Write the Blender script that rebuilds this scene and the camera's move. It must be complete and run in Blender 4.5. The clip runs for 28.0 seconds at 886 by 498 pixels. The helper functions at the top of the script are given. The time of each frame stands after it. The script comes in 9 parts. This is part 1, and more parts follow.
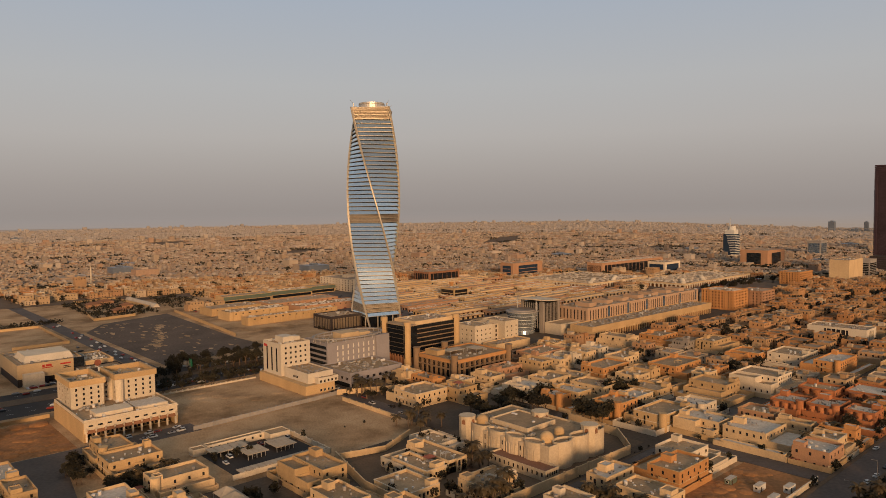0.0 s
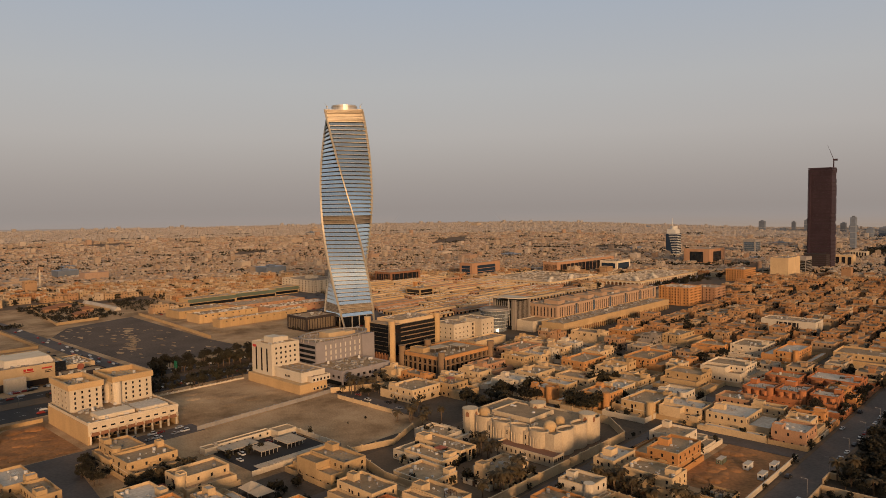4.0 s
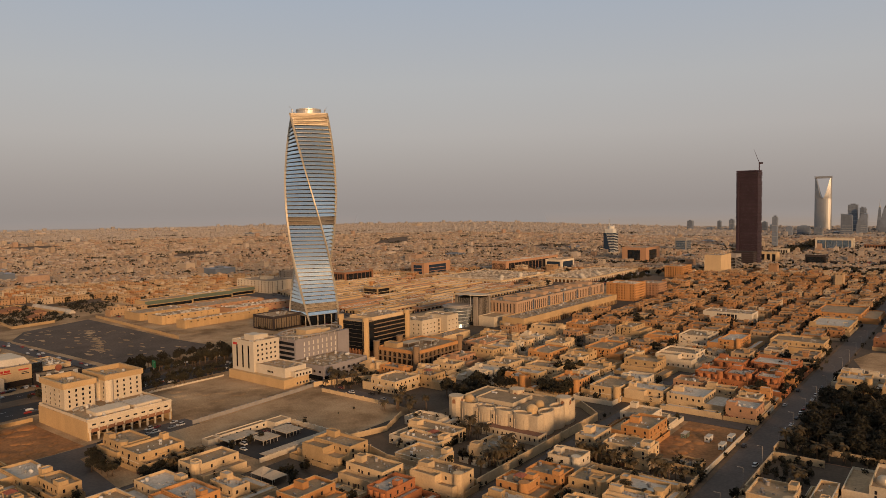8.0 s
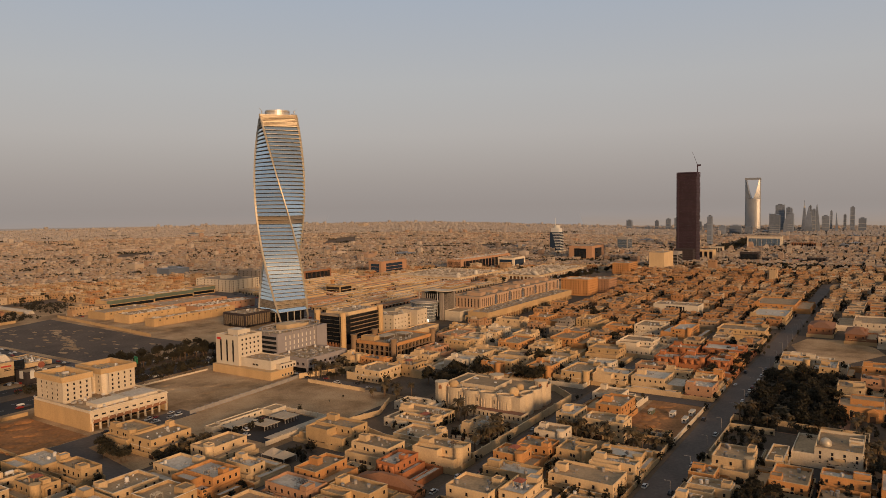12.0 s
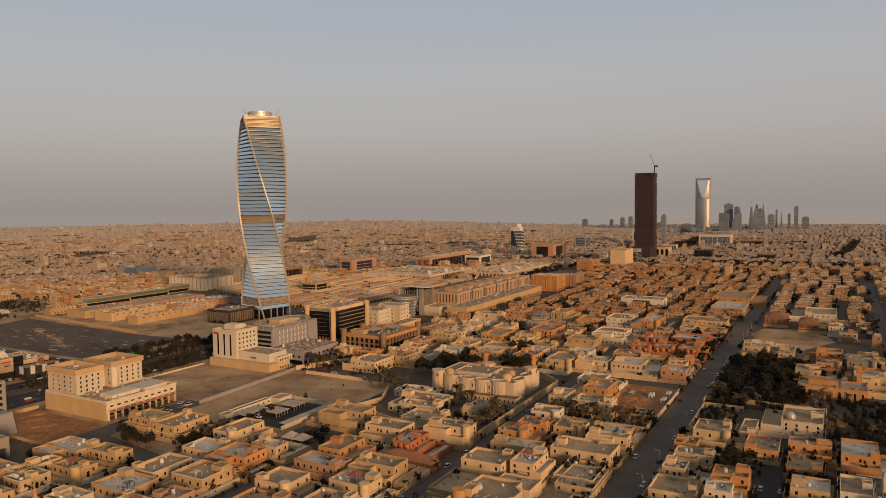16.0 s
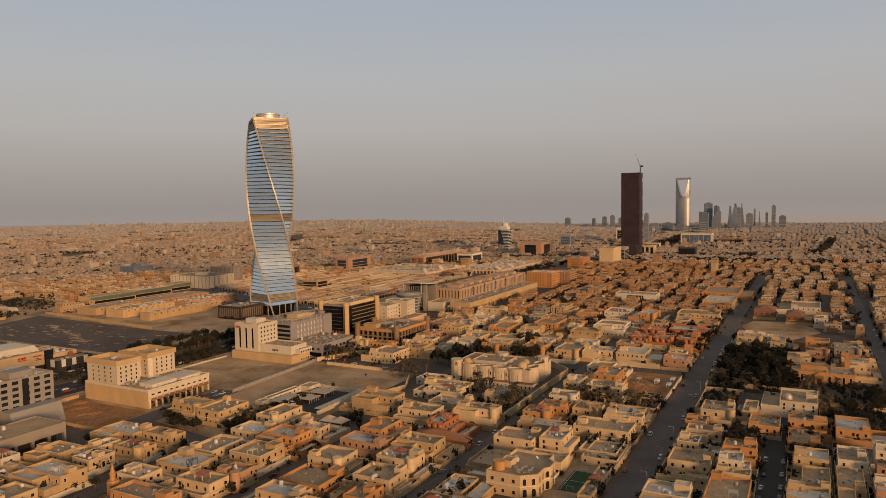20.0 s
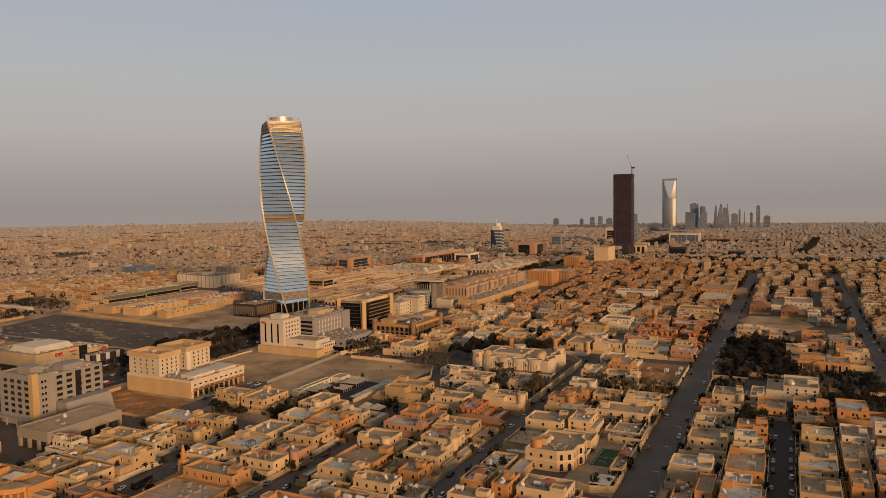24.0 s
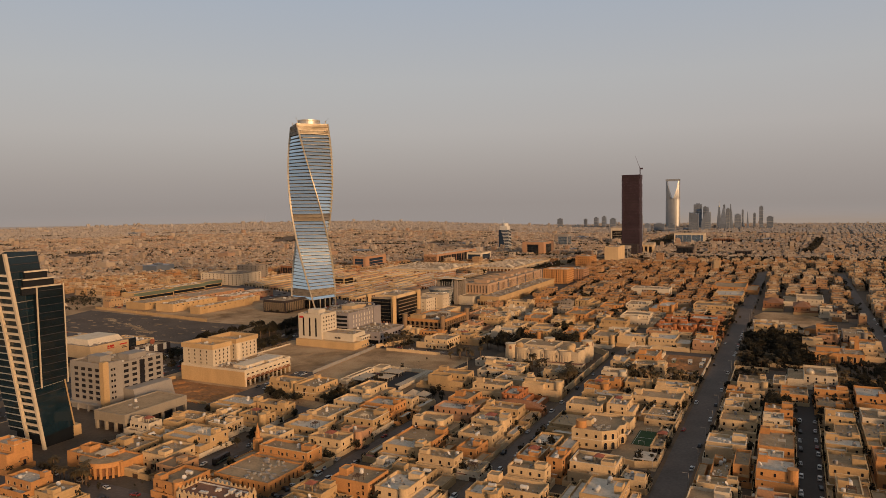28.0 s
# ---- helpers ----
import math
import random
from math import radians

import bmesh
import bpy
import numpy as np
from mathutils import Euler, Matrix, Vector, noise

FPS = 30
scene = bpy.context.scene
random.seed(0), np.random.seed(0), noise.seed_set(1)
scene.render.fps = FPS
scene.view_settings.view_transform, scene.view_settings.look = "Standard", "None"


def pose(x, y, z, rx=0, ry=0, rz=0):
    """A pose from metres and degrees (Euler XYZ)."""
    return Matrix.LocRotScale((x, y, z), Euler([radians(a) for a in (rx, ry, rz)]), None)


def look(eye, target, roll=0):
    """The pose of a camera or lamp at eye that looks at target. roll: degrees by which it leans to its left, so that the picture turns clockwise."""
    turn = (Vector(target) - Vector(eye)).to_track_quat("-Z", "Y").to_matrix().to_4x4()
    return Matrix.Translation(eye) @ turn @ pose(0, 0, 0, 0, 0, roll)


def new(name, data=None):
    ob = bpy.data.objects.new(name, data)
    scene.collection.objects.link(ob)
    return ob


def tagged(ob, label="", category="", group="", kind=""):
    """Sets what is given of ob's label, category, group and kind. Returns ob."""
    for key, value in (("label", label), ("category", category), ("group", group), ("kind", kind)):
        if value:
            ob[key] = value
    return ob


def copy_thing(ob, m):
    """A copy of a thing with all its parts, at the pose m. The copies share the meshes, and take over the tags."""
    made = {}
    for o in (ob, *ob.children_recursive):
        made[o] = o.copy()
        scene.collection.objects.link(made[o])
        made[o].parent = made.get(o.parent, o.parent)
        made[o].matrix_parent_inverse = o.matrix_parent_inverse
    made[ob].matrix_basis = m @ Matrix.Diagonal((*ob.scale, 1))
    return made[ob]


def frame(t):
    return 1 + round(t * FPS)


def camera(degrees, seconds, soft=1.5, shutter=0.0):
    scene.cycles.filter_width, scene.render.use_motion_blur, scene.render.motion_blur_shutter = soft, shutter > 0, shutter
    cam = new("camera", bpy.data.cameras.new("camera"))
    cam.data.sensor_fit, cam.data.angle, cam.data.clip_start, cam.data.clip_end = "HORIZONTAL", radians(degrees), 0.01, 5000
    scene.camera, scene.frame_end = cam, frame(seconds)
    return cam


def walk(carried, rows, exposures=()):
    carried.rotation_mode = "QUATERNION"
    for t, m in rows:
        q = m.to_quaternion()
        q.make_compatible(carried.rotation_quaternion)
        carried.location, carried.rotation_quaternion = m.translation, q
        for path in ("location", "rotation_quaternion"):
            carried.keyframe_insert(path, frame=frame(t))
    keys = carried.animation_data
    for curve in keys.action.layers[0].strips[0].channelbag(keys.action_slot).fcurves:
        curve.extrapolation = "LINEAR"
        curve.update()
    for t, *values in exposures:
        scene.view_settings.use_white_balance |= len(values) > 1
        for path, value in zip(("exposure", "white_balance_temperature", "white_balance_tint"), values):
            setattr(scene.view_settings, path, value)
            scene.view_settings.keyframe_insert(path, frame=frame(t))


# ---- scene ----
cam = camera(64.7, 28.0, soft=0.55)
METRES, EYE, TILT, LEAN, TURN = 281.5, 125.0, 0.0, 0.0, -42.0
ROWS = [
    (0.0, 0.0, 0.0, 0.0, -0.05, -3.38, 0.81),
    (0.5, -0.0159, -0.0027, 0.0004, -0.52, -3.37, 0.8),
    (1.0, -0.0313, -0.007, 0.0009, -1.06, -3.38, 0.79),
    (1.5, -0.0469, -0.0121, 0.0017, -1.68, -3.38, 0.82),
    (2.0, -0.0622, -0.0183, 0.0025, -2.33, -3.39, 0.83),
    (2.5, -0.0774, -0.0259, 0.003, -2.96, -3.38, 0.85),
    (3.0, -0.0927, -0.0343, 0.004, -3.61, -3.4, 0.87),
    (3.5, -0.1074, -0.0435, 0.0046, -4.24, -3.41, 0.86),
    (5.5, -0.1657, -0.0856, 0.0088, -6.94, -3.43, 0.9),
    (6.0, -0.1801, -0.096, 0.0094, -7.6, -3.44, 0.89),
    (6.5, -0.1943, -0.1073, 0.0093, -8.26, -3.45, 0.9),
    (7.0, -0.2086, -0.1182, 0.0099, -8.92, -3.46, 0.91),
    (7.5, -0.2229, -0.1293, 0.01, -9.56, -3.46, 0.93),
    (8.0, -0.2371, -0.1408, 0.0097, -10.16, -3.46, 0.94),
    (8.5, -0.2514, -0.1516, 0.0095, -10.76, -3.48, 0.94),
    (9.0, -0.2659, -0.1625, 0.0094, -11.36, -3.49, 0.94),
    (9.5, -0.2802, -0.1738, 0.0092, -11.96, -3.5, 0.95),
    (10.0, -0.2949, -0.1849, 0.0089, -12.56, -3.49, 0.94),
    (10.5, -0.3097, -0.1953, 0.009, -13.15, -3.51, 0.92),
    (11.0, -0.3245, -0.2056, 0.0088, -13.74, -3.51, 0.92),
    (11.5, -0.3394, -0.2166, 0.0089, -14.32, -3.52, 0.92),
    (12.0, -0.3543, -0.227, 0.0088, -14.92, -3.53, 0.9),
    (12.5, -0.3695, -0.237, 0.0092, -15.57, -3.56, 0.9),
    (13.0, -0.3846, -0.2471, 0.0094, -16.19, -3.59, 0.91),
    (13.5, -0.3999, -0.2571, 0.0097, -16.78, -3.6, 0.91),
    (15.5, -0.4624, -0.2951, 0.0114, -18.54, -3.66, 0.84),
    (16.0, -0.4781, -0.3041, 0.0113, -18.6, -3.66, 0.84),
    (16.5, -0.4938, -0.3129, 0.0116, -18.77, -3.68, 0.85),
    (17.0, -0.5094, -0.3213, 0.0115, -18.98, -3.68, 0.85),
    (17.5, -0.5252, -0.3301, 0.0117, -19.21, -3.7, 0.85),
    (18.0, -0.5407, -0.3386, 0.0118, -19.4, -3.7, 0.85),
    (18.5, -0.5567, -0.3469, 0.0118, -19.57, -3.71, 0.86),
    (19.0, -0.5724, -0.3552, 0.012, -19.77, -3.72, 0.87),
    (19.5, -0.5884, -0.3635, 0.0121, -20.02, -3.74, 0.87),
    (20.0, -0.6044, -0.3719, 0.0125, -20.24, -3.75, 0.87),
    (20.5, -0.6203, -0.3802, 0.0129, -20.47, -3.75, 0.88),
    (21.0, -0.6362, -0.3883, 0.0132, -20.7, -3.75, 0.89),
    (21.5, -0.6521, -0.3965, 0.0135, -20.91, -3.75, 0.9),
    (23.5, -0.7167, -0.4273, 0.0136, -21.4, -3.7, 0.95),
    (24.0, -0.7331, -0.4349, 0.0137, -21.45, -3.7, 0.93),
    (24.5, -0.7493, -0.4426, 0.0135, -21.46, -3.7, 0.91),
    (25.0, -0.7657, -0.4502, 0.0137, -21.44, -3.7, 0.9),
    (25.5, -0.7818, -0.4578, 0.014, -21.41, -3.69, 0.91),
    (26.0, -0.7978, -0.4654, 0.0141, -21.41, -3.69, 0.89),
    (26.5, -0.8139, -0.473, 0.0142, -21.41, -3.68, 0.88),
    (27.0, -0.8302, -0.4804, 0.0141, -21.4, -3.68, 0.88),
    (27.5, -0.8462, -0.4879, 0.014, -21.4, -3.68, 0.88),
    (28.0, -0.8623, -0.4953, 0.0139, -21.41, -3.68, 0.88),
]
walk(cam, [(t, pose(0, 0, EYE, TILT, LEAN, TURN) @ pose(METRES * x, METRES * y, METRES * z, 90 + pitch, roll, yaw)) for t, x, y, z, yaw, pitch, roll in ROWS])

# ---------------------------------------------------------------- light
world = bpy.data.worlds.new("dusty_evening_sky")
scene.world = world
world.use_nodes = True
wn, wl = world.node_tree.nodes, world.node_tree.links
wn.clear()
w_out, w_bg, w_add = wn.new("ShaderNodeOutputWorld"), wn.new("ShaderNodeBackground"), wn.new("ShaderNodeMix")
w_sky, w_co, w_sep, w_ramp = wn.new("ShaderNodeTexSky"), wn.new("ShaderNodeTexCoord"), wn.new("ShaderNodeSeparateXYZ"), wn.new("ShaderNodeValToRGB")
SUN_AZ, SUN_EL = radians(238), radians(10)          # where the sun stands: from +x towards +y, and above the horizon
w_sky.sky_type, w_sky.sun_disc, w_sky.sun_elevation, w_sky.sun_rotation = "NISHITA", False, SUN_EL, math.pi / 2 - SUN_AZ
w_sky.dust_density, w_sky.air_density = 4.0, 1.2
w_scale = wn.new("ShaderNodeMix")
w_scale.data_type, w_scale.blend_type = "RGBA", "MULTIPLY"
w_scale.inputs[0].default_value = 1.0
w_scale.inputs[7].default_value = (0.10, 0.10, 0.10, 1)
w_add.data_type = "RGBA"
w_add.inputs[0].default_value = 0.88                 # thick dust hides most of the clear sky
for at, col in ((0.0, (0.355, 0.312, 0.290)), (0.035, (0.392, 0.350, 0.330)), (0.10, (0.470, 0.436, 0.424)), (0.17, (0.475, 0.468, 0.474)),
                (0.28, (0.405, 0.445, 0.515)), (0.42, (0.290, 0.322, 0.375)), (0.55, (0.160, 0.180, 0.212)), (0.70, (0.070, 0.079, 0.096)), (1.0, (0.030, 0.034, 0.043))):
    e = w_ramp.color_ramp.elements.new(at)
    e.color = (*col, 1)
for e in [e for e in w_ramp.color_ramp.elements if e.color[0] in (0.0, 1.0)]:
    w_ramp.color_ramp.elements.remove(e)
wl.new(w_co.outputs["Generated"], w_sep.inputs[0])
wl.new(w_sep.outputs["Z"], w_ramp.inputs[0])
wl.new(w_sky.outputs[0], w_scale.inputs[6])
wl.new(w_scale.outputs[2], w_add.inputs[6])
wl.new(w_ramp.outputs[0], w_add.inputs[7])
wl.new(w_add.outputs[2], w_bg.inputs[0])
w_bg.inputs[1].default_value = 1.0
wl.new(w_bg.outputs[0], w_out.inputs[0])

sun = new("sun", bpy.data.lights.new("sun", "SUN"))
sun.data.energy, sun.data.angle, sun.data.color = 4.2, radians(11), (1.0, 0.60, 0.31)
sun.matrix_world = look((math.cos(SUN_AZ) * math.cos(SUN_EL) * 900, math.sin(SUN_AZ) * math.cos(SUN_EL) * 900, math.sin(SUN_EL) * 900), (0, 0, 0))

# ---------------------------------------------------------------- materials
MATT_SCALE = 0.70          # scales down every matt base colour so that shaded areas come out deeper


def material(name, col, rough=0.85, metal=0.0, vary=0.12, grain=1.5, blotch=0.08, bump=0.15, per_object=0.0, streak=0.0, spec=0.3):
    """A surface with fine grain, large blotches, an optional run-down streak pattern and a shade of its own for each object."""
    if metal < 0.3:
        col = tuple(c * MATT_SCALE for c in col)
    m = bpy.data.materials.new(name)
    m.use_nodes = True
    n, l = m.node_tree.nodes, m.node_tree.links
    b = n["Principled BSDF"]
    b.inputs["Roughness"].default_value, b.inputs["Metallic"].default_value = rough, metal
    b.inputs["Specular IOR Level"].default_value = spec
    co = n.new("ShaderNodeNewGeometry")
    n1, n2 = n.new("ShaderNodeTexNoise"), n.new("ShaderNodeTexNoise")
    n1.inputs["Scale"].default_value, n1.inputs["Detail"].default_value = grain, 5
    n2.inputs["Scale"].default_value, n2.inputs["Detail"].default_value = blotch, 4
    l.new(co.outputs["Position"], n1.inputs["Vector"])
    if streak:
        st = n.new("ShaderNodeMapping")
        st.inputs["Scale"].default_value = (1, 1, streak)
        l.new(co.outputs["Position"], st.inputs[0])
        l.new(st.outputs[0], n2.inputs["Vector"])
    else:
        l.new(co.outputs["Position"], n2.inputs["Vector"])
    add = n.new("ShaderNodeMath")
    l.new(n1.outputs[0], add.inputs[0])
    l.new(n2.outputs[0], add.inputs[1])
    rng = n.new("ShaderNodeMapRange")
    rng.inputs[1].default_value, rng.inputs[2].default_value = 0.7, 1.3
    rng.inputs[3].default_value, rng.inputs[4].default_value = 1 - vary, 1 + vary
    l.new(add.outputs[0], rng.inputs[0])
    hsv = n.new("ShaderNodeHueSaturation")
    hsv.inputs["Color"].default_value = (*col, 1)
    value = rng.outputs[0]
    if per_object:
        oi, r2, mul = n.new("ShaderNodeObjectInfo"), n.new("ShaderNodeMapRange"), n.new("ShaderNodeMath")
        r2.inputs[3].default_value, r2.inputs[4].default_value = 1 - per_object, 1 + per_object
        l.new(oi.outputs["Random"], r2.inputs[0])
        mul.operation = "MULTIPLY"
        l.new(value, mul.inputs[0])
        l.new(r2.outputs[0], mul.inputs[1])
        value = mul.outputs[0]
    l.new(value, hsv.inputs["Value"])
    l.new(hsv.outputs[0], b.inputs["Base Color"])
    if bump:
        bp = n.new("ShaderNodeBump")
        bp.inputs["Strength"].default_value = bump
        bp.inputs["Distance"].default_value = 0.05
        l.new(n1.outputs[0], bp.inputs["Height"])
        l.new(bp.outputs[0], b.inputs["Normal"])
    return m


def islands(name, cols, rough=0.9, vary=0.15, grain=0.5):
    """A surface whose colour is drawn anew for each loose piece of the mesh."""
    m = material(name, (1, 1, 1), rough, 0, vary, grain, 0.02, 0.0)
    cols = [tuple(c * MATT_SCALE for c in q) for q in cols]
    n, l = m.node_tree.nodes, m.node_tree.links
    geo, ramp = n.new("ShaderNodeNewGeometry"), n.new("ShaderNodeValToRGB")
    ramp.color_ramp.interpolation = "CONSTANT"
    els = ramp.color_ramp.elements
    els[0].position, els[0].color = 0, (*cols[0], 1)
    els[1].position, els[1].color = 1 / len(cols), (*cols[1], 1)
    for i, c in enumerate(cols[2:], 2):
        els.new(i / len(cols)).color = (*c, 1)
    l.new(geo.outputs["Random Per Island"], ramp.inputs[0])
    l.new(ramp.outputs[0], next(x for x in n if x.bl_idname == "ShaderNodeHueSaturation").inputs["Color"])
    return m


def ground_material():
    """Dusty sand with paler tracks, darker damp patches and fine gravel."""
    m = material("sandy_ground", (0.36, 0.235, 0.135), 0.95, 0, 0.25, 0.9, 0.02, 0.4, spec=0.1)
    n, l = m.node_tree.nodes, m.node_tree.links
    geo, big, ramp = n.new("ShaderNodeNewGeometry"), n.new("ShaderNodeTexNoise"), n.new("ShaderNodeValToRGB")
    big.inputs["Scale"].default_value, big.inputs["Detail"].default_value, big.inputs["Roughness"].default_value = 0.028, 9, 0.62
    l.new(geo.outputs["Position"], big.inputs["Vector"])
    l.new(big.outputs[0], ramp.inputs[0])
    ramp.color_ramp.elements[0].position, ramp.color_ramp.elements[0].color = 0.36, (0.18, 0.110, 0.056, 1)
    e = ramp.color_ramp.elements.new(0.5)
    e.color = (0.32, 0.205, 0.110, 1)
    ramp.color_ramp.elements[2].position, ramp.color_ramp.elements[2].color = 0.64, (0.40, 0.270, 0.152, 1)
    l.new(ramp.outputs[0], next(x for x in n if x.bl_idname == "ShaderNodeHueSaturation").inputs["Color"])
    return m


CLINIC_WHITE = material("clean_white_render", (0.67, 0.58, 0.45), 0.85, 0, 0.1, 1.3, 0.12, 0.15, 0.05, 0.3)
STUCCO = {k: material("stucco_" + nm, c, 0.9, 0, 0.14, 1.3, 0.12, 0.2, 0.12, 0.35) for k, nm, c in (
    ("c", "cream", (0.66, 0.475, 0.27)), ("t", "tan", (0.56, 0.375, 0.185)), ("o", "orange", (0.55, 0.27, 0.098)), ("w", "white", (0.70, 0.585, 0.43)),
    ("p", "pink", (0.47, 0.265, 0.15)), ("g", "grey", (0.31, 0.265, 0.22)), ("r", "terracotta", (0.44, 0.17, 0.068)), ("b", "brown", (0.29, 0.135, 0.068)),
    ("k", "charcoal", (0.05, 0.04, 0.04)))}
ROOF = material("dusty_roof_screed", (0.40, 0.275, 0.155), 0.95, 0, 0.22, 0.8, 0.15, 0.2, 0.15)
ROOF_PALE = material("whitewashed_roof", (0.58, 0.50, 0.40), 0.9, 0, 0.18, 0.8, 0.2, 0.1, 0.1)
TILE_RED = material("red_roof_tile", (0.30, 0.10, 0.06), 0.8, 0, 0.2, 2.0, 0.3, 0.3)
ASPHALT = material("worn_asphalt", (0.115, 0.088, 0.072), 0.8, 0, 0.3, 0.6, 0.05, 0.2)
ASPHALT_DARK = material("dark_asphalt", (0.040, 0.033, 0.029), 0.85, 0, 0.25, 0.5, 0.03, 0.2)
PAVING = material("dusty_paving", (0.15, 0.098, 0.058), 0.95, 0, 0.2, 0.8, 0.1, 0.2)
LANE = material("dusty_lane", (0.105, 0.074, 0.049), 0.95, 0, 0.3, 0.6, 0.05, 0.2)
TERRACE = material("reddish_terrace_tiles", (0.27, 0.13, 0.075), 0.9, 0, 0.2, 1.0, 0.1, 0.1)
CONCRETE = material("grey_concrete", (0.33, 0.30, 0.27), 0.9, 0, 0.14, 1.0, 0.15, 0.2, 0.05, 0.4)
WHITE_PAINT = material("white_paint", (0.70, 0.67, 0.60), 0.7, 0, 0.08, 2.0, 0.3, 0.05)
DARK_GLASS = material("dark_window_glass", (0.022, 0.022, 0.026), 0.08, 0, 0.1, 0.2, 0.1, 0.0, 0.3, spec=0.5)
BLACK_GLASS = material("black_curtain_glass", (0.015, 0.018, 0.022), 0.06, 0, 0.1, 0.2, 0.1, 0.0, 0.2, spec=0.55)
TEAL_GLASS = material("teal_curtain_glass", (0.009, 0.022, 0.032), 0.07, 0.0, 0.2, 0.2, 0.12, 0.0, 0.35, spec=0.6)
TOWER_GLASS = material("silver_blue_tower_glass", (0.60, 0.70, 0.735), 0.15, 0.88, 0.05, 0.3, 0.06, 0.0, 0.06, spec=0.5)
BLUE_GLASS = material("blue_curtain_glass", (0.25, 0.36, 0.50), 0.10, 0.8, 0.1, 0.3, 0.06, 0.0, 0.1)
GOLD = material("champagne_gold_cladding", (0.40, 0.345, 0.26), 0.45, 0.35, 0.1, 1.0, 0.1, 0.05)
GOLD_DARK = material("bronze_louvre", (0.20, 0.15, 0.095), 0.5, 0.3, 0.15, 1.0, 0.1, 0.05)
STEEL = material("galvanised_steel", (0.50, 0.47, 0.42), 0.45, 0.6, 0.12, 1.0, 0.2, 0.05)
TANK = material("white_tank_plastic", (0.66, 0.62, 0.56), 0.55, 0, 0.1, 2.0, 0.4, 0.0, 0.08)
CANVAS = material("beige_canvas", (0.52, 0.42, 0.30), 0.9, 0, 0.1, 1.0, 0.3, 0.1)
TIMBER = material("dark_door_panel", (0.085, 0.05, 0.032), 0.6, 0, 0.2, 3.0, 0.5, 0.1)
BARK = material("dusty_bark", (0.17, 0.115, 0.075), 0.95, 0, 0.25, 3.0, 1.0, 0.4)
LEAF = material("dusty_dark_leaves", (0.030, 0.025, 0.012), 0.8, 0, 0.4, 0.7, 0.2, 0.0, 0.3)
PALM_LEAF = material("dry_palm_fronds", (0.075, 0.053, 0.024), 0.8, 0, 0.35, 1.0, 0.4, 0.0, 0.25)
GRASS = material("artificial_turf", (0.035, 0.075, 0.028), 0.95, 0, 0.2, 1.0, 0.2, 0.2)
SAND = ground_material()
EARTH = material("orange_earth", (0.36, 0.165, 0.06), 0.97, 0, 0.35, 0.5, 0.06, 0.4)
RED_PANEL = material("red_sign_panel", (0.55, 0.035, 0.03), 0.5, 0, 0.05, 1.0, 0.2, 0.0)
GREEN_PANEL = material("green_sign_panel", (0.02, 0.22, 0.10), 0.5, 0, 0.05, 1.0, 0.2, 0.0)
# black of the tyres, also of the painted shadow under the tower ledges
RUBBER_AND_SHADOW = material("black_rubber_and_ledge_shadow", (0.02, 0.02, 0.02), 0.9, 0, 0.1, 2.0, 1.0, 0.0)
MAROON = material("maroon_tower_cladding", (0.058, 0.035, 0.046), 0.6, 0.1, 0.3, 0.3, 0.05, 0.0)
LOT_ASPHALT = material("dusty_lot_asphalt", (0.118, 0.084, 0.060), 0.95, 0, 0.4, 0.5, 0.03, 0.2)
NAVY_GLASS = material("navy_curtain_glass", (0.030, 0.050, 0.085), 0.12, 0.3, 0.1, 0.3, 0.06, 0.0, 0.1)
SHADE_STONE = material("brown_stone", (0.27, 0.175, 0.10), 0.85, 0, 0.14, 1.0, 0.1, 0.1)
GREEN_GLASS = material("pale_green_glazing", (0.16, 0.20, 0.15), 0.3, 0.2, 0.15, 0.5, 0.1, 0.0)


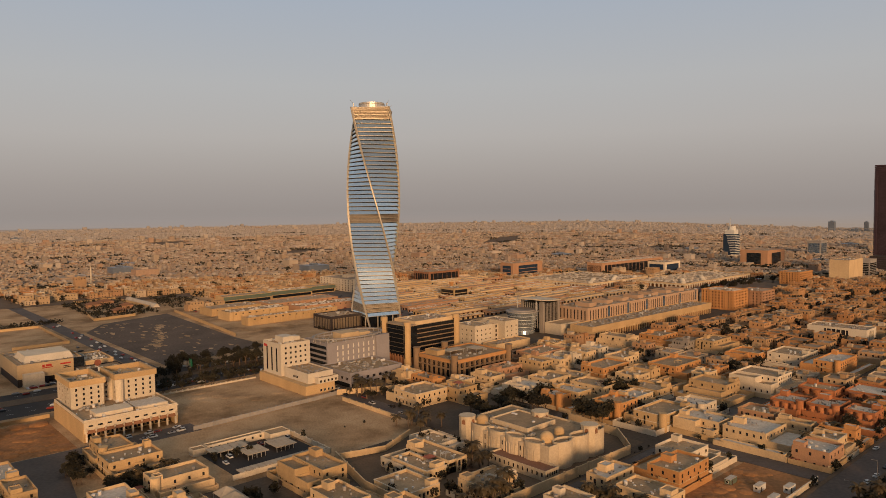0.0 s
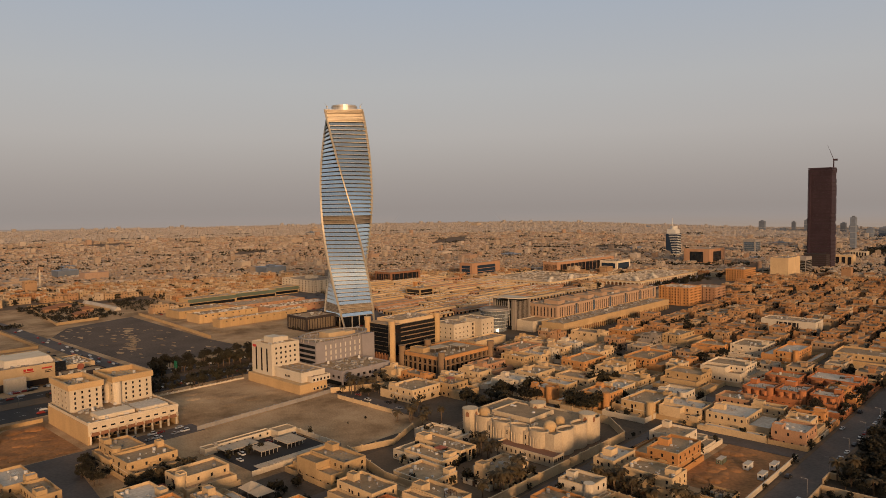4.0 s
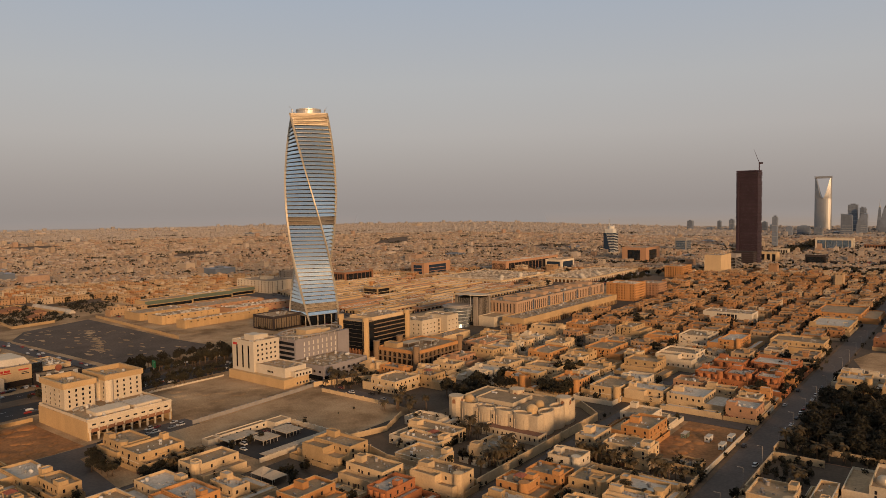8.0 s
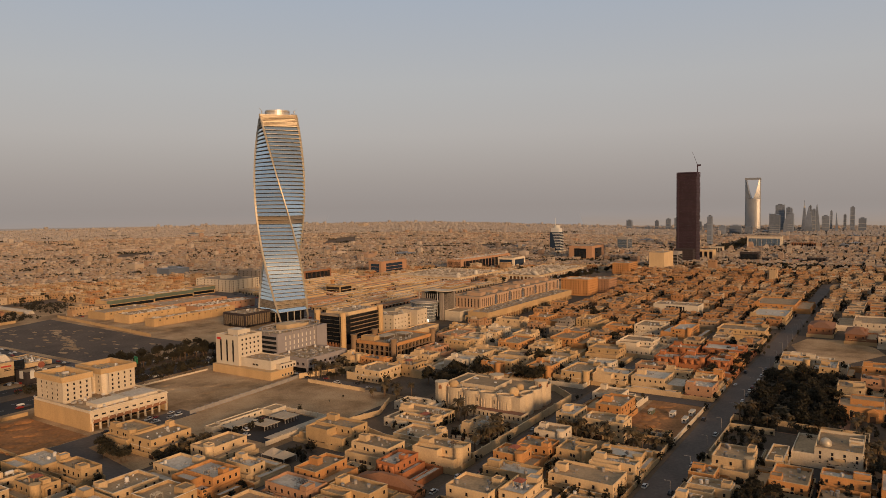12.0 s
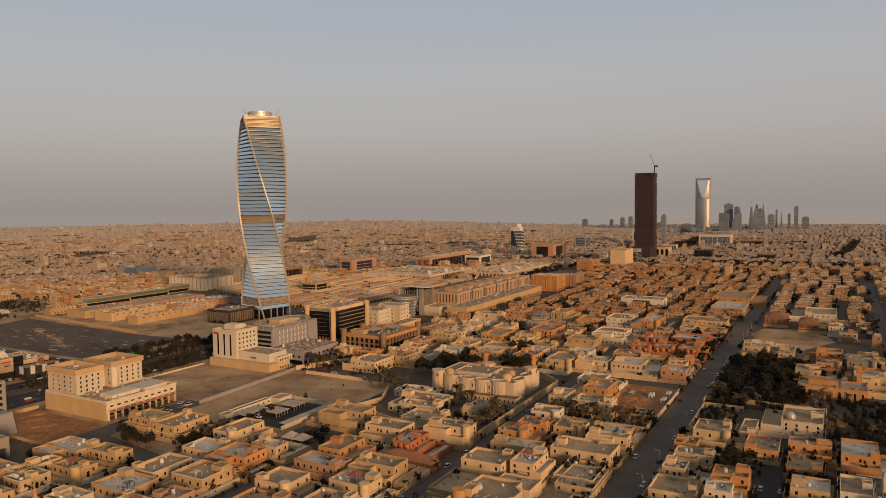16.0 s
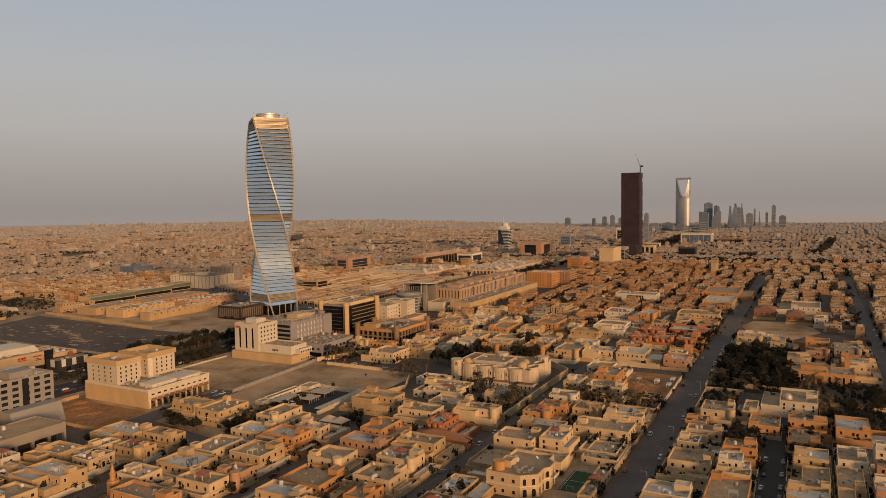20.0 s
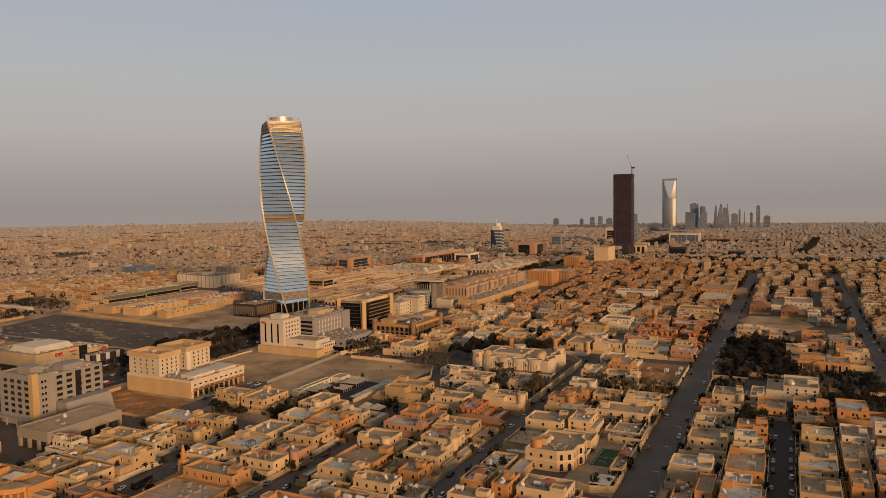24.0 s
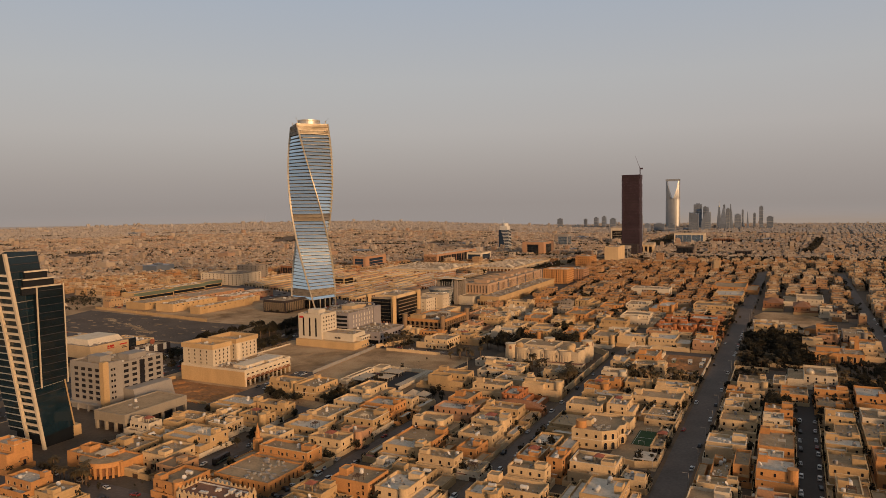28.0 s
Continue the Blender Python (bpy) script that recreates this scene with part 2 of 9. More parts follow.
# ---------------------------------------------------------------- building tools
class Shape:
    """Collects faces for one mesh; boxes, prisms, cylinders and domes in the thing's own coordinates."""

    def __init__(self):
        self.v, self.f, self.mi = [], [], []

    def face(self, pts, mat=0):
        i = len(self.v)
        self.v += [tuple(p) for p in pts]
        self.f.append(tuple(range(i, i + len(pts))))
        self.mi.append(mat)

    def box(self, x0, y0, z0, x1, y1, z1, mat=0, floor=True):
        i = len(self.v)
        self.v += [(x0, y0, z0), (x1, y0, z0), (x1, y1, z0), (x0, y1, z0), (x0, y0, z1), (x1, y0, z1), (x1, y1, z1), (x0, y1, z1)]
        fs = [(4, 5, 6, 7), (0, 1, 5, 4), (1, 2, 6, 5), (2, 3, 7, 6), (3, 0, 4, 7)] + ([(3, 2, 1, 0)] if floor else [])
        self.f += [tuple(i + k for k in q) for q in fs]
        self.mi += [mat] * len(fs)
        return self

    def prism(self, poly, z0, z1, top=None, mat=0, cap=True):
        top = top or poly
        n, i = len(poly), len(self.v)
        self.v += [(x, y, z0) for x, y in poly] + [(x, y, z1) for x, y in top]
        self.f += [(i + k, i + (k + 1) % n, i + n + (k + 1) % n, i + n + k) for k in range(n)]
        self.mi += [mat] * n
        if cap:
            self.f += [tuple(i + n + k for k in range(n)), tuple(i + k for k in reversed(range(n)))]
            self.mi += [mat] * 2
        return self

    def cyl(self, x, y, z0, z1, r, r2=None, n=14, mat=0):
        r2 = r if r2 is None else r2
        a = [2 * math.pi * k / n for k in range(n)]
        return self.prism([(x + r * math.cos(t), y + r * math.sin(t)) for t in a], z0, z1, [(x + r2 * math.cos(t), y + r2 * math.sin(t)) for t in a], mat)

    def dome(self, x, y, z, r, h=None, n=14, m=6, mat=0):
        h = h or r
        i = len(self.v)
        for j in range(m):
            p = math.pi / 2 * j / m
            self.v += [(x + r * math.cos(p) * math.cos(2 * math.pi * k / n), y + r * math.cos(p) * math.sin(2 * math.pi * k / n), z + h * math.sin(p)) for k in range(n)]
        self.v.append((x, y, z + h))
        for j in range(m - 1):
            self.f += [(i + j * n + k, i + j * n + (k + 1) % n, i + (j + 1) * n + (k + 1) % n, i + (j + 1) * n + k) for k in range(n)]
        self.f += [(i + (m - 1) * n + k, i + (m - 1) * n + (k + 1) % n, i + m * n) for k in range(n)]
        self.mi += [mat] * (n * m)
        return self

    def tray(self, x0, y0, z0, x1, y1, z1, par=0.9, t=0.3):
        """Outer walls with a parapet: the ring on top and its inner sides, no deck."""
        self.loop([(x0, y0), (x1, y0), (x1, y1), (x0, y1)], [(x0 + t, y0 + t), (x1 - t, y0 + t), (x1 - t, y1 - t), (x0 + t, y1 - t)], z0, z1, par)
        return self

    def loop(self, outer, inner, z0, z1, par):
        n, i = len(outer), len(self.v)
        self.v += [(x, y, z0) for x, y in outer] + [(x, y, z1) for x, y in outer] + [(x, y, z1) for x, y in inner] + [(x, y, z1 - par - 0.3) for x, y in inner]
        for a in range(3):
            self.f += [(i + a * n + k, i + a * n + (k + 1) % n, i + (a + 1) * n + (k + 1) % n, i + (a + 1) * n + k) for k in range(n)]
        self.mi += [0] * (3 * n)
        return self

    def mesh(self, name, *mats, smooth=False):
        me = bpy.data.meshes.new(name)
        me.from_pydata(self.v, [], self.f)
        for m in mats:
            me.materials.append(m)
        if len(mats) > 1:
            me.polygons.foreach_set("material_index", self.mi)
        if smooth:
            me.polygons.foreach_set("use_smooth", [True] * len(self.f))
        me.update()
        return me


def S():
    return Shape()


def thing(name, x, y, z=0.0, label="", category="", group="", rz=0.0, kind=""):
    ob = new(name)
    ob.location, ob.rotation_euler = (x, y, z), (0, 0, rz)
    return tagged(ob, label, category, group, kind)


def put(name, mesh, parent, loc=(0, 0, 0), rz=0.0, label="", scale=None):
    ob = new(name, mesh)
    ob.parent, ob.location, ob.rotation_euler = parent, loc, (0, 0, rz)
    if scale:
        ob.scale = scale
    if label:
        ob["label"] = label
    return ob


def part(name, shape, mat, parent, label="", smooth=False):
    return put(name, shape.mesh(name, *(mat if isinstance(mat, (list, tuple)) else (mat,)), smooth=smooth), parent, label=label)


def slab(name, shape, mat, label, category, kind="structure"):
    ob = new(name, shape.mesh(name, *(mat if isinstance(mat, (list, tuple)) else (mat,))))
    return tagged(ob, label, category, kind=kind)


FACE = {"-y": 0.0, "-x": -math.pi / 2, "+y": math.pi, "+x": math.pi / 2}
made_meshes = {}


def shared(key, build):
    if key not in made_meshes:
        made_meshes[key] = build()
    return made_meshes[key]


def window_mesh(w, h, frame_mat, glass=None, bars=1, key=""):
    """A window that stands 10 cm proud: a frame with a dark pane set back in it; it faces -y."""
    def build():
        s, t = S(), min(0.14, w * 0.1)
        rings = [[(-a, y, -b), (a, y, -b), (a, y, h + b), (-a, y, h + b)] for a, b, y in ((w / 2 + t, t, 0.02), (w / 2 + t, t, -0.10), (w / 2, 0, -0.10), (w / 2, 0, -0.02))]
        for q in rings:
            s.v += q
        for j in range(3):
            s.f += [(j * 4 + k, j * 4 + (k + 1) % 4, j * 4 + 4 + (k + 1) % 4, j * 4 + 4 + k) for k in range(4)]
        s.f.append((12, 13, 14, 15))
        s.mi = [0] * 12 + [1]
        return s.mesh("window", frame_mat, glass or DARK_GLASS)
    return shared(("win", w, h, frame_mat.name, bars, key), build)


def row(face, x0, y0, x1, y1, n, inset=1.5):
    """n places evenly along one face of a box, as (x, y)."""
    a, b = (x0, x1) if face in ("-y", "+y") else (y0, y1)
    a, b = a + inset, b - inset
    for k in range(n):
        u = (a + b) / 2 if n == 1 else a + (b - a) * k / (n - 1)
        yield {"-y": (u, y0), "+y": (u, y1), "-x": (x0, u), "+x": (x1, u)}[face]


def windows(parent, mesh, face, x0, y0, x1, y1, n, zs, inset=1.5, name="window"):
    for z in zs:
        for x, y in row(face, x0, y0, x1, y1, n, inset):
            put(name, mesh, parent, (x, y, z), FACE[face])


def deck(parent, x0, y0, x1, y1, z, mat=None, name="roof"):
    return part(name, S().box(x0 + 0.25, y0 + 0.25, z - 0.3, x1 - 0.25, y1 - 0.25, z), mat or ROOF, parent)


def block(parent, x0, y0, x1, y1, z0, z1, mat, par=0.9, name="wall_mass", roof=None):
    """One mass of a building: walls with a parapet, and its flat roof."""
    ob = part(name, S().tray(x0, y0, z0, x1, y1, z1, par), mat, parent)
    deck(parent, x0, y0, x1, y1, z1 - par, roof)
    if (x1 - x0) * (y1 - y0) > 300 and parent.name.split(".")[0] not in ("villa", "shop_row", "market_hall", "outbuilding", "palace"):
        put("roof_clutter", clutter(x1 - x0, y1 - y0, 0, int(x0 * 7 + y0 * 3), 1.5).mesh("roof_clutter", CONCRETE if int(x1) % 3 else TANK), parent, (x0, y0, z1 - par))["kind"] = "stuff"
    return ob


def clutter(w, d, z, seed, size=1.0):
    """Loose boxes, pipes and low walls scattered on a flat roof."""
    r, s = random.Random(seed + 900), S()
    for k in range(int(w * d / 22 / size ** 1.5)):
        a, b = r.uniform(0.8, w - 2.6 * size), r.uniform(0.8, d - 2.4 * size)
        s.box(a, b, z - 0.02, a + size * r.choice((0.5, 0.9, 1.8)), b + size * r.choice((0.3, 0.8, 1.4)), z + size ** 0.7 * r.uniform(0.3, 1.1))
    for k in range(int(w / 14)):
        a = r.uniform(1, w - 1)
        s.box(a, 0.5, z - 0.02, a + 0.25, d - 0.5, z + 0.6)
    return s


def hvac_mesh():
    def build():
        s = S().box(-1.0, -0.7, 0, 1.0, 0.7, 1.1).box(-0.9, -0.6, 1.1, 0.9, 0.6, 1.2, 1)
        return s.cyl(0, 0, 1.2, 1.32, 0.45, n=10, mat=1).mesh("air_conditioner", STEEL, CONCRETE)
    return shared("hvac", build)


def tank_mesh():
    return shared("tank", lambda: S().cyl(0, 0, 0.3, 1.9, 0.9, n=12).dome(0, 0, 1.9, 0.9, 0.35, 12, 3).box(-0.8, -0.8, 0, 0.8, 0.8, 0.3).mesh("water_tank", TANK))


def long_tank_mesh():
    def build():
        s, n = S(), 12
        ring = [(0.95 * math.cos(2 * math.pi * k / n), 1.25 + 0.95 * math.sin(2 * math.pi * k / n)) for k in range(n)]
        i = len(s.v)
        for x, f in ((-1.9, 0.55), (-1.6, 1), (1.6, 1), (1.9, 0.55)):
            s.v += [(x, y * f, 1.25 + (z - 1.25) * f) for y, z in ring]
        for a in range(3):
            s.f += [(i + a * n + k, i + a * n + (k + 1) % n, i + (a + 1) * n + (k + 1) % n, i + (a + 1) * n + k) for k in range(n)]
        s.f += [tuple(i + k for k in reversed(range(n))), tuple(i + 3 * n + k for k in range(n))]
        s.mi += [0] * (3 * n + 2)
        s.box(-1.3, -0.7, 0, -1.0, 0.7, 0.5).box(1.0, -0.7, 0, 1.3, 0.7, 0.5)
        return s.mesh("water_tank", TANK)
    return shared("ltank", build)


def dish_mesh():
    def build():
        s, n = S(), 12
        for j in range(3):
            r0, r1 = 0.85 * j / 3, 0.85 * (j + 1) / 3
            for k in range(n):
                a, b = 2 * math.pi * k / n, 2 * math.pi * (k + 1) / n
                q = [(r * math.cos(t), 0.6 * (r * math.sin(t)) - 0.35 * r * r, 1.1 + 0.75 * r * math.sin(t) + 0.25 * r * r) for r, t in ((r0, a), (r1, a), (r1, b), (r0, b))]
                s.face(q)
        s.cyl(0, 0.05, 0, 1.05, 0.06, n=6)
        return s.mesh("satellite_dish", TANK)
    return shared("dish", build)


# ---------------------------------------------------------------- ground, roads, open lots
def land(x, y):
    """Height of the land: flat in the district, sinking into a broad shallow valley, then rising again towards the north."""
    d = math.hypot(x, y)
    az = math.degrees(math.atan2(y, x))
    dip = max(0.0, min(1.0, (d - 1200) / 1150))
    k = max(0.0, min(1.0, (d - 2300) / 2000))
    k = k * k * (3 - 2 * k)
    side = max(0.0, min(1.0, (38 - az) / 22))
    side = side * side * (3 - 2 * side)
    return -42.0 * dip * (1 - k) + k * (-40.0 * side + 12.0 * (1 - side))


def out(x, y):
    """Carries a spot of the flat plan out along the line of sight on to the sinking land: the new spot and its stretch."""
    dx, dy, k = x + 137.0, y - 22.0, 1.0
    for i in range(14):
        k = (128.0 - land(dx * k - 137.0, dy * k + 22.0)) / 128.0
    return dx * k - 137.0, dy * k + 22.0, k


def out_box(x0, y0, x1, y1):
    x, y, k = out((x0 + x1) / 2, (y0 + y1) / 2)
    w, d = (x1 - x0) * k / 2, (y1 - y0) * k / 2
    return x - w, y - d, x + w, y + d


def build_ground():
    s, rings = S(), [0, 150, 400, 800, 1200, 1300, 1400, 1500, 1600, 1700, 1800, 1900, 2000, 2100, 2200, 2300, 2400, 2500, 2700, 2900, 3100, 3300, 3500, 3700, 3900, 4100, 4300, 4700, 5200, 5800]
    n = 144
    s.v.append((0, 0, 0))
    for r in rings[1:]:
        for k in range(n):
            a = 2 * math.pi * k / n
            s.v.append((r * math.cos(a), r * math.sin(a), land(r * math.cos(a), r * math.sin(a))))
    s.f += [(0, 1 + k, 1 + (k + 1) % n) for k in range(n)]
    for j in range(len(rings) - 2):
        a, b = 1 + j * n, 1 + (j + 1) * n
        s.f += [(a + k, b + k, b + (k + 1) % n, a + (k + 1) % n) for k in range(n)]
    s.mi = [0] * len(s.f)
    slab("ground", s, SAND, "dry sandy ground stretching out to a hazy horizon", "ground")


build_ground()


def road(name, x0, y0, x1, y1, mat=None, label="worn grey asphalt street with dusty edges", z=0.06):
    return slab(name, S().box(x0, y0, -0.05, x1, y1, z), mat or ASPHALT, label, "road")


def pavement(x0, y0, x1, y1, z=0.16):
    return slab("pavement", S().box(x0, y0, -0.05, x1, y1, z), PAVING, "dusty sand-coloured raised pavement along the street", "pavement")


slab("road_district", S().box(-420, -240, -0.05, 560, 296, 0.02).box(-420, 296, -0.05, 130, 330, 0.02).box(256, 296, -0.05, 560, 330, 0.02).box(560, -240, -0.05, 1080, 420, 0.02).box(-420, 330, -0.05, 60, 488, 0.02).box(262, 330, -0.05, 560, 488, 0.02), LANE,
     "dusty lanes and verges between the walled villa plots", "road")
slab("road_market", S().box(470, 556, -0.05, 1180, 905, 0.02), ASPHALT, "worn asphalt lanes and parking between market rows", "road")


def far_streets():
    s, rs = S(), [1080, 1200, 1300, 1400, 1500, 1600, 1700, 1800, 1900, 2000, 2100, 2200, 2300, 2400, 2500, 2700, 2900, 3100, 3300, 3500, 3700, 3900, 4100, 4300, 4700, 5200]
    n = 88
    for r in rs:
        for k in range(n + 1):
            a = radians(-14 + 104 * k / n)
            s.v.append((r * math.cos(a), r * math.sin(a), land(r * math.cos(a), r * math.sin(a)) + 0.4))
    for j in range(len(rs) - 1):
        for k in range(n):
            i = j * (n + 1) + k
            s.f.append((i, i + n + 1, i + n + 2, i + 1))
    s.mi = [0] * len(s.f)
    slab("road_far_streets", s, PAVING, "dusty lanes of the distant districts", "road")


far_streets()
road("road_main", -420, 99.5, 1080, 113.5, label="broad dusty asphalt road running between the villas")
road("road_villa_north", -420, 182.4, 420, 191.4)
road("road_villa_upper", -420, 252, 330, 262)
road("road_villa_south", -420, 45, 330, 55, ASPHALT_DARK)
road("road_villa_far_south", -420, -20, 1080, -10)
slab("vacant_lot", S().prism([(503, 50), (552, 26), (580, 34), (606, 54), (600, 88), (562, 97), (525, 86)], -0.05, 0.07), SAND, "vacant sandy building plot between villas", "sand lot")
slab("excavated_plot", S().box(245, 118, -0.05, 328, 180, 0.05), SAND, "rough sandy excavated plot with site cabins", "sand lot")
slab("park_floor", S().box(300, 40, -0.05, 442, 98, 0.05), TERRACE, "dry leaf-strewn earth under the park trees", "ground")
road("road_highway", -600, 490, 1080, 522, ASPHALT_DARK, "wide dark highway with a planted median")
road("road_service", -600, 538, 540, 556, ASPHALT_DARK, "dark service road beside the highway")
road("road_side", 186, 556, 201, 1240, ASPHALT, "grey side road beside the open asphalt lot")
road("road_cross_a", 258, 318, 268, 490, ASPHALT, z=0.05)
road("road_cross_c", 330, 113, 342, 183, ASPHALT, z=0.05)
road("road_cross_d", 403, 113, 412, 330, ASPHALT, z=0.05)
road("road_hotel_front", 100, 386, 160, 403, ASPHALT, z=0.05)
slab("road_hotel_side", S().prism([(66, 328), (80, 328), (88, 384), (101, 386), (101, 402), (60, 402)], -0.05, 0.045), ASPHALT, "dark side street between the villas and the hotel", "road")
slab("excavated_pit", S().prism([(60, 403), (99, 403), (99, 470), (60, 470)], -0.05, 0.05), EARTH, "orange excavated earth beside the hotel", "sand lot")
road("road_mosque", -120, 263, -58, 420, ASPHALT, z=0.05)
road("road_cross_e", -20, 318, 100, 328, ASPHALT, z=0.05)
for y0, y1 in ((97.6, 99.5), (113.5, 115.4)):
    pavement(-300, y0, 295, y1)
    pavement(303, y0, 620, y1)
pavement(-300, 181.4, 180, 182.4)
pavement(-300, 191.4, 400, 192.4)
slab("road_open_lot", S().prism([(208, 572), (308, 585), (305, 650), (318, 862), (236, 834), (206, 786)], -0.05, 0.05), LOT_ASPHALT,
     "open dark asphalt lot with pale sand patches", "parking lot")


def sand_patches():
    s, r = S(), random.Random(5)
    for k in range(150):
        u = r.random()
        x, y = (r.uniform(214, 300), r.uniform(600, 825)) if k < 80 else (226 + 60 * u + r.gauss(0, 3), 640 + 150 * u + r.gauss(0, 5))
        a, st = r.uniform(0.6, 2.6), r.uniform(0.6, 3.2)
        pts = []
        for i in range(11):
            q = a * r.uniform(0.6, 1.2)
            pts.append((x + q * math.cos(2 * math.pi * i / 11), y + st * q * math.sin(2 * math.pi * i / 11), 0.06 + 0.0004 * k))
        s.face(pts)
    tagged(new("sand_patches", s.mesh("sand_patches", SAND)), "pale windblown sand patches lying on dark asphalt", "sand", kind="stuff")


sand_patches()


def kerb_median():
    s = S().box(-600, 522, -0.05, 540, 538, 0.2)
    slab("pavement_median", s, PAVING, "planted strip between highway and service road", "median")


kerb_median()


def lane_marks():
    s = S()
    for y, z in ((500.5, 0.07), (511, 0.07), (547, 0.07)):
        for k in range(70):
            x = -300 + k * 12
            s.box(x, y - 0.12, z - 0.02, x + 4, y + 0.12, z, floor=False)
    tagged(new("lane_markings", s.mesh("lane_markings", WHITE_PAINT)), "faded white lane markings on the asphalt", "road marking", kind="stuff")


lane_marks()


def free_wall(pts, h, mat, label, name="boundary_wall", t=0.35, post=0.0):
    """A garden or plot wall along a line of points: one panel a stretch, with a coping; posts at a spacing if given."""
    x0, y0 = pts[0]
    root = thing(name, x0, y0, 0, label, "wall")
    for (ax, ay), (bx, by) in zip(pts, pts[1:]):
        d = math.hypot(bx - ax, by - ay)
        ux, uy = (bx - ax) / d, (by - ay) / d
        nx, ny = -uy * t / 2, ux * t / 2
        q = [(ax - x0 - nx - ux * t / 2, ay - y0 - ny - uy * t / 2), (bx - x0 - nx + ux * t / 2, by - y0 - ny + uy * t / 2),
             (bx - x0 + nx + ux * t / 2, by - y0 + ny + uy * t / 2), (ax - x0 + nx - ux * t / 2, ay - y0 + ny - uy * t / 2)]
        panel = part("panel", S().prism(q, -0.05, h), mat, root)
        c = [(x + (0.08 if (x, y) in q[2:] else -0.08) * -uy, y + (0.08 if (x, y) in q[2:] else -0.08) * ux) for x, y in q]
        part("coping", S().prism(c, h, h + 0.14), mat, panel)
        if post:
            pm = shared(("post", h, mat.name), lambda: S().box(-0.3, -0.3, -0.05, 0.3, 0.3, h + 0.4).box(-0.38, -0.38, h + 0.4, 0.38, 0.38, h + 0.55).mesh("post", mat))
            for k in range(1, int(d / post)):
                put("post", pm, root, (ax - x0 + ux * k * post, ay - y0 + uy * k * post, 0), math.atan2(uy, ux))
    return root


# ---------------------------------------------------------------- the twisted tower
def twisted_tower():
    cx, cy, side = 447.5, 607.0, 38.9
    root = thing("twisted_skyscraper", cx, cy, 0, "tall square skyscraper of silver-blue glass twisting upward with gold corner ribs", "skyscraper")
    base_az, twist, z_low, z_top, floors = 310.8, -126.7, 12.0, 226.0, 50
    half = side / math.sqrt(2)

    def corner(z, k, r=half):
        a = radians(base_az + twist * z / 229.0 + 90 * k)
        return (r * math.cos(a), r * math.sin(a))

    fh = (z_top - z_low) / floors
    for i in range(floors):
        z0, z1 = z_low + i * fh, z_low + (i + 1) * fh
        zm = (z0 + z1) / 2
        lo, hi = [corner(zm, k, half + 0.45) for k in range(4)], [corner(zm, k, half - 1.25) for k in range(4)]
        if i in (1, 2, 23, 24, 48, 49):
            belt = part("louvre_belt", S().prism(lo, z0 + 0.3, z1, hi), GOLD_DARK, root, "bronze louvre band")
            for j in range(3):
                z = z0 + fh * (j + 0.6) / 3.4
                part("louvre", S().prism([corner(z, k, half + 0.45) for k in range(4)], z, z + 0.4), GOLD, belt)
        else:
            part("glass_storey", S().prism(lo, z0 + 0.3, z1, hi), TOWER_GLASS, root)
        lip = [corner(zm, k, half + 0.7) for k in range(4)]
        part("floor_ledge", S().prism(lip, z0 + 0.02, z0 + 0.38), GOLD, root)
        # black prism below each ledge stands in for the ledge's shadow line
        part("ledge_shadow_gap", S().prism([corner(zm - fh, k, half - 0.42) for k in range(4)], z0 - 0.55, z0 + 0.02, None, cap=True), RUBBER_AND_SHADOW, root)
    for k in range(4):
            s, n, w = S(), 116, 0.72
            prev = None
            for j in range(n + 1):
                z = 230.5 * j / n
                a = radians(base_az + twist * z / 229.0 + 90 * k)
                ux, uy = math.cos(a), math.sin(a)
                r = half + 0.9
                ring = [((r - 2.0) * ux - w * 1.35 * -uy, (r - 2.0) * uy - w * 1.35 * ux, z), (r * ux - w * 0.8 * -uy, r * uy - w * 0.8 * ux, z),
                        (r * ux + w * 0.8 * -uy, r * uy + w * 0.8 * ux, z), ((r - 2.0) * ux + w * 1.35 * -uy, (r - 2.0) * uy + w * 1.35 * ux, z)]
                if prev:
                    for e in range(4):
                        s.face([prev[e], prev[(e + 1) % 4], ring[(e + 1) % 4], ring[e]])
                prev = ring
            part("corner_rib", s, GOLD, root, "champagne gold twisting rib")
    part("lobby_glass", S().prism([corner(0, k, half - 5) for k in range(4)], 0, z_low + 0.2, [corner(z_low, k, half - 3) for k in range(4)]), BLACK_GLASS, root)
    for k in range(4):
        a, b = corner(0, k, half - 1), corner(0, k + 1, half - 1)
        for u in (0.25, 0.5, 0.75):
            part("lobby_column", S().cyl(a[0] + (b[0] - a[0]) * u, a[1] + (b[1] - a[1]) * u, 0, z_low, 0.7, n=10), GOLD, root)
    crown = [corner(230, k, half + 0.6) for k in range(4)]
    top_band = part("crown", S().prism([corner(226, k, half + 0.3) for k in range(4)], 226, 230.2, crown), GOLD, root, "gold louvred crown")
    s = S()
    for j in range(4):
        z = 226.3 + j * 0.95
        s.prism([corner(z, k, half + 1.1) for k in range(4)], z, z + 0.4, None, cap=True)
    part("crown_louvre", s, GOLD_DARK, top_band)
    drum = part("roof_drum", S().loop([(13.5 * math.cos(t), 13.5 * math.sin(t)) for t in [2 * math.pi * q / 32 for q in range(32)]],
                               [(12.7 * math.cos(t), 12.7 * math.sin(t)) for t in [2 * math.pi * q / 32 for q in range(32)]], 230.0, 236.5, 4), STEEL, root, "steel drum on the roof", smooth=False)
    part("drum_rim", S().cyl(0, 0, 234.6, 235.2, 13.9, n=32), GOLD, drum)
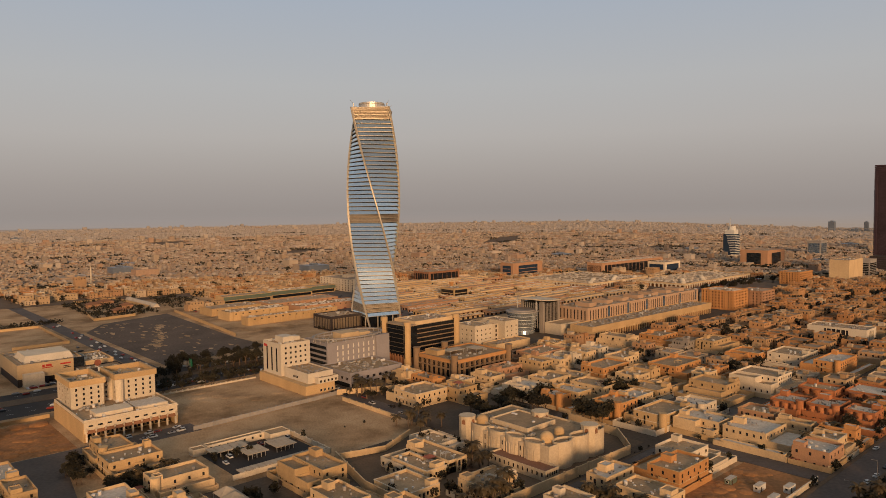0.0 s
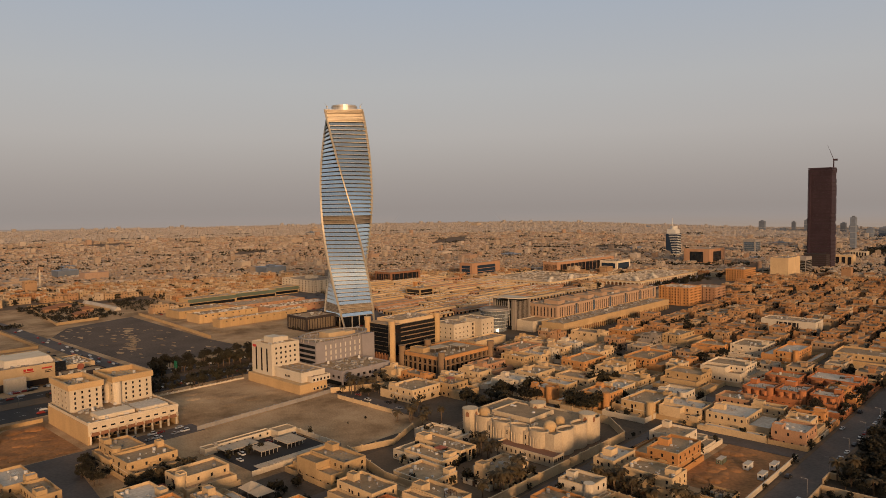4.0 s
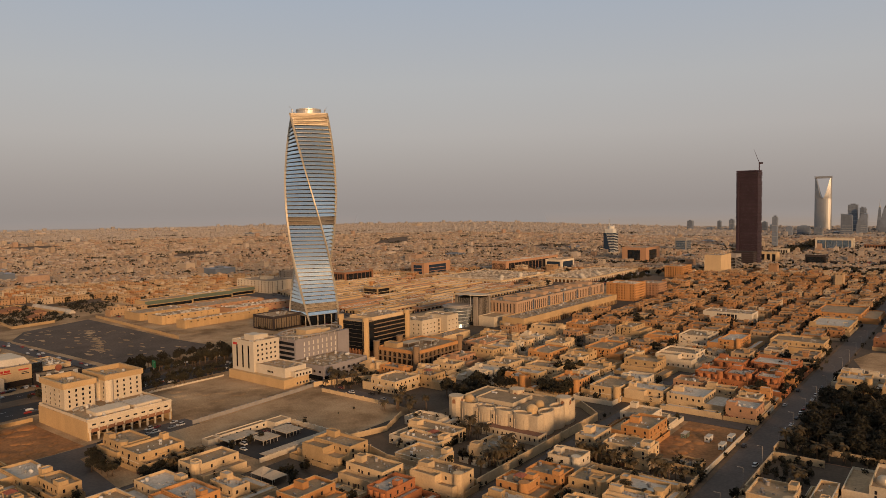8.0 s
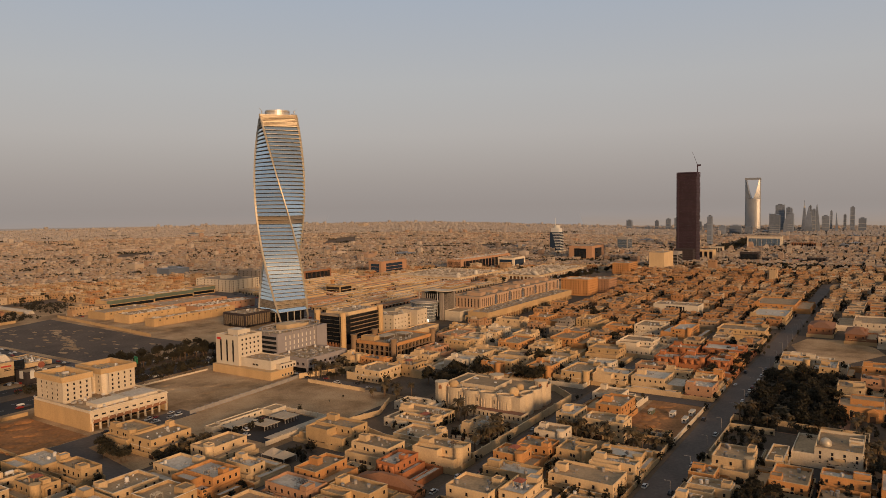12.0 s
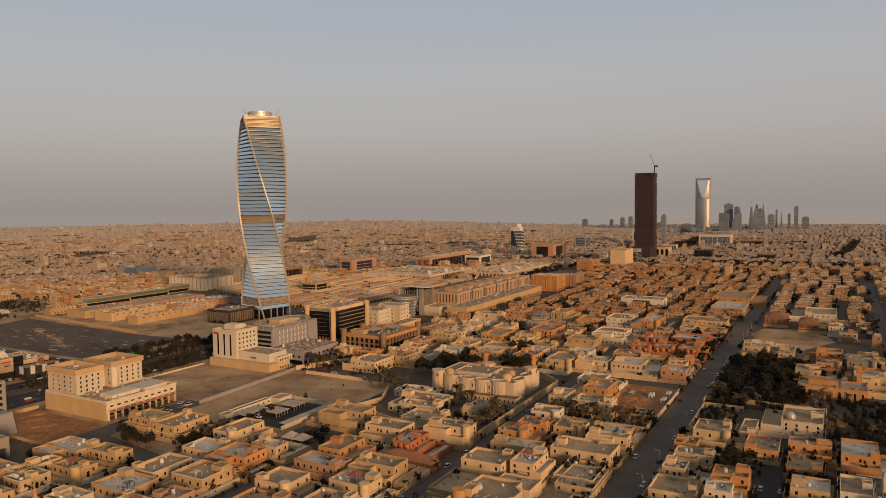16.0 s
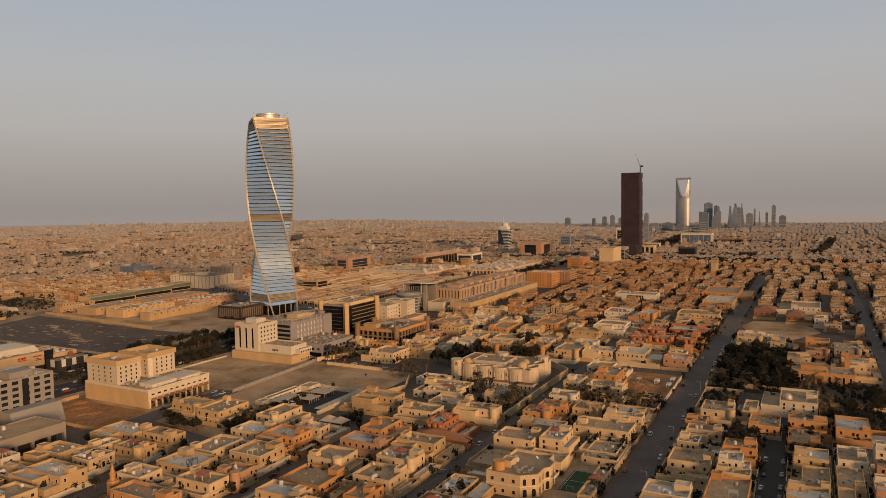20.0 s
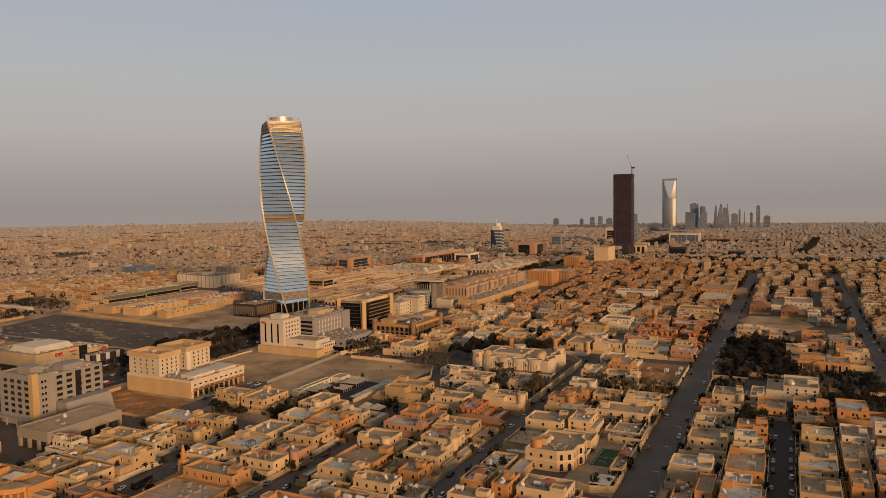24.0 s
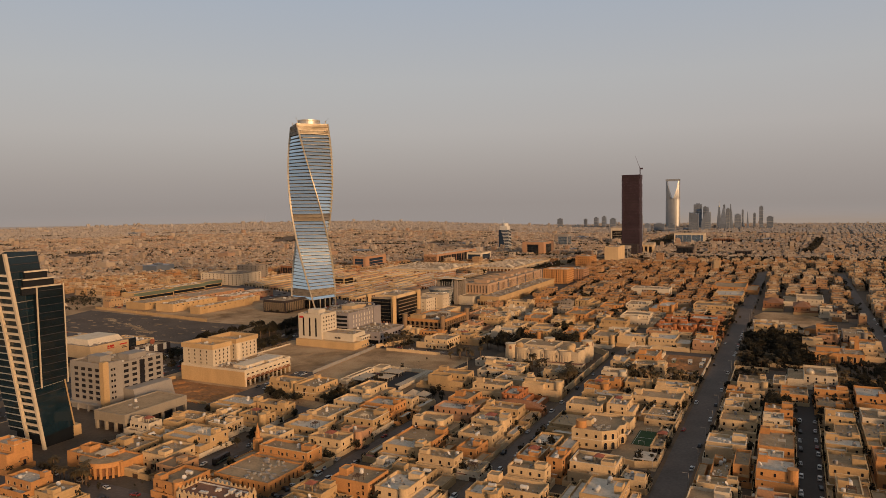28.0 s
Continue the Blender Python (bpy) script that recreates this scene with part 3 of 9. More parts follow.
    for k in range(4):
        x, y = corner(230, k, half - 3)
        a = math.atan2(y, x)
        s = S().cyl(x, y, 230, 233.5, 0.5, n=8).cyl(x, y, 233.5, 234.3, 0.8, n=8)
        s.prism([(x - 0.3, y), (x, y - 0.3), (x + 0.3, y), (x, y + 0.3)], 234, 237.2, [(x + 4 * math.cos(a) - 0.2, y + 4 * math.sin(a)), (x + 4 * math.cos(a), y + 4 * math.sin(a) - 0.2),
                 (x + 4 * math.cos(a) + 0.2, y + 4 * math.sin(a)), (x + 4 * math.cos(a), y + 4 * math.sin(a) + 0.2)])
        part("davit_crane", s, STEEL, root)
    for k in range(4):
        x, y = corner(230, k, half - 6)
        put("air_conditioner", hvac_mesh(), root, (x, y, 230.2))


twisted_tower()


# ---------------------------------------------------------------- large neighbouring buildings
def rooftop_kit(parent, x0, y0, x1, y1, z, n, seed, tanks=1):
    r = random.Random(seed)
    for k in range(n):
        put("air_conditioner", hvac_mesh(), parent, (r.uniform(x0, x1), r.uniform(y0, y1), z), r.choice((0, math.pi / 2)))
    for k in range(tanks):
        put("water_tank", r.choice((tank_mesh(), long_tank_mesh())), parent, (r.uniform(x0, x1), r.uniform(y0, y1), z), r.choice((0, math.pi / 2)))


def hotel():
    x, y = 104.0, 409.0
    root = thing("hotel_building", x, y, 0, "cream stone hotel with two wings on a long arcaded podium", "hotel")
    C, T = STUCCO["w"], STUCCO["t"]
    block(root, 0, 0, 51, 62, 4.6, 12.2, C, 1.2, "podium_mass", ROOF)
    part("podium_side", S().box(0, 0, -0.05, 1.6, 62, 4.7).box(49.4, 0, -0.05, 51, 62, 4.7).box(0, 8, -0.05, 51, 9, 4.7), T, root)
    part("party_wall", S().box(-0.35, -0.2, -0.05, 0, 62, 10.6), STUCCO["t"], root, "bare tan rendered side wall")
    col = shared("hotelcol", lambda: S().box(-0.45, -0.5, -0.05, 0.45, 0.5, 4.7).prism([(-0.45, -0.5), (0.45, -0.5), (0.45, 0.5), (-0.45, 0.5)], 4.7, 7.2, [(-0.3, -1.7), (0.3, -1.7), (0.3, -0.1), (-0.3, -0.1)]).mesh("column", C))
    shade = shared("hotelshade", lambda: S().prism([(-2.2, -1.2), (2.2, -1.2), (2.2, 0), (-2.2, 0)], 4.75, 6.4, [(-2.2, -0.3), (2.2, -0.3), (2.2, 0), (-2.2, 0)]).mesh("awning", STUCCO["b"]))
    wide = window_mesh(2.4, 0.9, C, bars=2)
    for k in range(11):
        put("column", col, root, (1.2 + k * 4.86, 0.2, 0))
    for k in range(10):
        put("awning", shade, root, (3.6 + k * 4.86, 0, 0))
        put("window", wide, root, (3.6 + k * 4.86, 0, 8.2), 0)
        put("shop_front", window_mesh(3.6, 3.4, GOLD_DARK, bars=3), root, (3.6 + k * 4.86, 8, 0.5), 0)
    part("cornice", S().box(-0.5, -0.5, 11.0, 51.5, 0, 11.5), C, root)
    part("terrace_block", S().box(8, 6, 11, 28, 18, 13.2).box(30, 4, 11, 47, 20, 12.9), C, root)
    part("skylight", S().box(29, 5, 12.9, 46, 18, 13.1), ROOF_PALE, root)
    for (a, b, c, d), nm in (((2, 32, 20, 62), "left_wing"), ((27, 32.5, 50, 60), "right_wing"), ((20, 40, 27, 61), "middle_wing")):
        block(root, a, b, c, d, 11, 25.2, C, 0.8, "tower_mass")
        if nm != "middle_wing":
            band = part("crown_band", S().loop([(a - 0.9, b - 0.9), (c + 0.9, b - 0.9), (c + 0.9, d + 0.9), (a - 0.9, d + 0.9)], [(a + 0.5, b + 0.5), (c - 0.5, b + 0.5), (c - 0.5, d - 0.5), (a + 0.5, d - 0.5)], 24.4, 27.6, 3), T, root)
            part("crown_soffit", S().box(a - 0.85, b - 0.85, 24.2, c + 0.85, d + 0.85, 24.5), T, band)
        w = window_mesh(1.1, 1.5, C)
        zs = (12.8, 15.6, 18.4, 21.4)
        if nm == "left_wing":
            windows(root, w, "-x", a, b, c, d, 4, zs, 6)
            windows(root, w, "-y", a, b, c, d, 4, zs, 3)
        if nm == "right_wing":
            windows(root, w, "-y", a, b, c, d, 5, zs, 3)
            windows(root, w, "-x", a, b, c, d, 2, zs, 3)
        if nm == "middle_wing":
            windows(root, w, "-y", a, b, c, d, 1, zs, 2)
    part("pilaster", S().box(26.4, 31.6, 11, 27.6, 33, 24.4).cyl(29, 32.5, 11, 24.4, 2.4, n=12), C, root)
    rooftop_kit(root, 4, 36, 18, 58, 24.4, 6, 3, 1)
    rooftop_kit(root, 29, 40, 48, 58, 24.4, 4, 4, 1)
    rooftop_kit(root, 4, 22, 20, 30, 11.2, 6, 14, 1)


hotel()


def white_office():
    root = thing("white_clinic_building", 243, 405, 0, "white rendered office block on a brown stone plinth", "office building")
    W = CLINIC_WHITE
    part("plinth", S().box(-3, 1, -0.05, 20, 66, 6.5), STUCCO["t"], root, "tan stone plinth")
    block(root, 0, 39, 24, 65, 6.4, 29.6, W, 0.9)
    block(root, 2, 6, 22, 39, 6.4, 13.5, W, 0.9, "wing_mass")
    block(root, 7, 1, 23, 22, 6.4, 10.5, W, 0.9, "porch_mass")
    part("stair_room", S().box(6, 46, 28.6, 15, 58, 33).box(15, 50, 28.6, 22, 57, 31.6), W, root)
    slot = shared("slot", lambda: S().box(-0.8, -0.12, 0, 0.8, 0.05, 17).mesh("window", BLACK_GLASS))
    for u in (45, 52, 59):
        put("window", slot, root, (0, u, 9), FACE["-x"])
    windows(root, window_mesh(1.5, 1.5, W), "-y", 0, 39, 24, 65, 5, (14.6, 18.2, 21.8, 25.4), 4)
    windows(root, window_mesh(1.4, 1.6, W), "-y", 7, 1, 23, 22, 5, (1.2, 7.2), 2)
    windows(root, window_mesh(1.4, 1.4, W), "-x", 2, 6, 22, 39, 4, (8.4,), 14)
    part("sign_panel", S().box(-0.25, 59, 25.5, 0, 63.5, 27.3), RED_PANEL, root, "red sign panel")
    rooftop_kit(root, 3, 42, 20, 62, 28.7, 4, 8)


white_office()


def grey_office():
    root = thing("grey_office_building", 272, 400, 0, "grey clad office block with ribbon windows and a curved roof screen", "office building")
    G = material("grey_cladding", (0.33, 0.30, 0.30), 0.7, 0, 0.08, 1.0, 0.1, 0.05, 0.03)
    block(root, 6, 38, 62, 71, -0.05, 26, G, 1.0)
    block(root, 0, 0, 46, 38, 3.6, 11.2, G, 1.0, "wing_mass", ROOF)
    part("wing_base", S().box(1.5, 4, -0.05, 45, 38, 3.7), BLACK_GLASS, root)
    for k in range(8):
        part("pier", S().box(0.2 + k * 6.4, 0.2, -0.05, 1.4 + k * 6.4, 1.2, 3.7), G, root)
    for z in (9.5, 13.4, 17.3, 21.2):
        part("ribbon_window", S().box(5.85, 39.5, z, 6.1, 69, z + 2.2), BLACK_GLASS, root)
    # slit windows with plain white panes
    tall = window_mesh(0.9, 3.0, STUCCO["w"], WHITE_PAINT, key="white_pane")
    windows(root, tall, "-y", 6, 38, 62, 71, 9, (10.5, 15.2, 19.9), 9, "slit_window")
    windows(root, window_mesh(2.4, 1.9, G), "-y", 0, 0, 46, 38, 8, (5.6,), 4)
    windows(root, window_mesh(2.4, 1.9, G), "-x", 0, 0, 46, 38, 6, (5.6,), 4)
    part("corner_bay", S().box(50, 36.6, -0.05, 62.6, 40, 26.6), G, root)
    n = 22
    outer = [(34 + 31 * math.cos(t), 52 + 18 * math.sin(t)) for t in [2 * math.pi * k / n for k in range(n)]]
    inner = [(34 + 29.4 * math.cos(t), 52 + 16.6 * math.sin(t)) for t in [2 * math.pi * k / n for k in range(n)]]
    part("roof_screen", S().loop(outer, inner, 27.6, 28.5, 0.4), CONCRETE, root, "pale curved roof screen")
    for k in range(n):
        x, y = inner[k]
        part("screen_post", S().box(x - 0.2, y - 0.2, 24.8, x + 0.2, y + 0.2, 27.7), STEEL, root)
    part("stair_room", S().box(24, 46, 25, 40, 58, 30).box(42, 48, 25, 52, 56, 28.4), STUCCO["c"], root)
    rooftop_kit(root, 4, 6, 42, 34, 10.3, 16, 11, 3)
    rooftop_kit(root, 10, 42, 22, 66, 25, 6, 12, 1)


grey_office()


def black_office():
    root = thing("black_glass_office", 346, 428, 0, "black glass office block with bands of bronze and round stone columns", "office building")
    part("glass_body", S().box(0, 0, 6, 53, 30, 31), BLACK_GLASS, root)
    part("base_mass", S().box(0.6, 0.6, -0.05, 52.4, 29.4, 6.2), STUCCO["b"], root)
    for k in range(6):
        z = 9.6 + k * 3.6
        part("floor_band", S().box(10, -0.35, z, 52, 0, z + 0.8), SHADE_STONE, root)
        part("floor_line", S().box(-0.15, 2, z, 0, 29, z + 0.25), GOLD_DARK, root)
    block(root, 10, 2, 52.5, 29, 31, 34, STUCCO["c"], 0.8, "top_mass")
    part("front_roof", S().box(-0.3, -0.3, 31, 10.2, 30.3, 31.6), ROOF, root)
    for x, y, h in ((0, 0, 35), (0, 30, 36), (53, 0, 35.5), (53, 30, 35)):
        shaft = part("column", S().cyl(x, y, -0.05, h, 2.9, n=18), STUCCO["t"], root, "round stone column", smooth=False)
        part("column_slot", S().box(x - 3.05, y - 0.35, 6, x - 2.7, y + 0.35, h - 3), BLACK_GLASS, shaft)
    for k in range(7):
        part("pier", S().box(-0.8, 4 + k * 3.6, -0.05, 0.6, 5.2 + k * 3.6, 7.5), STUCCO["b"], root)
    rooftop_kit(root, 14, 5, 48, 26, 33.2, 8, 21, 2)


black_office()


def stone_complex():
    root = thing("arcaded_office_complex", 343, 370, 0, "low tan stone office complex with orange bands and round corner turrets", "office building")
    T, O = SHADE_STONE, STUCCO["o"]
    part("inner_glass", S().box(2, 2, -0.05, 56, 41, 12), BLACK_GLASS, root)
    part("roof_slab", S().box(0.4, 0.4, 11.6, 57.6, 42.6, 12.2), ROOF, root)
    part("roof_band", S().loop([(0, 0), (58, 0), (58, 43), (0, 43)], [(1.2, 1.2), (56.8, 1.2), (56.8, 41.8), (1.2, 41.8)], 10.6, 13.2, 1.2), O, root, "orange rendered roof band")
    part("string_course", S().loop([(-0.2, -0.2), (58.2, -0.2), (58.2, 43.2), (-0.2, 43.2)], [(1, 1), (57, 1), (57, 42), (1, 42)], 5.6, 6.6, 0.3), T, root)
    pier = shared("complexpier", lambda: S().box(-0.7, -0.7, -0.05, 0.7, 0.7, 10.7).box(-1.0, -1.0, 9.8, 1.0, 1.0, 10.7).mesh("pier", T))
    for k in range(1, 11):
        put("pier", pier, root, (k * 5.3, 0.8, 0))
        put("spandrel", window_mesh(3.0, 2.6, T, bars=2), root, (k * 5.3 - 2.6, 1.9, 7.2))
    for k in range(1, 8):
        put("pier", pier, root, (0.8, k * 5.3, 0))
        put("spandrel", window_mesh(3.0, 2.6, T, bars=2), root, (1.9, k * 5.3 - 2.6, 7.2), FACE["-x"])
    for x, y in ((0, 0), (58, 0), (0, 43), (30, 44)):
        turret = part("turret", S().cyl(x, y, -0.05, 17, 2.7, n=18).cyl(x, y, 17, 17.6, 3.0, n=18), T, root)
        part("turret_slot", S().box(x - 0.4, y - 2.85, 2, x + 0.4, y - 2.5, 13), BLACK_GLASS, turret)
    part("shade_canopy", S().box(14, 20, 15, 30, 30, 15.3).box(34, 12, 15, 44, 24, 15.3), CANVAS, root, "pale roof canopy")
    for x, y in ((15, 21), (29, 21), (15, 29), (29, 29), (35, 13), (43, 13), (35, 23), (43, 23)):
        part("canopy_post", S().box(x - 0.15, y - 0.15, 12, x + 0.15, y + 0.15, 15.1), STEEL, root)
    block(root, 6, 26, 14, 40, 12, 16, STUCCO["t"], 0.6, "plant_room")
    rooftop_kit(root, 6, 6, 50, 18, 12.2, 14, 31, 2)


stone_complex()


def white_flats():
    root = thing("apartment_block", 425, 428, 0, "cream apartment block with small square windows", "apartment building")
    W = STUCCO["w"]
    block(root, 0, 4, 22, 30, -0.05, 21, W)
    block(root, 22, 8, 34, 30, -0.05, 19.5, W, name="recess_mass")
    block(root, 34, 0, 52, 28, -0.05, 22, W, name="end_mass")
    w = window_mesh(1.2, 1.3, W)
    for z in (4, 8, 12, 16):
        windows(root, w, "-y", 0, 4, 22, 30, 4, (z,), 3)
        windows(root, w, "-y", 34, 0, 52, 28, 3, (z,), 3)
        windows(root, w, "-x", 0, 4, 22, 30, 4, (z,), 4)
        windows(root, window_mesh(1.6, 2.2, GOLD_DARK), "-y", 22, 8, 34, 30, 2, (z,), 3, "balcony_door")
    block(root, 6, -16, 50, 0, -0.05, 7, STUCCO["c"], name="annex_mass")
    rooftop_kit(root, 2, 8, 50, 26, 20.0, 8, 41, 3)


white_flats()


def glass_rotunda():
    root = thing("glass_rotunda_building", 519, 460, 0, "round blue glass rotunda before a dark slab with curved roof", "office building")
    n, rings = 32, ((0, 12.6), (3.6, 12.2), (7.2, 12.4), (10.8, 13.2), (14.4, 14.2), (18, 15.2), (21.5, 15.8))
    for (z0, r0), (z1, r1) in zip(rings, rings[1:]):
        ring = part("glass_ring", S().cyl(0, 0, z0, z1 - 0.25, r0, r1, n=n), ROTUNDA_GLASS, root)
        part("ring_band", S().cyl(0, 0, z1 - 0.3, z1 + 0.05, r1 + 0.2, n=n), STEEL, ring)
    part("roof", S().cyl(0, 0, 21.5, 22.4, 16.4, n=n).cyl(0, 0, 22.4, 23.6, 13, n=n), CONCRETE, root)
    part("slab_mass", S().box(12, -16, -0.05, 36, 10, 30), BLACK_GLASS, root)
    for x0, y0, x1, y1 in ((10.5, -17.5, 13, -13), (10.5, 8, 13, 11), (34, -17.5, 37, -13)):
        part("slab_frame", S().box(x0, y0, -0.05, x1, y1, 31), STUCCO["g"], root)
    for k in range(9):
        part("fin", S().box(14.5 + k * 2.2, -16.7, 0, 14.9 + k * 2.2, -16, 29), STUCCO["g"], root)
    for k in range(8):
        part("fin", S().box(11.4, -12 + k * 2.6, 4, 12, -11.6 + k * 2.6, 29), STEEL, root)
    part("low_wing", S().tray(13, -38, -0.05, 60, -18, 11, 0.8, 0.4), STUCCO["w"], root, "low white wing")
    deck(root, 13, -38, 60, -18, 10.2)
    s, zf = S(), lambda q: 31.5 + 4.0 * (1 - q) ** 2
    for k in range(14):
        u, w = k / 14, (k + 1) / 14
        x0, x1 = -4 + 42 * u, -4 + 42 * w
        s.face([(x0, -18, zf(u)), (x1, -18, zf(w)), (x1, 13, zf(w)), (x0, 13, zf(u))])
        s.face([(x0, -18, zf(u) - 1), (x0, 13, zf(u) - 1), (x1, 13, zf(w) - 1), (x1, -18, zf(w) - 1)])
        s.face([(x0, -18, zf(u) - 1), (x1, -18, zf(w) - 1), (x1, -18, zf(w)), (x0, -18, zf(u))])
        s.face([(x0, 13, zf(u) - 1), (x0, 13, zf(u)), (x1, 13, zf(w)), (x1, 13, zf(w) - 1)])
    s.face([(-4, -18, 34.5), (-4, -18, 35.5), (-4, 13, 35.5), (-4, 13, 34.5)])
    part("curved_roof", s, STUCCO["w"], root, "pale curved flying roof")
    for x, y in ((4, -14.5), (4, 10)):
        part("roof_mast", S().cyl(x, y, 20, 34, 0.5, n=8), STEEL, root)


ROTUNDA_GLASS = material("pale_blue_mirror_glass", (0.56, 0.63, 0.68), 0.2, 0.85, 0.08, 0.3, 0.06, 0.0, 0.1)
glass_rotunda()


def long_mall():
    root = thing("long_department_building", 562, 413, 0, "long pinkish stone building with tall window bays above an arcaded podium", "shopping centre")
    P = material("pinkish_stone", (0.50, 0.335, 0.215), 0.85, 0, 0.1, 1.0, 0.1, 0.1, 0.05)
    block(root, 0, 0, 218, 40, 10, 24, P)
    bay = window_mesh(1.3, 9.5, P, bars=0)
    big = window_mesh(4.2, 11, P, BLUE_GLASS, bars=3, key="b")
    for k in range(48):
        x = 5 + k * 4.4
        put("window", big if k % 8 == 7 else bay, root, (x, 0, 12), 0)
    for k in range(9):
        put("window", bay, root, (0, 3 + k * 4.3, 12), FACE["-x"])
    for k in range(7):
        block(root, 14 + k * 29, 8, 26 + k * 29, 26, 23, 27, P, 0.4, "roof_room")
    T = STUCCO["t"]
    px0, py0 = -28, -26
    block(root, px0, py0, 200, 0, 7.5, 12, T, 1.0, "podium_mass")
    # inner block behind the arches is dark brown, unlike the tan podium
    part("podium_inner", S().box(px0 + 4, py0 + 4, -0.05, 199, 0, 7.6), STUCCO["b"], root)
    arch = shared("arcadearch", lambda: arch_mesh(4.2, 7.6, 0.8, T))
    for k in range(54):
        put("arch", arch, root, (px0 + 2.1 + k * 4.2, py0 + 0.4, -0.05))
    for k in range(7):
        put("arch", arch, root, (px0 + 0.4, py0 + 2.1 + k * 4.2, -0.05), FACE["-x"])
    rooftop_kit(root, px0 + 4, py0 + 4, 190, -4, 11, 26, 51, 2)
    rooftop_kit(root, 4, 4, 210, 36, 23.1, 20, 52, 2)


def arch_mesh(w, h, d, mat, key="arch"):
    """One bay of an arcade: a wall piece with a round-headed opening through it."""
    s, n = S(), 8
    r, z = w * 0.36, h * 0.55
    pts = [(-r, 0)] + [(-r * math.cos(math.pi * k / n), z + r * math.sin(math.pi * k / n)) for k in range(n + 1)] + [(r, 0)]
    for y, flip in ((-d / 2, 1), (d / 2, -1)):
        q = [(-w / 2, y, 0), (-r, y, 0), (-r, y, z), (-w / 2, y, h)]
        s.face(q)
        s.face([(w / 2, y, 0), (w / 2, y, h), (r, y, z), (r, y, 0)])
        arc = pts[1:-1]
        for k in range(n):
            a, b = arc[k], arc[k + 1]
            ta, tb = -w / 2 + w * k / n, -w / 2 + w * (k + 1) / n
            s.face([(a[0], y, a[1]), (b[0], y, b[1]), (tb, y, h), (ta, y, h)])
    for a, b in zip(pts, pts[1:]):
        s.face([(a[0], -d / 2, a[1]), (a[0], d / 2, a[1]), (b[0], d / 2, b[1]), (b[0], -d / 2, b[1])])
    s.face([(-w / 2, -d / 2, h), (w / 2, -d / 2, h), (w / 2, d / 2, h), (-w / 2, d / 2, h)])
    return s.mesh(key, mat)


long_mall()


def grey_apartments():
    root = thing("grey_apartment_building", 20, 448, 0, "grey rendered apartment building with rows of dark windows", "apartment building")
    G = material("warm_grey_render", (0.33, 0.30, 0.265), 0.9, 0, 0.1, 1.2, 0.1, 0.1, 0.04)
    block(root, 0, 0, 14, 32, -0.05, 31, G, 1.0)
    block(root, 14, 1.5, 48, 30, -0.05, 29, G, 1.0, "rear_mass")
    part("corner_pier", S().box(-0.6, -0.6, -0.05, 3.4, 3, 32), STUCCO["t"], root)
    w2 = window_mesh(3.7, 2.0, G, bars=3)
    w1 = window_mesh(1.3, 1.5, G)
    zs = tuple(7 + 3.7 * k for k in range(6))
    windows(root, w2, "-x", 0, 0, 14, 32, 4, zs, 6)
    windows(root, w1, "-y", 0, 0, 14, 32, 2, zs, 6)
    windows(root, w2, "-y", 14, 1.5, 48, 30, 5, zs, 4)
    # flat dark strip stands in for the shade of a deep recess
    part("shadowed_recess", S().box(28.6, 1.3, 6.5, 32.4, 1.62, 28), DARK_GLASS, root, "tall dark strip painted in for a deep shaded recess")
    part("ground_arcade", S().box(-3, 2, 4.2, 0, 31, 5).box(-3, 2, -0.05, -2.2, 3, 4.3).box(-3, 12, -0.05, -2.2, 13, 4.3).box(-3, 22, -0.05, -2.2, 23, 4.3).box(-3, 30, -0.05, -2.2, 31, 4.3), G, root)
    part("stair_room", S().box(4, 8, 29, 12, 20, 34.5), G, root)
    part("plant_room", S().box(24, 6, 28, 38, 16, 32), G, root)
    part("sloping_block", S().prism([(15, -12), (46, -12), (46, 1.4), (15, 1.4)], -0.05, 12, [(15, -8), (46, -8), (46, 1.4), (15, 1.4)]), G, root)
    rooftop_kit(root, 16, 4, 46, 28, 28.2, 8, 61, 2)


grey_apartments()


def low_hall():
    root = thing("low_concrete_hall", -4, 400, 0, "low flat-roofed concrete hall with wide square openings", "hall")
    G = material("hall_render", (0.34, 0.29, 0.225), 0.9, 0, 0.1, 1.2, 0.1, 0.1)
    part("roof_box", S().tray(0, 0, 5.5, 46, 26, 11, 0.7, 0.5), G, root)
    deck(root, 0, 0, 46, 26, 10.3)
    # wall behind the piers is charcoal, darker than the hall's render
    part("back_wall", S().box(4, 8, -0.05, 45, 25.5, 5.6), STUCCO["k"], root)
    for k in range(6):
        part("pier", S().box(0.1 + k * 8.9, 0.1, -0.05, 1.6 + k * 8.9, 1.6, 5.6), G, root)
    for k in range(1, 4):
        part("pier", S().box(0.1, k * 8, -0.05, 1.6, k * 8 + 1.5, 5.6), G, root)
    rooftop_kit(root, 4, 4, 42, 22, 10.4, 3, 71, 1)


low_hall()


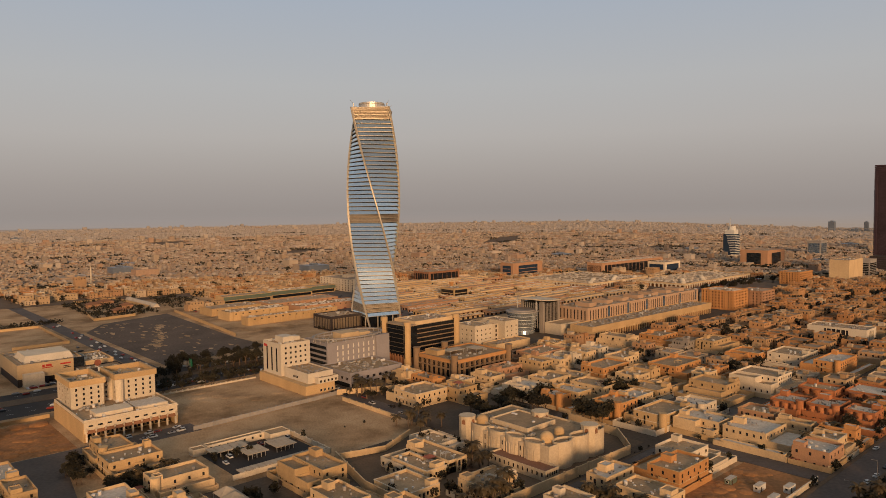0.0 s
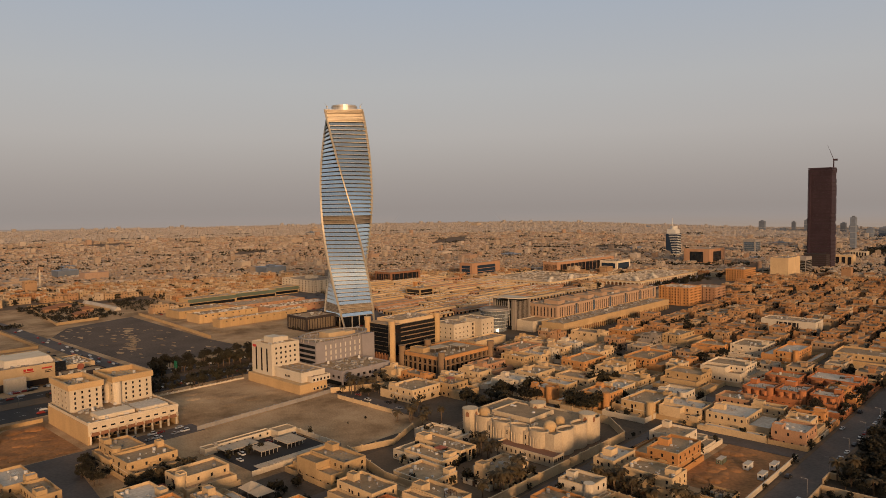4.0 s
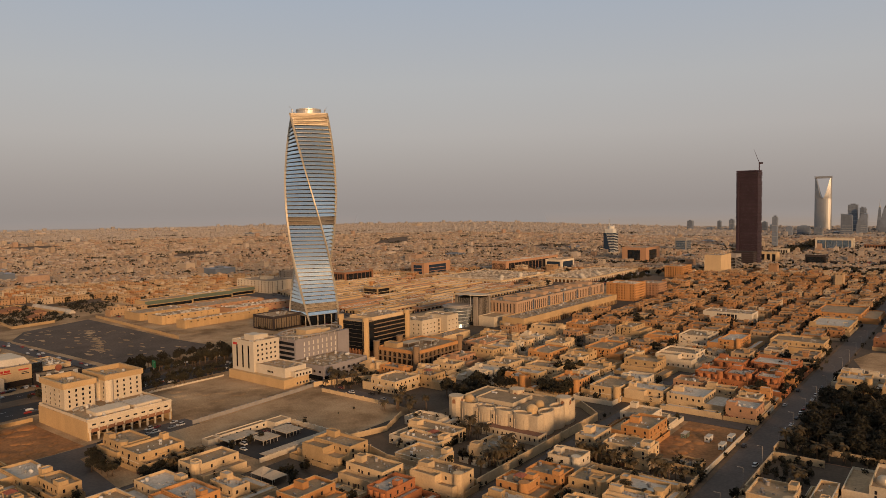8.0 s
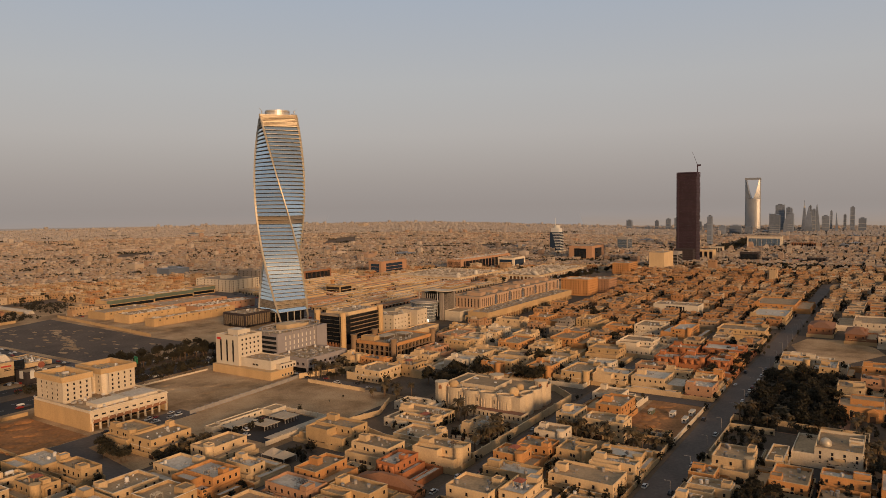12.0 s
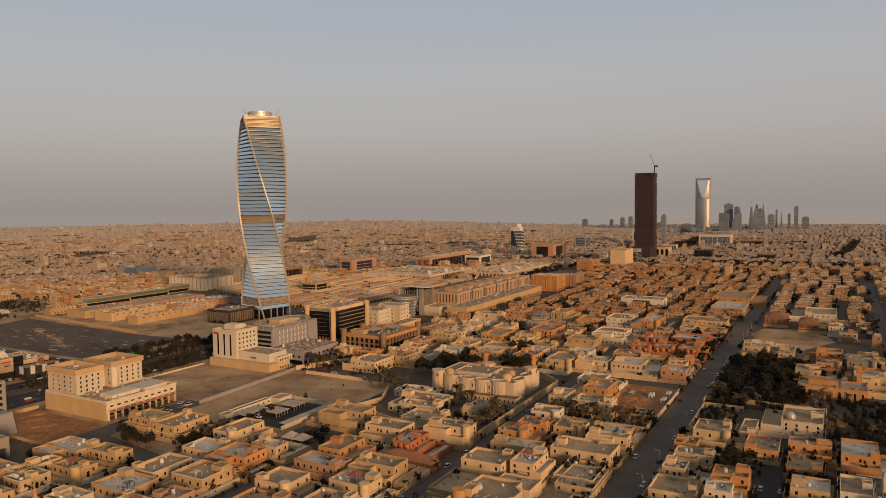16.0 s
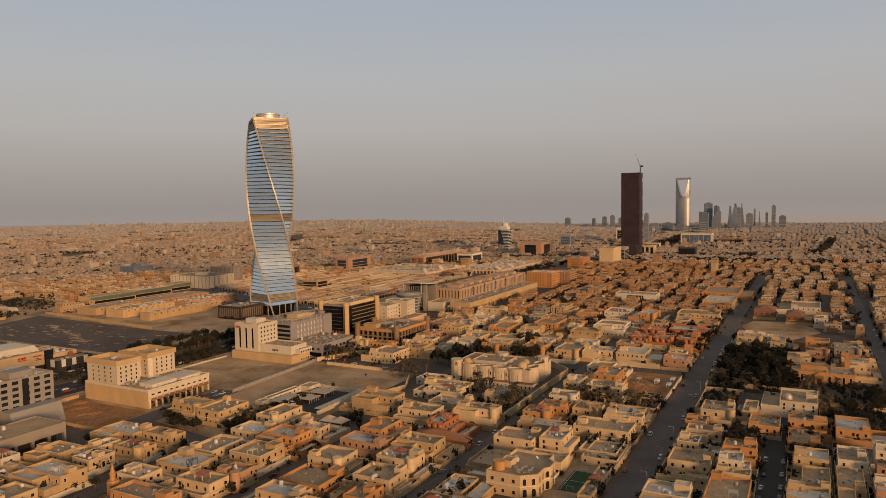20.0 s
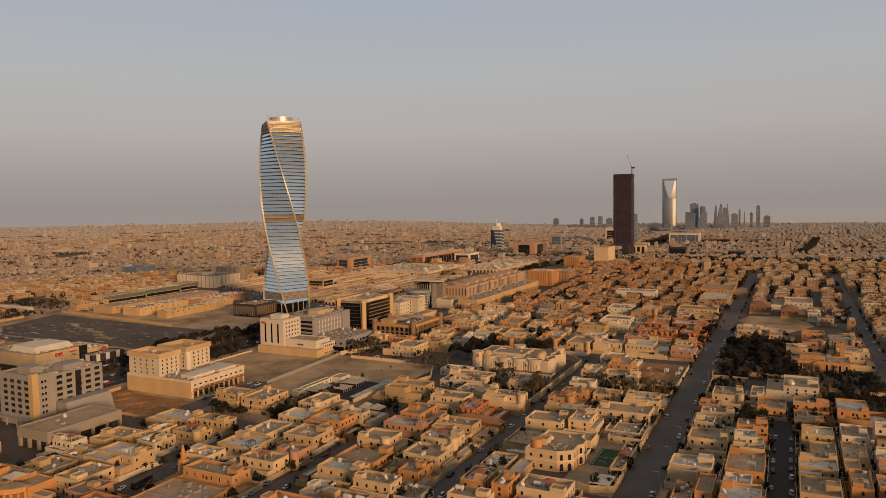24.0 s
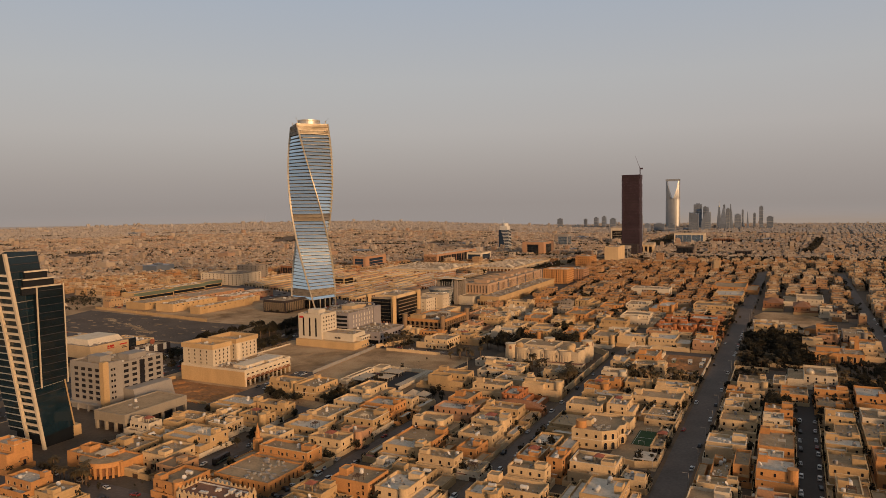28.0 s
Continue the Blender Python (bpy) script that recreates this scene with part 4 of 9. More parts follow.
def leaning_tower():
    root = thing("glass_office_tower", -40, 418, 0, "slender dark teal glass tower with white stepped frame", "office tower")
    top = (-16.0, 0.0)
    H = 108.0

    def at(x, y, z):
        return (x + top[0] * z / H, y + top[1] * z / H, z)

    def bar(s, a, b, w, d):
        """A square bar from a to b."""
        (ax, ay, az), (bx, by, bz) = a, b
        s.prism([(ax - w, ay - d), (ax + w, ay - d), (ax + w, ay + d), (ax - w, ay + d)], az, bz, [(bx - w, by - d), (bx + w, by - d), (bx + w, by + d), (bx - w, by + d)])

    zt = H
    foot = [(0, 0), (20, 4), (20, 30), (0, 30)]
    head = [at(x * 0.98, y, 0)[:2] for x, y in foot]
    head = [(x + top[0], y + top[1]) for x, y in head]
    slant = S()
    slant.v += [(x, y, 7.0) for x, y in foot] + [(head[0][0], head[0][1], zt), (head[1][0], head[1][1], zt - 1), (head[2][0], head[2][1], zt - 12), (head[3][0], head[3][1], zt - 12)]
    slant.f += [(0, 1, 5, 4), (1, 2, 6, 5), (2, 3, 7, 6), (3, 0, 4, 7), (4, 5, 6, 7), (3, 2, 1, 0)]
    slant.mi += [0] * 6
    part("glass_body", slant, TEAL_GLASS, root)
    for k in range(26):
        z = 10 + k * 3.95
        x0, y0, _ = at(0, 0, z)
        x1, y1, _ = at(19.9, 4, z)
        part("floor_line", S().prism([(x0, y0 - 0.15), (x1, y1 - 0.15), (x1, y1), (x0, y0)], z, z + 0.3), STUCCO["g"] if k % 3 == 0 else STUCCO["k"], root)
    for k in range(27):
        z = 9 + k * 3.9
        if z > zt - 10:
            break
        x0, y0, _ = at(0, 1, z)
        part("white_band", S().box(x0 - 0.7, y0 + 0.3, z, x0 - 0.02, y0 + 12.5, z + 1.25), STUCCO["w"], root, "white rendered floor band")
        part("dark_ribbon", S().box(x0 - 0.35, y0 + 12.5, z + 0.5, x0 - 0.02, y0 + 28, z + 1.0), STEEL, root)
    for (x, y) in ((-0.4, -0.2), (-0.4, 13.2)):
        s = S()
        bar(s, (x, y, -0.05), at(x, y, zt - (1 if y < 5 else 8)), 0.75, 0.75)
        part("frame_leg", s, STUCCO["w"], root, "white leaning frame")
    s = S()
    bar(s, (20.3, 4, 7), at(20, 4, zt - 20), 0.35, 0.35)
    part("edge_trim", s, STUCCO["t"], root)
    bay = part("projecting_bay", S().box(-1, -1.4, 36, 14, 5, 88), TEAL_GLASS, root)
    for z in range(38, 88, 4):
        part("bay_line", S().box(-1.1, -1.5, z, 14.1, -1.38, z + 0.25), STUCCO["k"], bay)
    part("bay_trim", S().box(-1.4, -1.8, 34, -0.8, -1.2, 89), STUCCO["w"], bay)
    part("bay_trim", S().box(13.8, -1.8, 34, 14.3, -1.2, 89), STUCCO["w"], bay)
    for j in range(3):
        z = 88 + j * 4.2
        x, x2 = -9 + j * 1.2, 13 - j * 3.4
        part("terrace_rail", S().box(x, -1.2 + j * 0.3, z, x2, -0.7 + j * 0.3, z + 0.8), STUCCO["w"], root)
        part("terrace_glass", S().box(x + 0.3, -0.9 + j * 0.3, z - 3.4, x2 - 0.3, 2, z), BLACK_GLASS, root)
    part("base_hall", S().box(3, 3, -0.05, 19, 29, 7.2), BLACK_GLASS, root)
    part("base_block", S().box(17, 6, -0.05, 26, 20, 6), STUCCO["t"], root)


leaning_tower()


def corner_restaurant():
    root = thing("corner_restaurant", 141, 557, 0, "small black two-storey restaurant with white panels and round roof sign", "restaurant")
    part("wall_mass", S().tray(0, 0, -0.05, 30, 15, 9.5, 0.8, 0.4), STUCCO["k"], root)
    deck(root, 0, 0, 30, 15, 8.7)
    for x in (3, 12, 22):
        part("white_panel", S().box(x, -0.25, 4.2, x + 3.4, 0, 9.9), WHITE_PAINT, root, "white wall panel")
        part("shop_window", S().box(x + 4, -0.2, 0.6, x + 7.6, 0, 3.4), DARK_GLASS, root)
    part("white_panel", S().box(-0.25, 4, 4.2, 0, 9, 9.9), WHITE_PAINT, root, "white wall panel")
    post = part("sign_post", S().cyl(13, 3, 8.6, 10.6, 0.3, n=8), STEEL, root)
    s, n = S(), 20
    ring = [(13 + 2.4 * math.cos(2 * math.pi * k / n), 12.6 + 2.4 * math.sin(2 * math.pi * k / n)) for k in range(n)]
    s.face([(x, 2.7, z) for x, z in ring])
    s.face([(x, 3.3, z) for x, z in reversed(ring)])
    for (ax, az), (bx, bz) in zip(ring, ring[1:] + ring[:1]):
        s.face([(ax, 2.7, az), (ax, 3.3, az), (bx, 3.3, bz), (bx, 2.7, bz)])
    part("round_sign", s, TILE_RED, post, "round red-brown roof sign")
    rooftop_kit(root, 4, 5, 26, 12, 8.7, 5, 83, 0)


corner_restaurant()


def cinema_mall():
    root = thing("cinema_mall", 104, 574, 0, "beige box-shaped cinema mall with red sign panels and dark glass strips", "shopping centre")
    C = STUCCO["c"]
    block(root, 0, 0, 44, 62, 5.5, 16, C, 1.0)
    part("ground_mass", S().box(0, 0, -0.05, 20, 62, 5.6).box(20, 6, -0.05, 44, 62, 5.6), STUCCO["k"], root)
    part("glass_strip", S().box(37, -0.3, -0.05, 44.3, 0.5, 16.4), BLACK_GLASS, root)
    part("drum_roof", S().prism([(6, 10), (40, 10), (40, 44), (6, 44)], 15, 19.5, [(8, 14), (38, 14), (38, 40), (8, 40)]), STUCCO["w"], root, "pale raised auditorium roof")
    block(root, 44, 2, 66, 40, -0.05, 12, C, 0.9, "side_mass")
    part("entrance_box", S().box(3, -6, -0.05, 16, 0, 9.5), STUCCO["w"], root)
    for k, w in enumerate((1.6, 2.2, 1.6)):
        part("sign_panel", S().box(16 + k * 2.3, -0.35, 12.6, 16 + k * 2.3 + w, -0.02, 14.2), RED_PANEL, root, "red sign shape")
    part("sign_panel", S().box(28, -0.35, 12.7, 35, -0.02, 13.7), RED_PANEL, root, "red sign shape")
    part("sign_panel", S().box(16, -0.35, 11.5, 23, -0.02, 12.1), RED_PANEL, root, "red sign shape")
    part("dark_sign", S().box(30, -0.3, 9.8, 35, -0.02, 10.4).box(30, -0.3, 11, 34, -0.02, 11.4), STUCCO["k"], root)
    rooftop_kit(root, 46, 4, 64, 38, 11.1, 14, 81, 2)
    rooftop_kit(root, 3, 46, 42, 60, 15.1, 10, 82, 2)


cinema_mall()

# ---------------------------------------------------------------- villas
def arch_opening(w, h):
    """A dark arched recess with a raised surround; it faces -y."""
    def build():
        s, n = S(), 10
        out_r, in_r = w / 2 + 0.25, w / 2
        arc = [(-math.cos(math.pi * k / n), math.sin(math.pi * k / n)) for k in range(n + 1)]
        rim = [[(-q, 0)] + [(x * q, h - w / 2 + z * q) for x, z in arc] + [(q, 0)] for q in (out_r, in_r)]
        for (a, b), (c, d) in zip(zip(*rim), list(zip(*rim))[1:]):
            s.face([(a[0], -0.2, a[1]), (c[0], -0.2, c[1]), (d[0], -0.2, d[1]), (b[0], -0.2, b[1])])
            s.face([(a[0], 0.02, a[1]), (c[0], 0.02, c[1]), (c[0], -0.2, c[1]), (a[0], -0.2, a[1])])
            s.face([(b[0], -0.2, b[1]), (d[0], -0.2, d[1]), (d[0], -0.03, d[1]), (b[0], -0.03, b[1])])
        s.face([(x, -0.03, z) for x, z in rim[1]], 1)
        return s.mesh("arched_opening", STUCCO["c"], DARK_GLASS)
    return shared(("archopening", w, h), build)


COLOUR = {"c": "cream", "t": "tan", "o": "orange-tan", "w": "off-white", "p": "pinkish tan", "g": "grey", "r": "terracotta", "b": "brown", "k": "charcoal"}
taken = []          # plots in use: x0, y0, x1, y1
GARDENS = [(171, 57, 207, 74), (184.5, 24.5, 191.5, 44), (239.5, -8, 251.5, 29.5), (252, -8, 286, 29.5), (286, -8, 340.5, 39.5), (241, 74, 293, 96.5), (229.5, 117.5, 240, 179)]          # planted yards with no house on them
taken.extend(GARDENS)


villa_list = []


def villa(x0, y0, x1, y1, h, col, wall=True, plot=1.2):
    """Notes a villa; its walled plot is drawn out to its neighbours before it is built."""
    villa_list.append((x0, y0, x1, y1, h, col, wall))
    taken.append((x0 - plot, y0 - plot, x1 + plot, y1 + plot))


def raise_villa(x0, y0, x1, y1, h, col, wall, px0, py0, px1, py1):
    """A flat-roofed villa: stepped masses with parapets, windows, door, stair room, tanks, dishes, air conditioners, and a walled plot with annexes."""
    r = random.Random(int(x0 * 31 + y0 * 17 + 5000))
    if wall:                               # the house takes up most of its plot
        g = 0.4 if y1 < 97 and x0 > 40 else 1.0          # the blocks south of the main road stand looser
        x0, y0, x1, y1 = x0 - max(0.0, min(2.6 * g, x0 - px0 - 1.3)), y0 - max(0.0, min(2.6 * g, y0 - py0 - 1.2)), x1 + max(0.0, min(3.4 * g, px1 - x1 - 1.3)), y1 + max(0.0, min(2.8 * g, py1 - y1 - 1.2))
        h *= 1.14
    w, d = x1 - x0, y1 - y0
    M = STUCCO[col]
    trim = STUCCO[r.choice({"c": "wct", "t": "ctw", "o": "oct", "w": "wwc", "p": "pct", "g": "gwg", "r": "rro", "b": "bbt", "k": "kkg"}[col])]
    storeys = "single-storey" if h < 5.5 else "two-storey" if h < 9.5 else "three-storey"
    style = r.choice((0, 1, 1, 2, 2, 3)) if h >= 6 and min(w, d) > 8 else 0
    extra = {0: "with a flat parapet roof", 1: "with a lower front terrace", 2: "with a lower side wing", 3: "with a notched corner terrace"}[style]
    root = thing("villa", x0, y0, 0, f"{COLOUR[col]} rendered {storeys} villa {extra}", "house", "flat-roofed villas")
    roof = ROOF_PALE if r.random() < 0.38 else ROOF
    low = h - 3.4
    main = (0, 0, w, d)
    if style == 1:
        t = max(2.6, w * r.uniform(0.18, 0.32))
        main = (t, 0, w, d)
        block(root, 0, 0, t - 0.02, d, -0.05, low, M, 1.15, "terrace_mass", roof)
    elif style == 2:
        t = d * r.uniform(0.22, 0.36)
        if r.random() < 0.5:
            main = (0, 0, w, d - t)
            block(root, 0, d - t + 0.02, w, d, -0.05, low, M, 1.15, "wing_mass", roof)
        else:
            main = (0, t, w, d)
            block(root, 0, 0, w, t - 0.02, -0.05, low, M, 1.15, "wing_mass", roof)
    elif style == 3:
        t, u = w * r.uniform(0.25, 0.4), d * r.uniform(0.3, 0.45)
        main = (t, 0, w, d)
        block(root, 0, u, t - 0.02, d, -0.05, h - 0.4, M, 1.25, "bay_mass", roof)
        block(root, 0, 0, t - 0.02, u - 0.02, -0.05, low, M, 1.15, "terrace_mass", roof)
    a, b, c, e = main
    main_ob = block(root, a, b, c, e, -0.05, h, M, 1.3, "main_mass", roof)
    if r.random() < 0.5:
        part("parapet_coping", S().loop([(a - 0.12, b - 0.12), (c + 0.12, b - 0.12), (c + 0.12, e + 0.12), (a - 0.12, e + 0.12)], [(a + 0.35, b + 0.35), (c - 0.35, b + 0.35), (c - 0.35, e - 0.35), (a + 0.35, e - 0.35)], h + 0.004, h + 0.2, -0.15), trim, main_ob)
    if r.random() < 0.35 and h > 6:
        part("floor_band", S().loop([(a - 0.1, b - 0.1), (c + 0.1, b - 0.1), (c + 0.1, e + 0.1), (a - 0.1, e + 0.1)], [(a + 0.1, b + 0.1), (c - 0.1, b + 0.1), (c - 0.1, e - 0.1), (a + 0.1, e - 0.1)], h * 0.47, h * 0.47 + 0.35, 0), trim, main_ob)
    rz = h - 1.3
    mw, md = c - a, e - b
    # roof room, tanks, dishes
    if mw > 7 and md > 7 and h > 5:
        sw, sd = r.uniform(3.2, min(6, mw * 0.5)), r.uniform(3.2, min(6.5, md * 0.5))
        sx, sy = r.choice((a + 0.4, c - sw - 0.4, a + mw / 2 - sw / 2)), r.choice((b + 0.4, e - sd - 0.4))
        part("roof_room", S().tray(sx, sy, rz, sx + sw, sy + sd, h + 1.9, 0.4, 0.25).box(sx + 0.25, sy + 0.25, h + 1.2, sx + sw - 0.25, sy + sd - 0.25, h + 1.5, 1), (M, roof), root)
    far = x0 > 70
    for k in range(0 if far else r.choice((0, 1, 1, 2))):
        put("water_tank", r.choice((tank_mesh(), long_tank_mesh())), root, (r.uniform(a + 1.5, c - 1.5), r.uniform(b + 1.5, e - 1.5), rz), r.choice((0, math.pi / 2)))
    for k in range(0 if x0 > 90 else r.choice((0, 0, 1, 1))):
        put("satellite_dish", dish_mesh(), root, (r.uniform(a + 1, c - 1), r.uniform(b + 1, e - 1), rz), r.uniform(-0.4, 0.4), scale=(r.uniform(0.9, 1.4),) * 3)
    for k in range(0 if far else r.choice((0, 1, 1, 2))):
        put("air_conditioner", hvac_mesh(), root, (r.uniform(a + 1.3, c - 1.3), r.uniform(b + 1.3, e - 1.3), rz), r.choice((0, math.pi / 2)), scale=(0.6, 0.6, 0.7))
    # windows
    ww, wh = r.choice(((1.1, 1.5), (1.3, 1.4), (0.9, 1.7), (1.6, 1.3), (0.8, 1.9)))
    win = window_mesh(ww, wh, trim)
    small = window_mesh(0.7, 0.8, trim, bars=0)
    levels = [1.3] if h < 5.5 else [1.3, h - 3.2] if h < 9.5 else [1.3, 4.7, h - 3.0]
    near, glazing = x0 < 12, S()
    for z in levels:
        top = z > 3
        fx = a if (top or style in (0, 2)) else 0.0
        for face, span, xs in (("-x", md, (fx, b, c, e)), ("-y", mw, (a, b, c, e)), ("+y", mw, (a, b, c, e))):
            if face == "+y" and y1 > 110 or span < 3.5:
                continue
            if style == 2 and not top and face != "-x":
                continue
            n = max(1, int(span / r.uniform(3.6, 5.6)))
            mesh = win if r.random() < 0.8 else small
            if near:
                windows(main_ob, mesh, face, *xs, n, (z,), min(2.4, span * 0.25))
            else:
                for u, v in row(face, *xs, n, min(2.4, span * 0.25)):
                    p = 0.06 if face == "+y" else -0.06
                    glazing.box(u - (0.5 if face != "-x" else 0.06), v - (0.5 if face == "-x" else 0.06), z, u + (0.5 if face != "-x" else 0.02), v + (0.5 if face == "-x" else 0.06), z + 1.5)
    if glazing.v:
        part("window_set", glazing, DARK_GLASS, root)["kind"] = "stuff"
    if x0 < 260:
        put("door", shared("frontdoor", lambda: S().box(-0.7, -0.1, 0, 0.7, 0.05, 2.5).box(-0.85, -0.14, 0, -0.7, 0.05, 2.7).box(0.7, -0.14, 0, 0.85, 0.05, 2.7).box(-0.85, -0.14, 2.5, 0.85, 0.05, 2.7).mesh("door", TIMBER)),
            root, (0 if style in (1, 3) else a, (b + e) / 2 + 1.2, 0), FACE["-x"])
        if r.random() < 0.5:
            put("arched_opening", arch_opening(1.5, 3.0), root, (0 if style in (1, 3) else a, (b + e) / 2 - 1.6, 0.2), FACE["-x"])
        if r.random() < 0.5 and style == 0:
            put("arched_opening", arch_opening(1.2, 2.3), root, (a + mw * 0.5, b, h - 4.0))
    if r.random() < 0.3 and h > 6:
        put("entrance_bay", shared(("bay", M.name), lambda: S().box(-1.6, -0.8, -0.05, 1.6, 0.1, 6.2).box(-0.7, -0.9, 2.9, 0.7, -0.78, 5.6, 1).box(-1.8, -1.0, 6.2, 1.8, 0.1, 6.5).mesh("entrance_bay", M, DARK_GLASS)), root, (a + mw * 0.5, b, 0), 0)
    if col == "r":                         # the terracotta row has rounded bays along its fronts
        for u in (0.2, 0.5, 0.8):
            part("round_bay", S().cyl(a + 0.2, b + md * u, -0.05, h - 1.2, md * 0.13, n=16).cyl(a + 0.2, b + md * u, h - 1.2, h - 0.9, md * 0.14, n=16), M, root)
            put("window", window_mesh(0.8, 1.4, trim, key="bay"), root, (a + 0.2 - md * 0.128, b + md * u, h - 4.2), FACE["-x"])
    if col == "b":                         # brown mansions with hipped tile roofs
        part("hip_roof", S().prism([(a - 0.8, b - 0.8), (c + 0.8, b - 0.8), (c + 0.8, e + 0.8), (a - 0.8, e + 0.8)], h + 0.05, h + 3.4, [(a + mw * 0.32, b + md * 0.35), (a + mw * 0.68, b + md * 0.35), (a + mw * 0.68, b + md * 0.65), (a + mw * 0.32, b + md * 0.65)]), STUCCO["b"], root, "brown tiled hip roof")
    if h > 6 and r.random() < 0.2:
        part("round_tower", S().cyl(a + 0.6, b + 0.6, -0.05, h + 1.2, 2.2, n=14).cyl(a + 0.6, b + 0.6, h + 1.2, h + 1.5, 2.4, n=14), M, root, "round corner stair tower")
    if h > 6 and r.random() < 0.3:
        v = b + md * r.uniform(0.3, 0.7)
        part("balcony", S().box(a - 1.3, v - 2.2, h * 0.5, a, v + 2.2, h * 0.5 + 0.25).box(a - 1.3, v - 2.2, h * 0.5 + 0.25, a - 1.1, v + 2.2, h * 0.5 + 1.2), trim, root)
    if h > 6 and r.random() < 0.3:
        v = b + md * r.uniform(0.25, 0.75)
        part("slot_window", S().box(a - 0.08, v - 0.55, 1.0, a + 0.02, v + 0.55, h - 2.0), DARK_GLASS, root)
    if r.random() < 0.14 and x0 < 320:
        u, v, q = a + mw * 0.5, b + md * r.uniform(0.3, 0.6), r.uniform(2.2, 3.2)
        part("tile_canopy", S().prism([(u - q, v - q), (u + q, v - q), (u + q, v + q), (u - q, v + q)], h + 1.5, h + 2.7, [(u - 0.2, v - 0.2), (u + 0.2, v - 0.2), (u + 0.2, v + 0.2), (u - 0.2, v + 0.2)]), TILE_RED, root, "red tiled roof canopy")
        for du in (-1, 1):
            for dv in (-1, 1):
                part("canopy_post", S().box(u + du * (q - 0.4) - 0.15, v + dv * (q - 0.4) - 0.15, rz, u + du * (q - 0.4) + 0.15, v + dv * (q - 0.4) + 0.15, h + 1.55), M, root)
    if r.random() < 0.3 and mw > 8:
        g = S()
        u0, v0 = a + mw * r.uniform(0.1, 0.4), b + md * r.uniform(0.1, 0.4)
        for j in range(7):
            g.box(u0 + j * 0.6, v0, rz + 2.3, u0 + j * 0.6 + 0.12, v0 + 3.6, rz + 2.45)
        for du in (0, 3.6):
            for dv in (0, 3.4):
                g.box(u0 + du, v0 + dv, rz, u0 + du + 0.15, v0 + dv + 0.15, rz + 2.35)
        part("roof_pergola", g, r.choice((TIMBER, STEEL, trim)), root)["kind"] = "stuff"
    kit = S()
    for k in range(r.choice((5, 7, 9, 12))):
        u, v, q = r.uniform(a + 0.8, c - 1.6), r.uniform(b + 0.8, e - 1.6), r.uniform(0.3, 0.9)
        kit.box(u, v, rz - 0.02, u + q, v + r.uniform(0.3, 1.2), rz + r.uniform(0.25, 0.9))
    for k in range(r.choice((1, 2, 3)) if far else 0):
        kit.cyl(r.uniform(a + 1.2, c - 1.2), r.uniform(b + 1.2, e - 1.2), rz - 0.02, rz + 1.7, 0.8, n=10)
    for k in range(2):
        u, v = r.uniform(a + 0.8, c - 0.8), r.uniform(b + 1, e - 3)
        kit.box(u, v, rz - 0.02, u + 0.12, v + r.uniform(1, 2.4), rz + 0.2)
    part("roof_equipment", kit, CONCRETE if r.random() < 0.6 else TANK, root)["kind"] = "stuff"
    if wall:
        lx0, ly0, lx1, ly1, hh, t = px0 - x0, py0 - y0, px1 - x0, py1 - y0, r.uniform(2.4, 3.2), 0.25
        wall_ob = part("garden_wall", S().loop([(lx0, ly0), (lx1, ly0), (lx1, ly1), (lx0, ly1)], [(lx0 + t, ly0 + t), (lx1 - t, ly0 + t), (lx1 - t, ly1 - t), (lx0 + t, ly1 - t)], -0.05, hh, hh - 0.2), trim if r.random() < 0.5 else M, root)
        part("courtyard", S().box(lx0 + t, ly0 + t, -0.05, lx1 - t, ly1 - t, 0.1), PAVING if r.random() < 0.35 else ROOF_PALE if r.random() < 0.4 else ROOF, root)
        if x0 < 260:
            put("gate", shared("gate", lambda: S().box(-1.7, -0.12, 0, 1.7, 0.06, 2.1).box(-0.04, -0.16, 0, 0.04, -0.1, 2.1).mesh("gate", TIMBER)), wall_ob, (lx0, ly0 + (ly1 - ly0) * r.uniform(0.25, 0.75), 0), FACE["-x"])
        # low annexes along the wall where the yard is deep enough
        gaps = [("w", -lx0 - 0.9), ("e", lx1 - w - 0.9), ("s", -ly0 - 0.9), ("n", ly1 - d - 0.9)]
        for side, room in gaps:
            if room < 2.2 or r.random() < 0.05:
                continue
            t2, ah = min(room, r.uniform(3.4, 7.0)), r.choice((3.2, 3.6, 4.0))
            if side in "we":
                v0 = ly0 + (ly1 - ly0) * r.uniform(0.02, 0.3)
                v1 = min(ly1 - 0.3, v0 + (ly1 - ly0) * r.uniform(0.5, 0.9))
                q = (lx0 + 0.3, v0 + 0.3, lx0 + 0.3 + t2 - 0.5, v1) if side == "w" else (lx1 - t2 + 0.2, v0 + 0.3, lx1 - 0.3, v1)
            else:
                v0 = lx0 + (lx1 - lx0) * r.uniform(0.02, 0.3)
                v1 = min(lx1 - 0.3, v0 + (lx1 - lx0) * r.uniform(0.5, 0.9))
                q = (v0 + 0.3, ly0 + 0.3, v1, ly0 + 0.3 + t2 - 0.5) if side == "s" else (v0 + 0.3, ly1 - t2 + 0.2, v1, ly1 - 0.3)
            if q[2] - q[0] > 1.8 and q[3] - q[1] > 1.8:
                part("annex", S().tray(*q[:2], -0.05, *q[2:], ah, 0.5, 0.25).box(q[0] + 0.25, q[1] + 0.25, ah - 0.9, q[2] - 0.25, q[3] - 0.25, ah - 0.5, 1), (M, roof), root, "low flat-roofed annex")
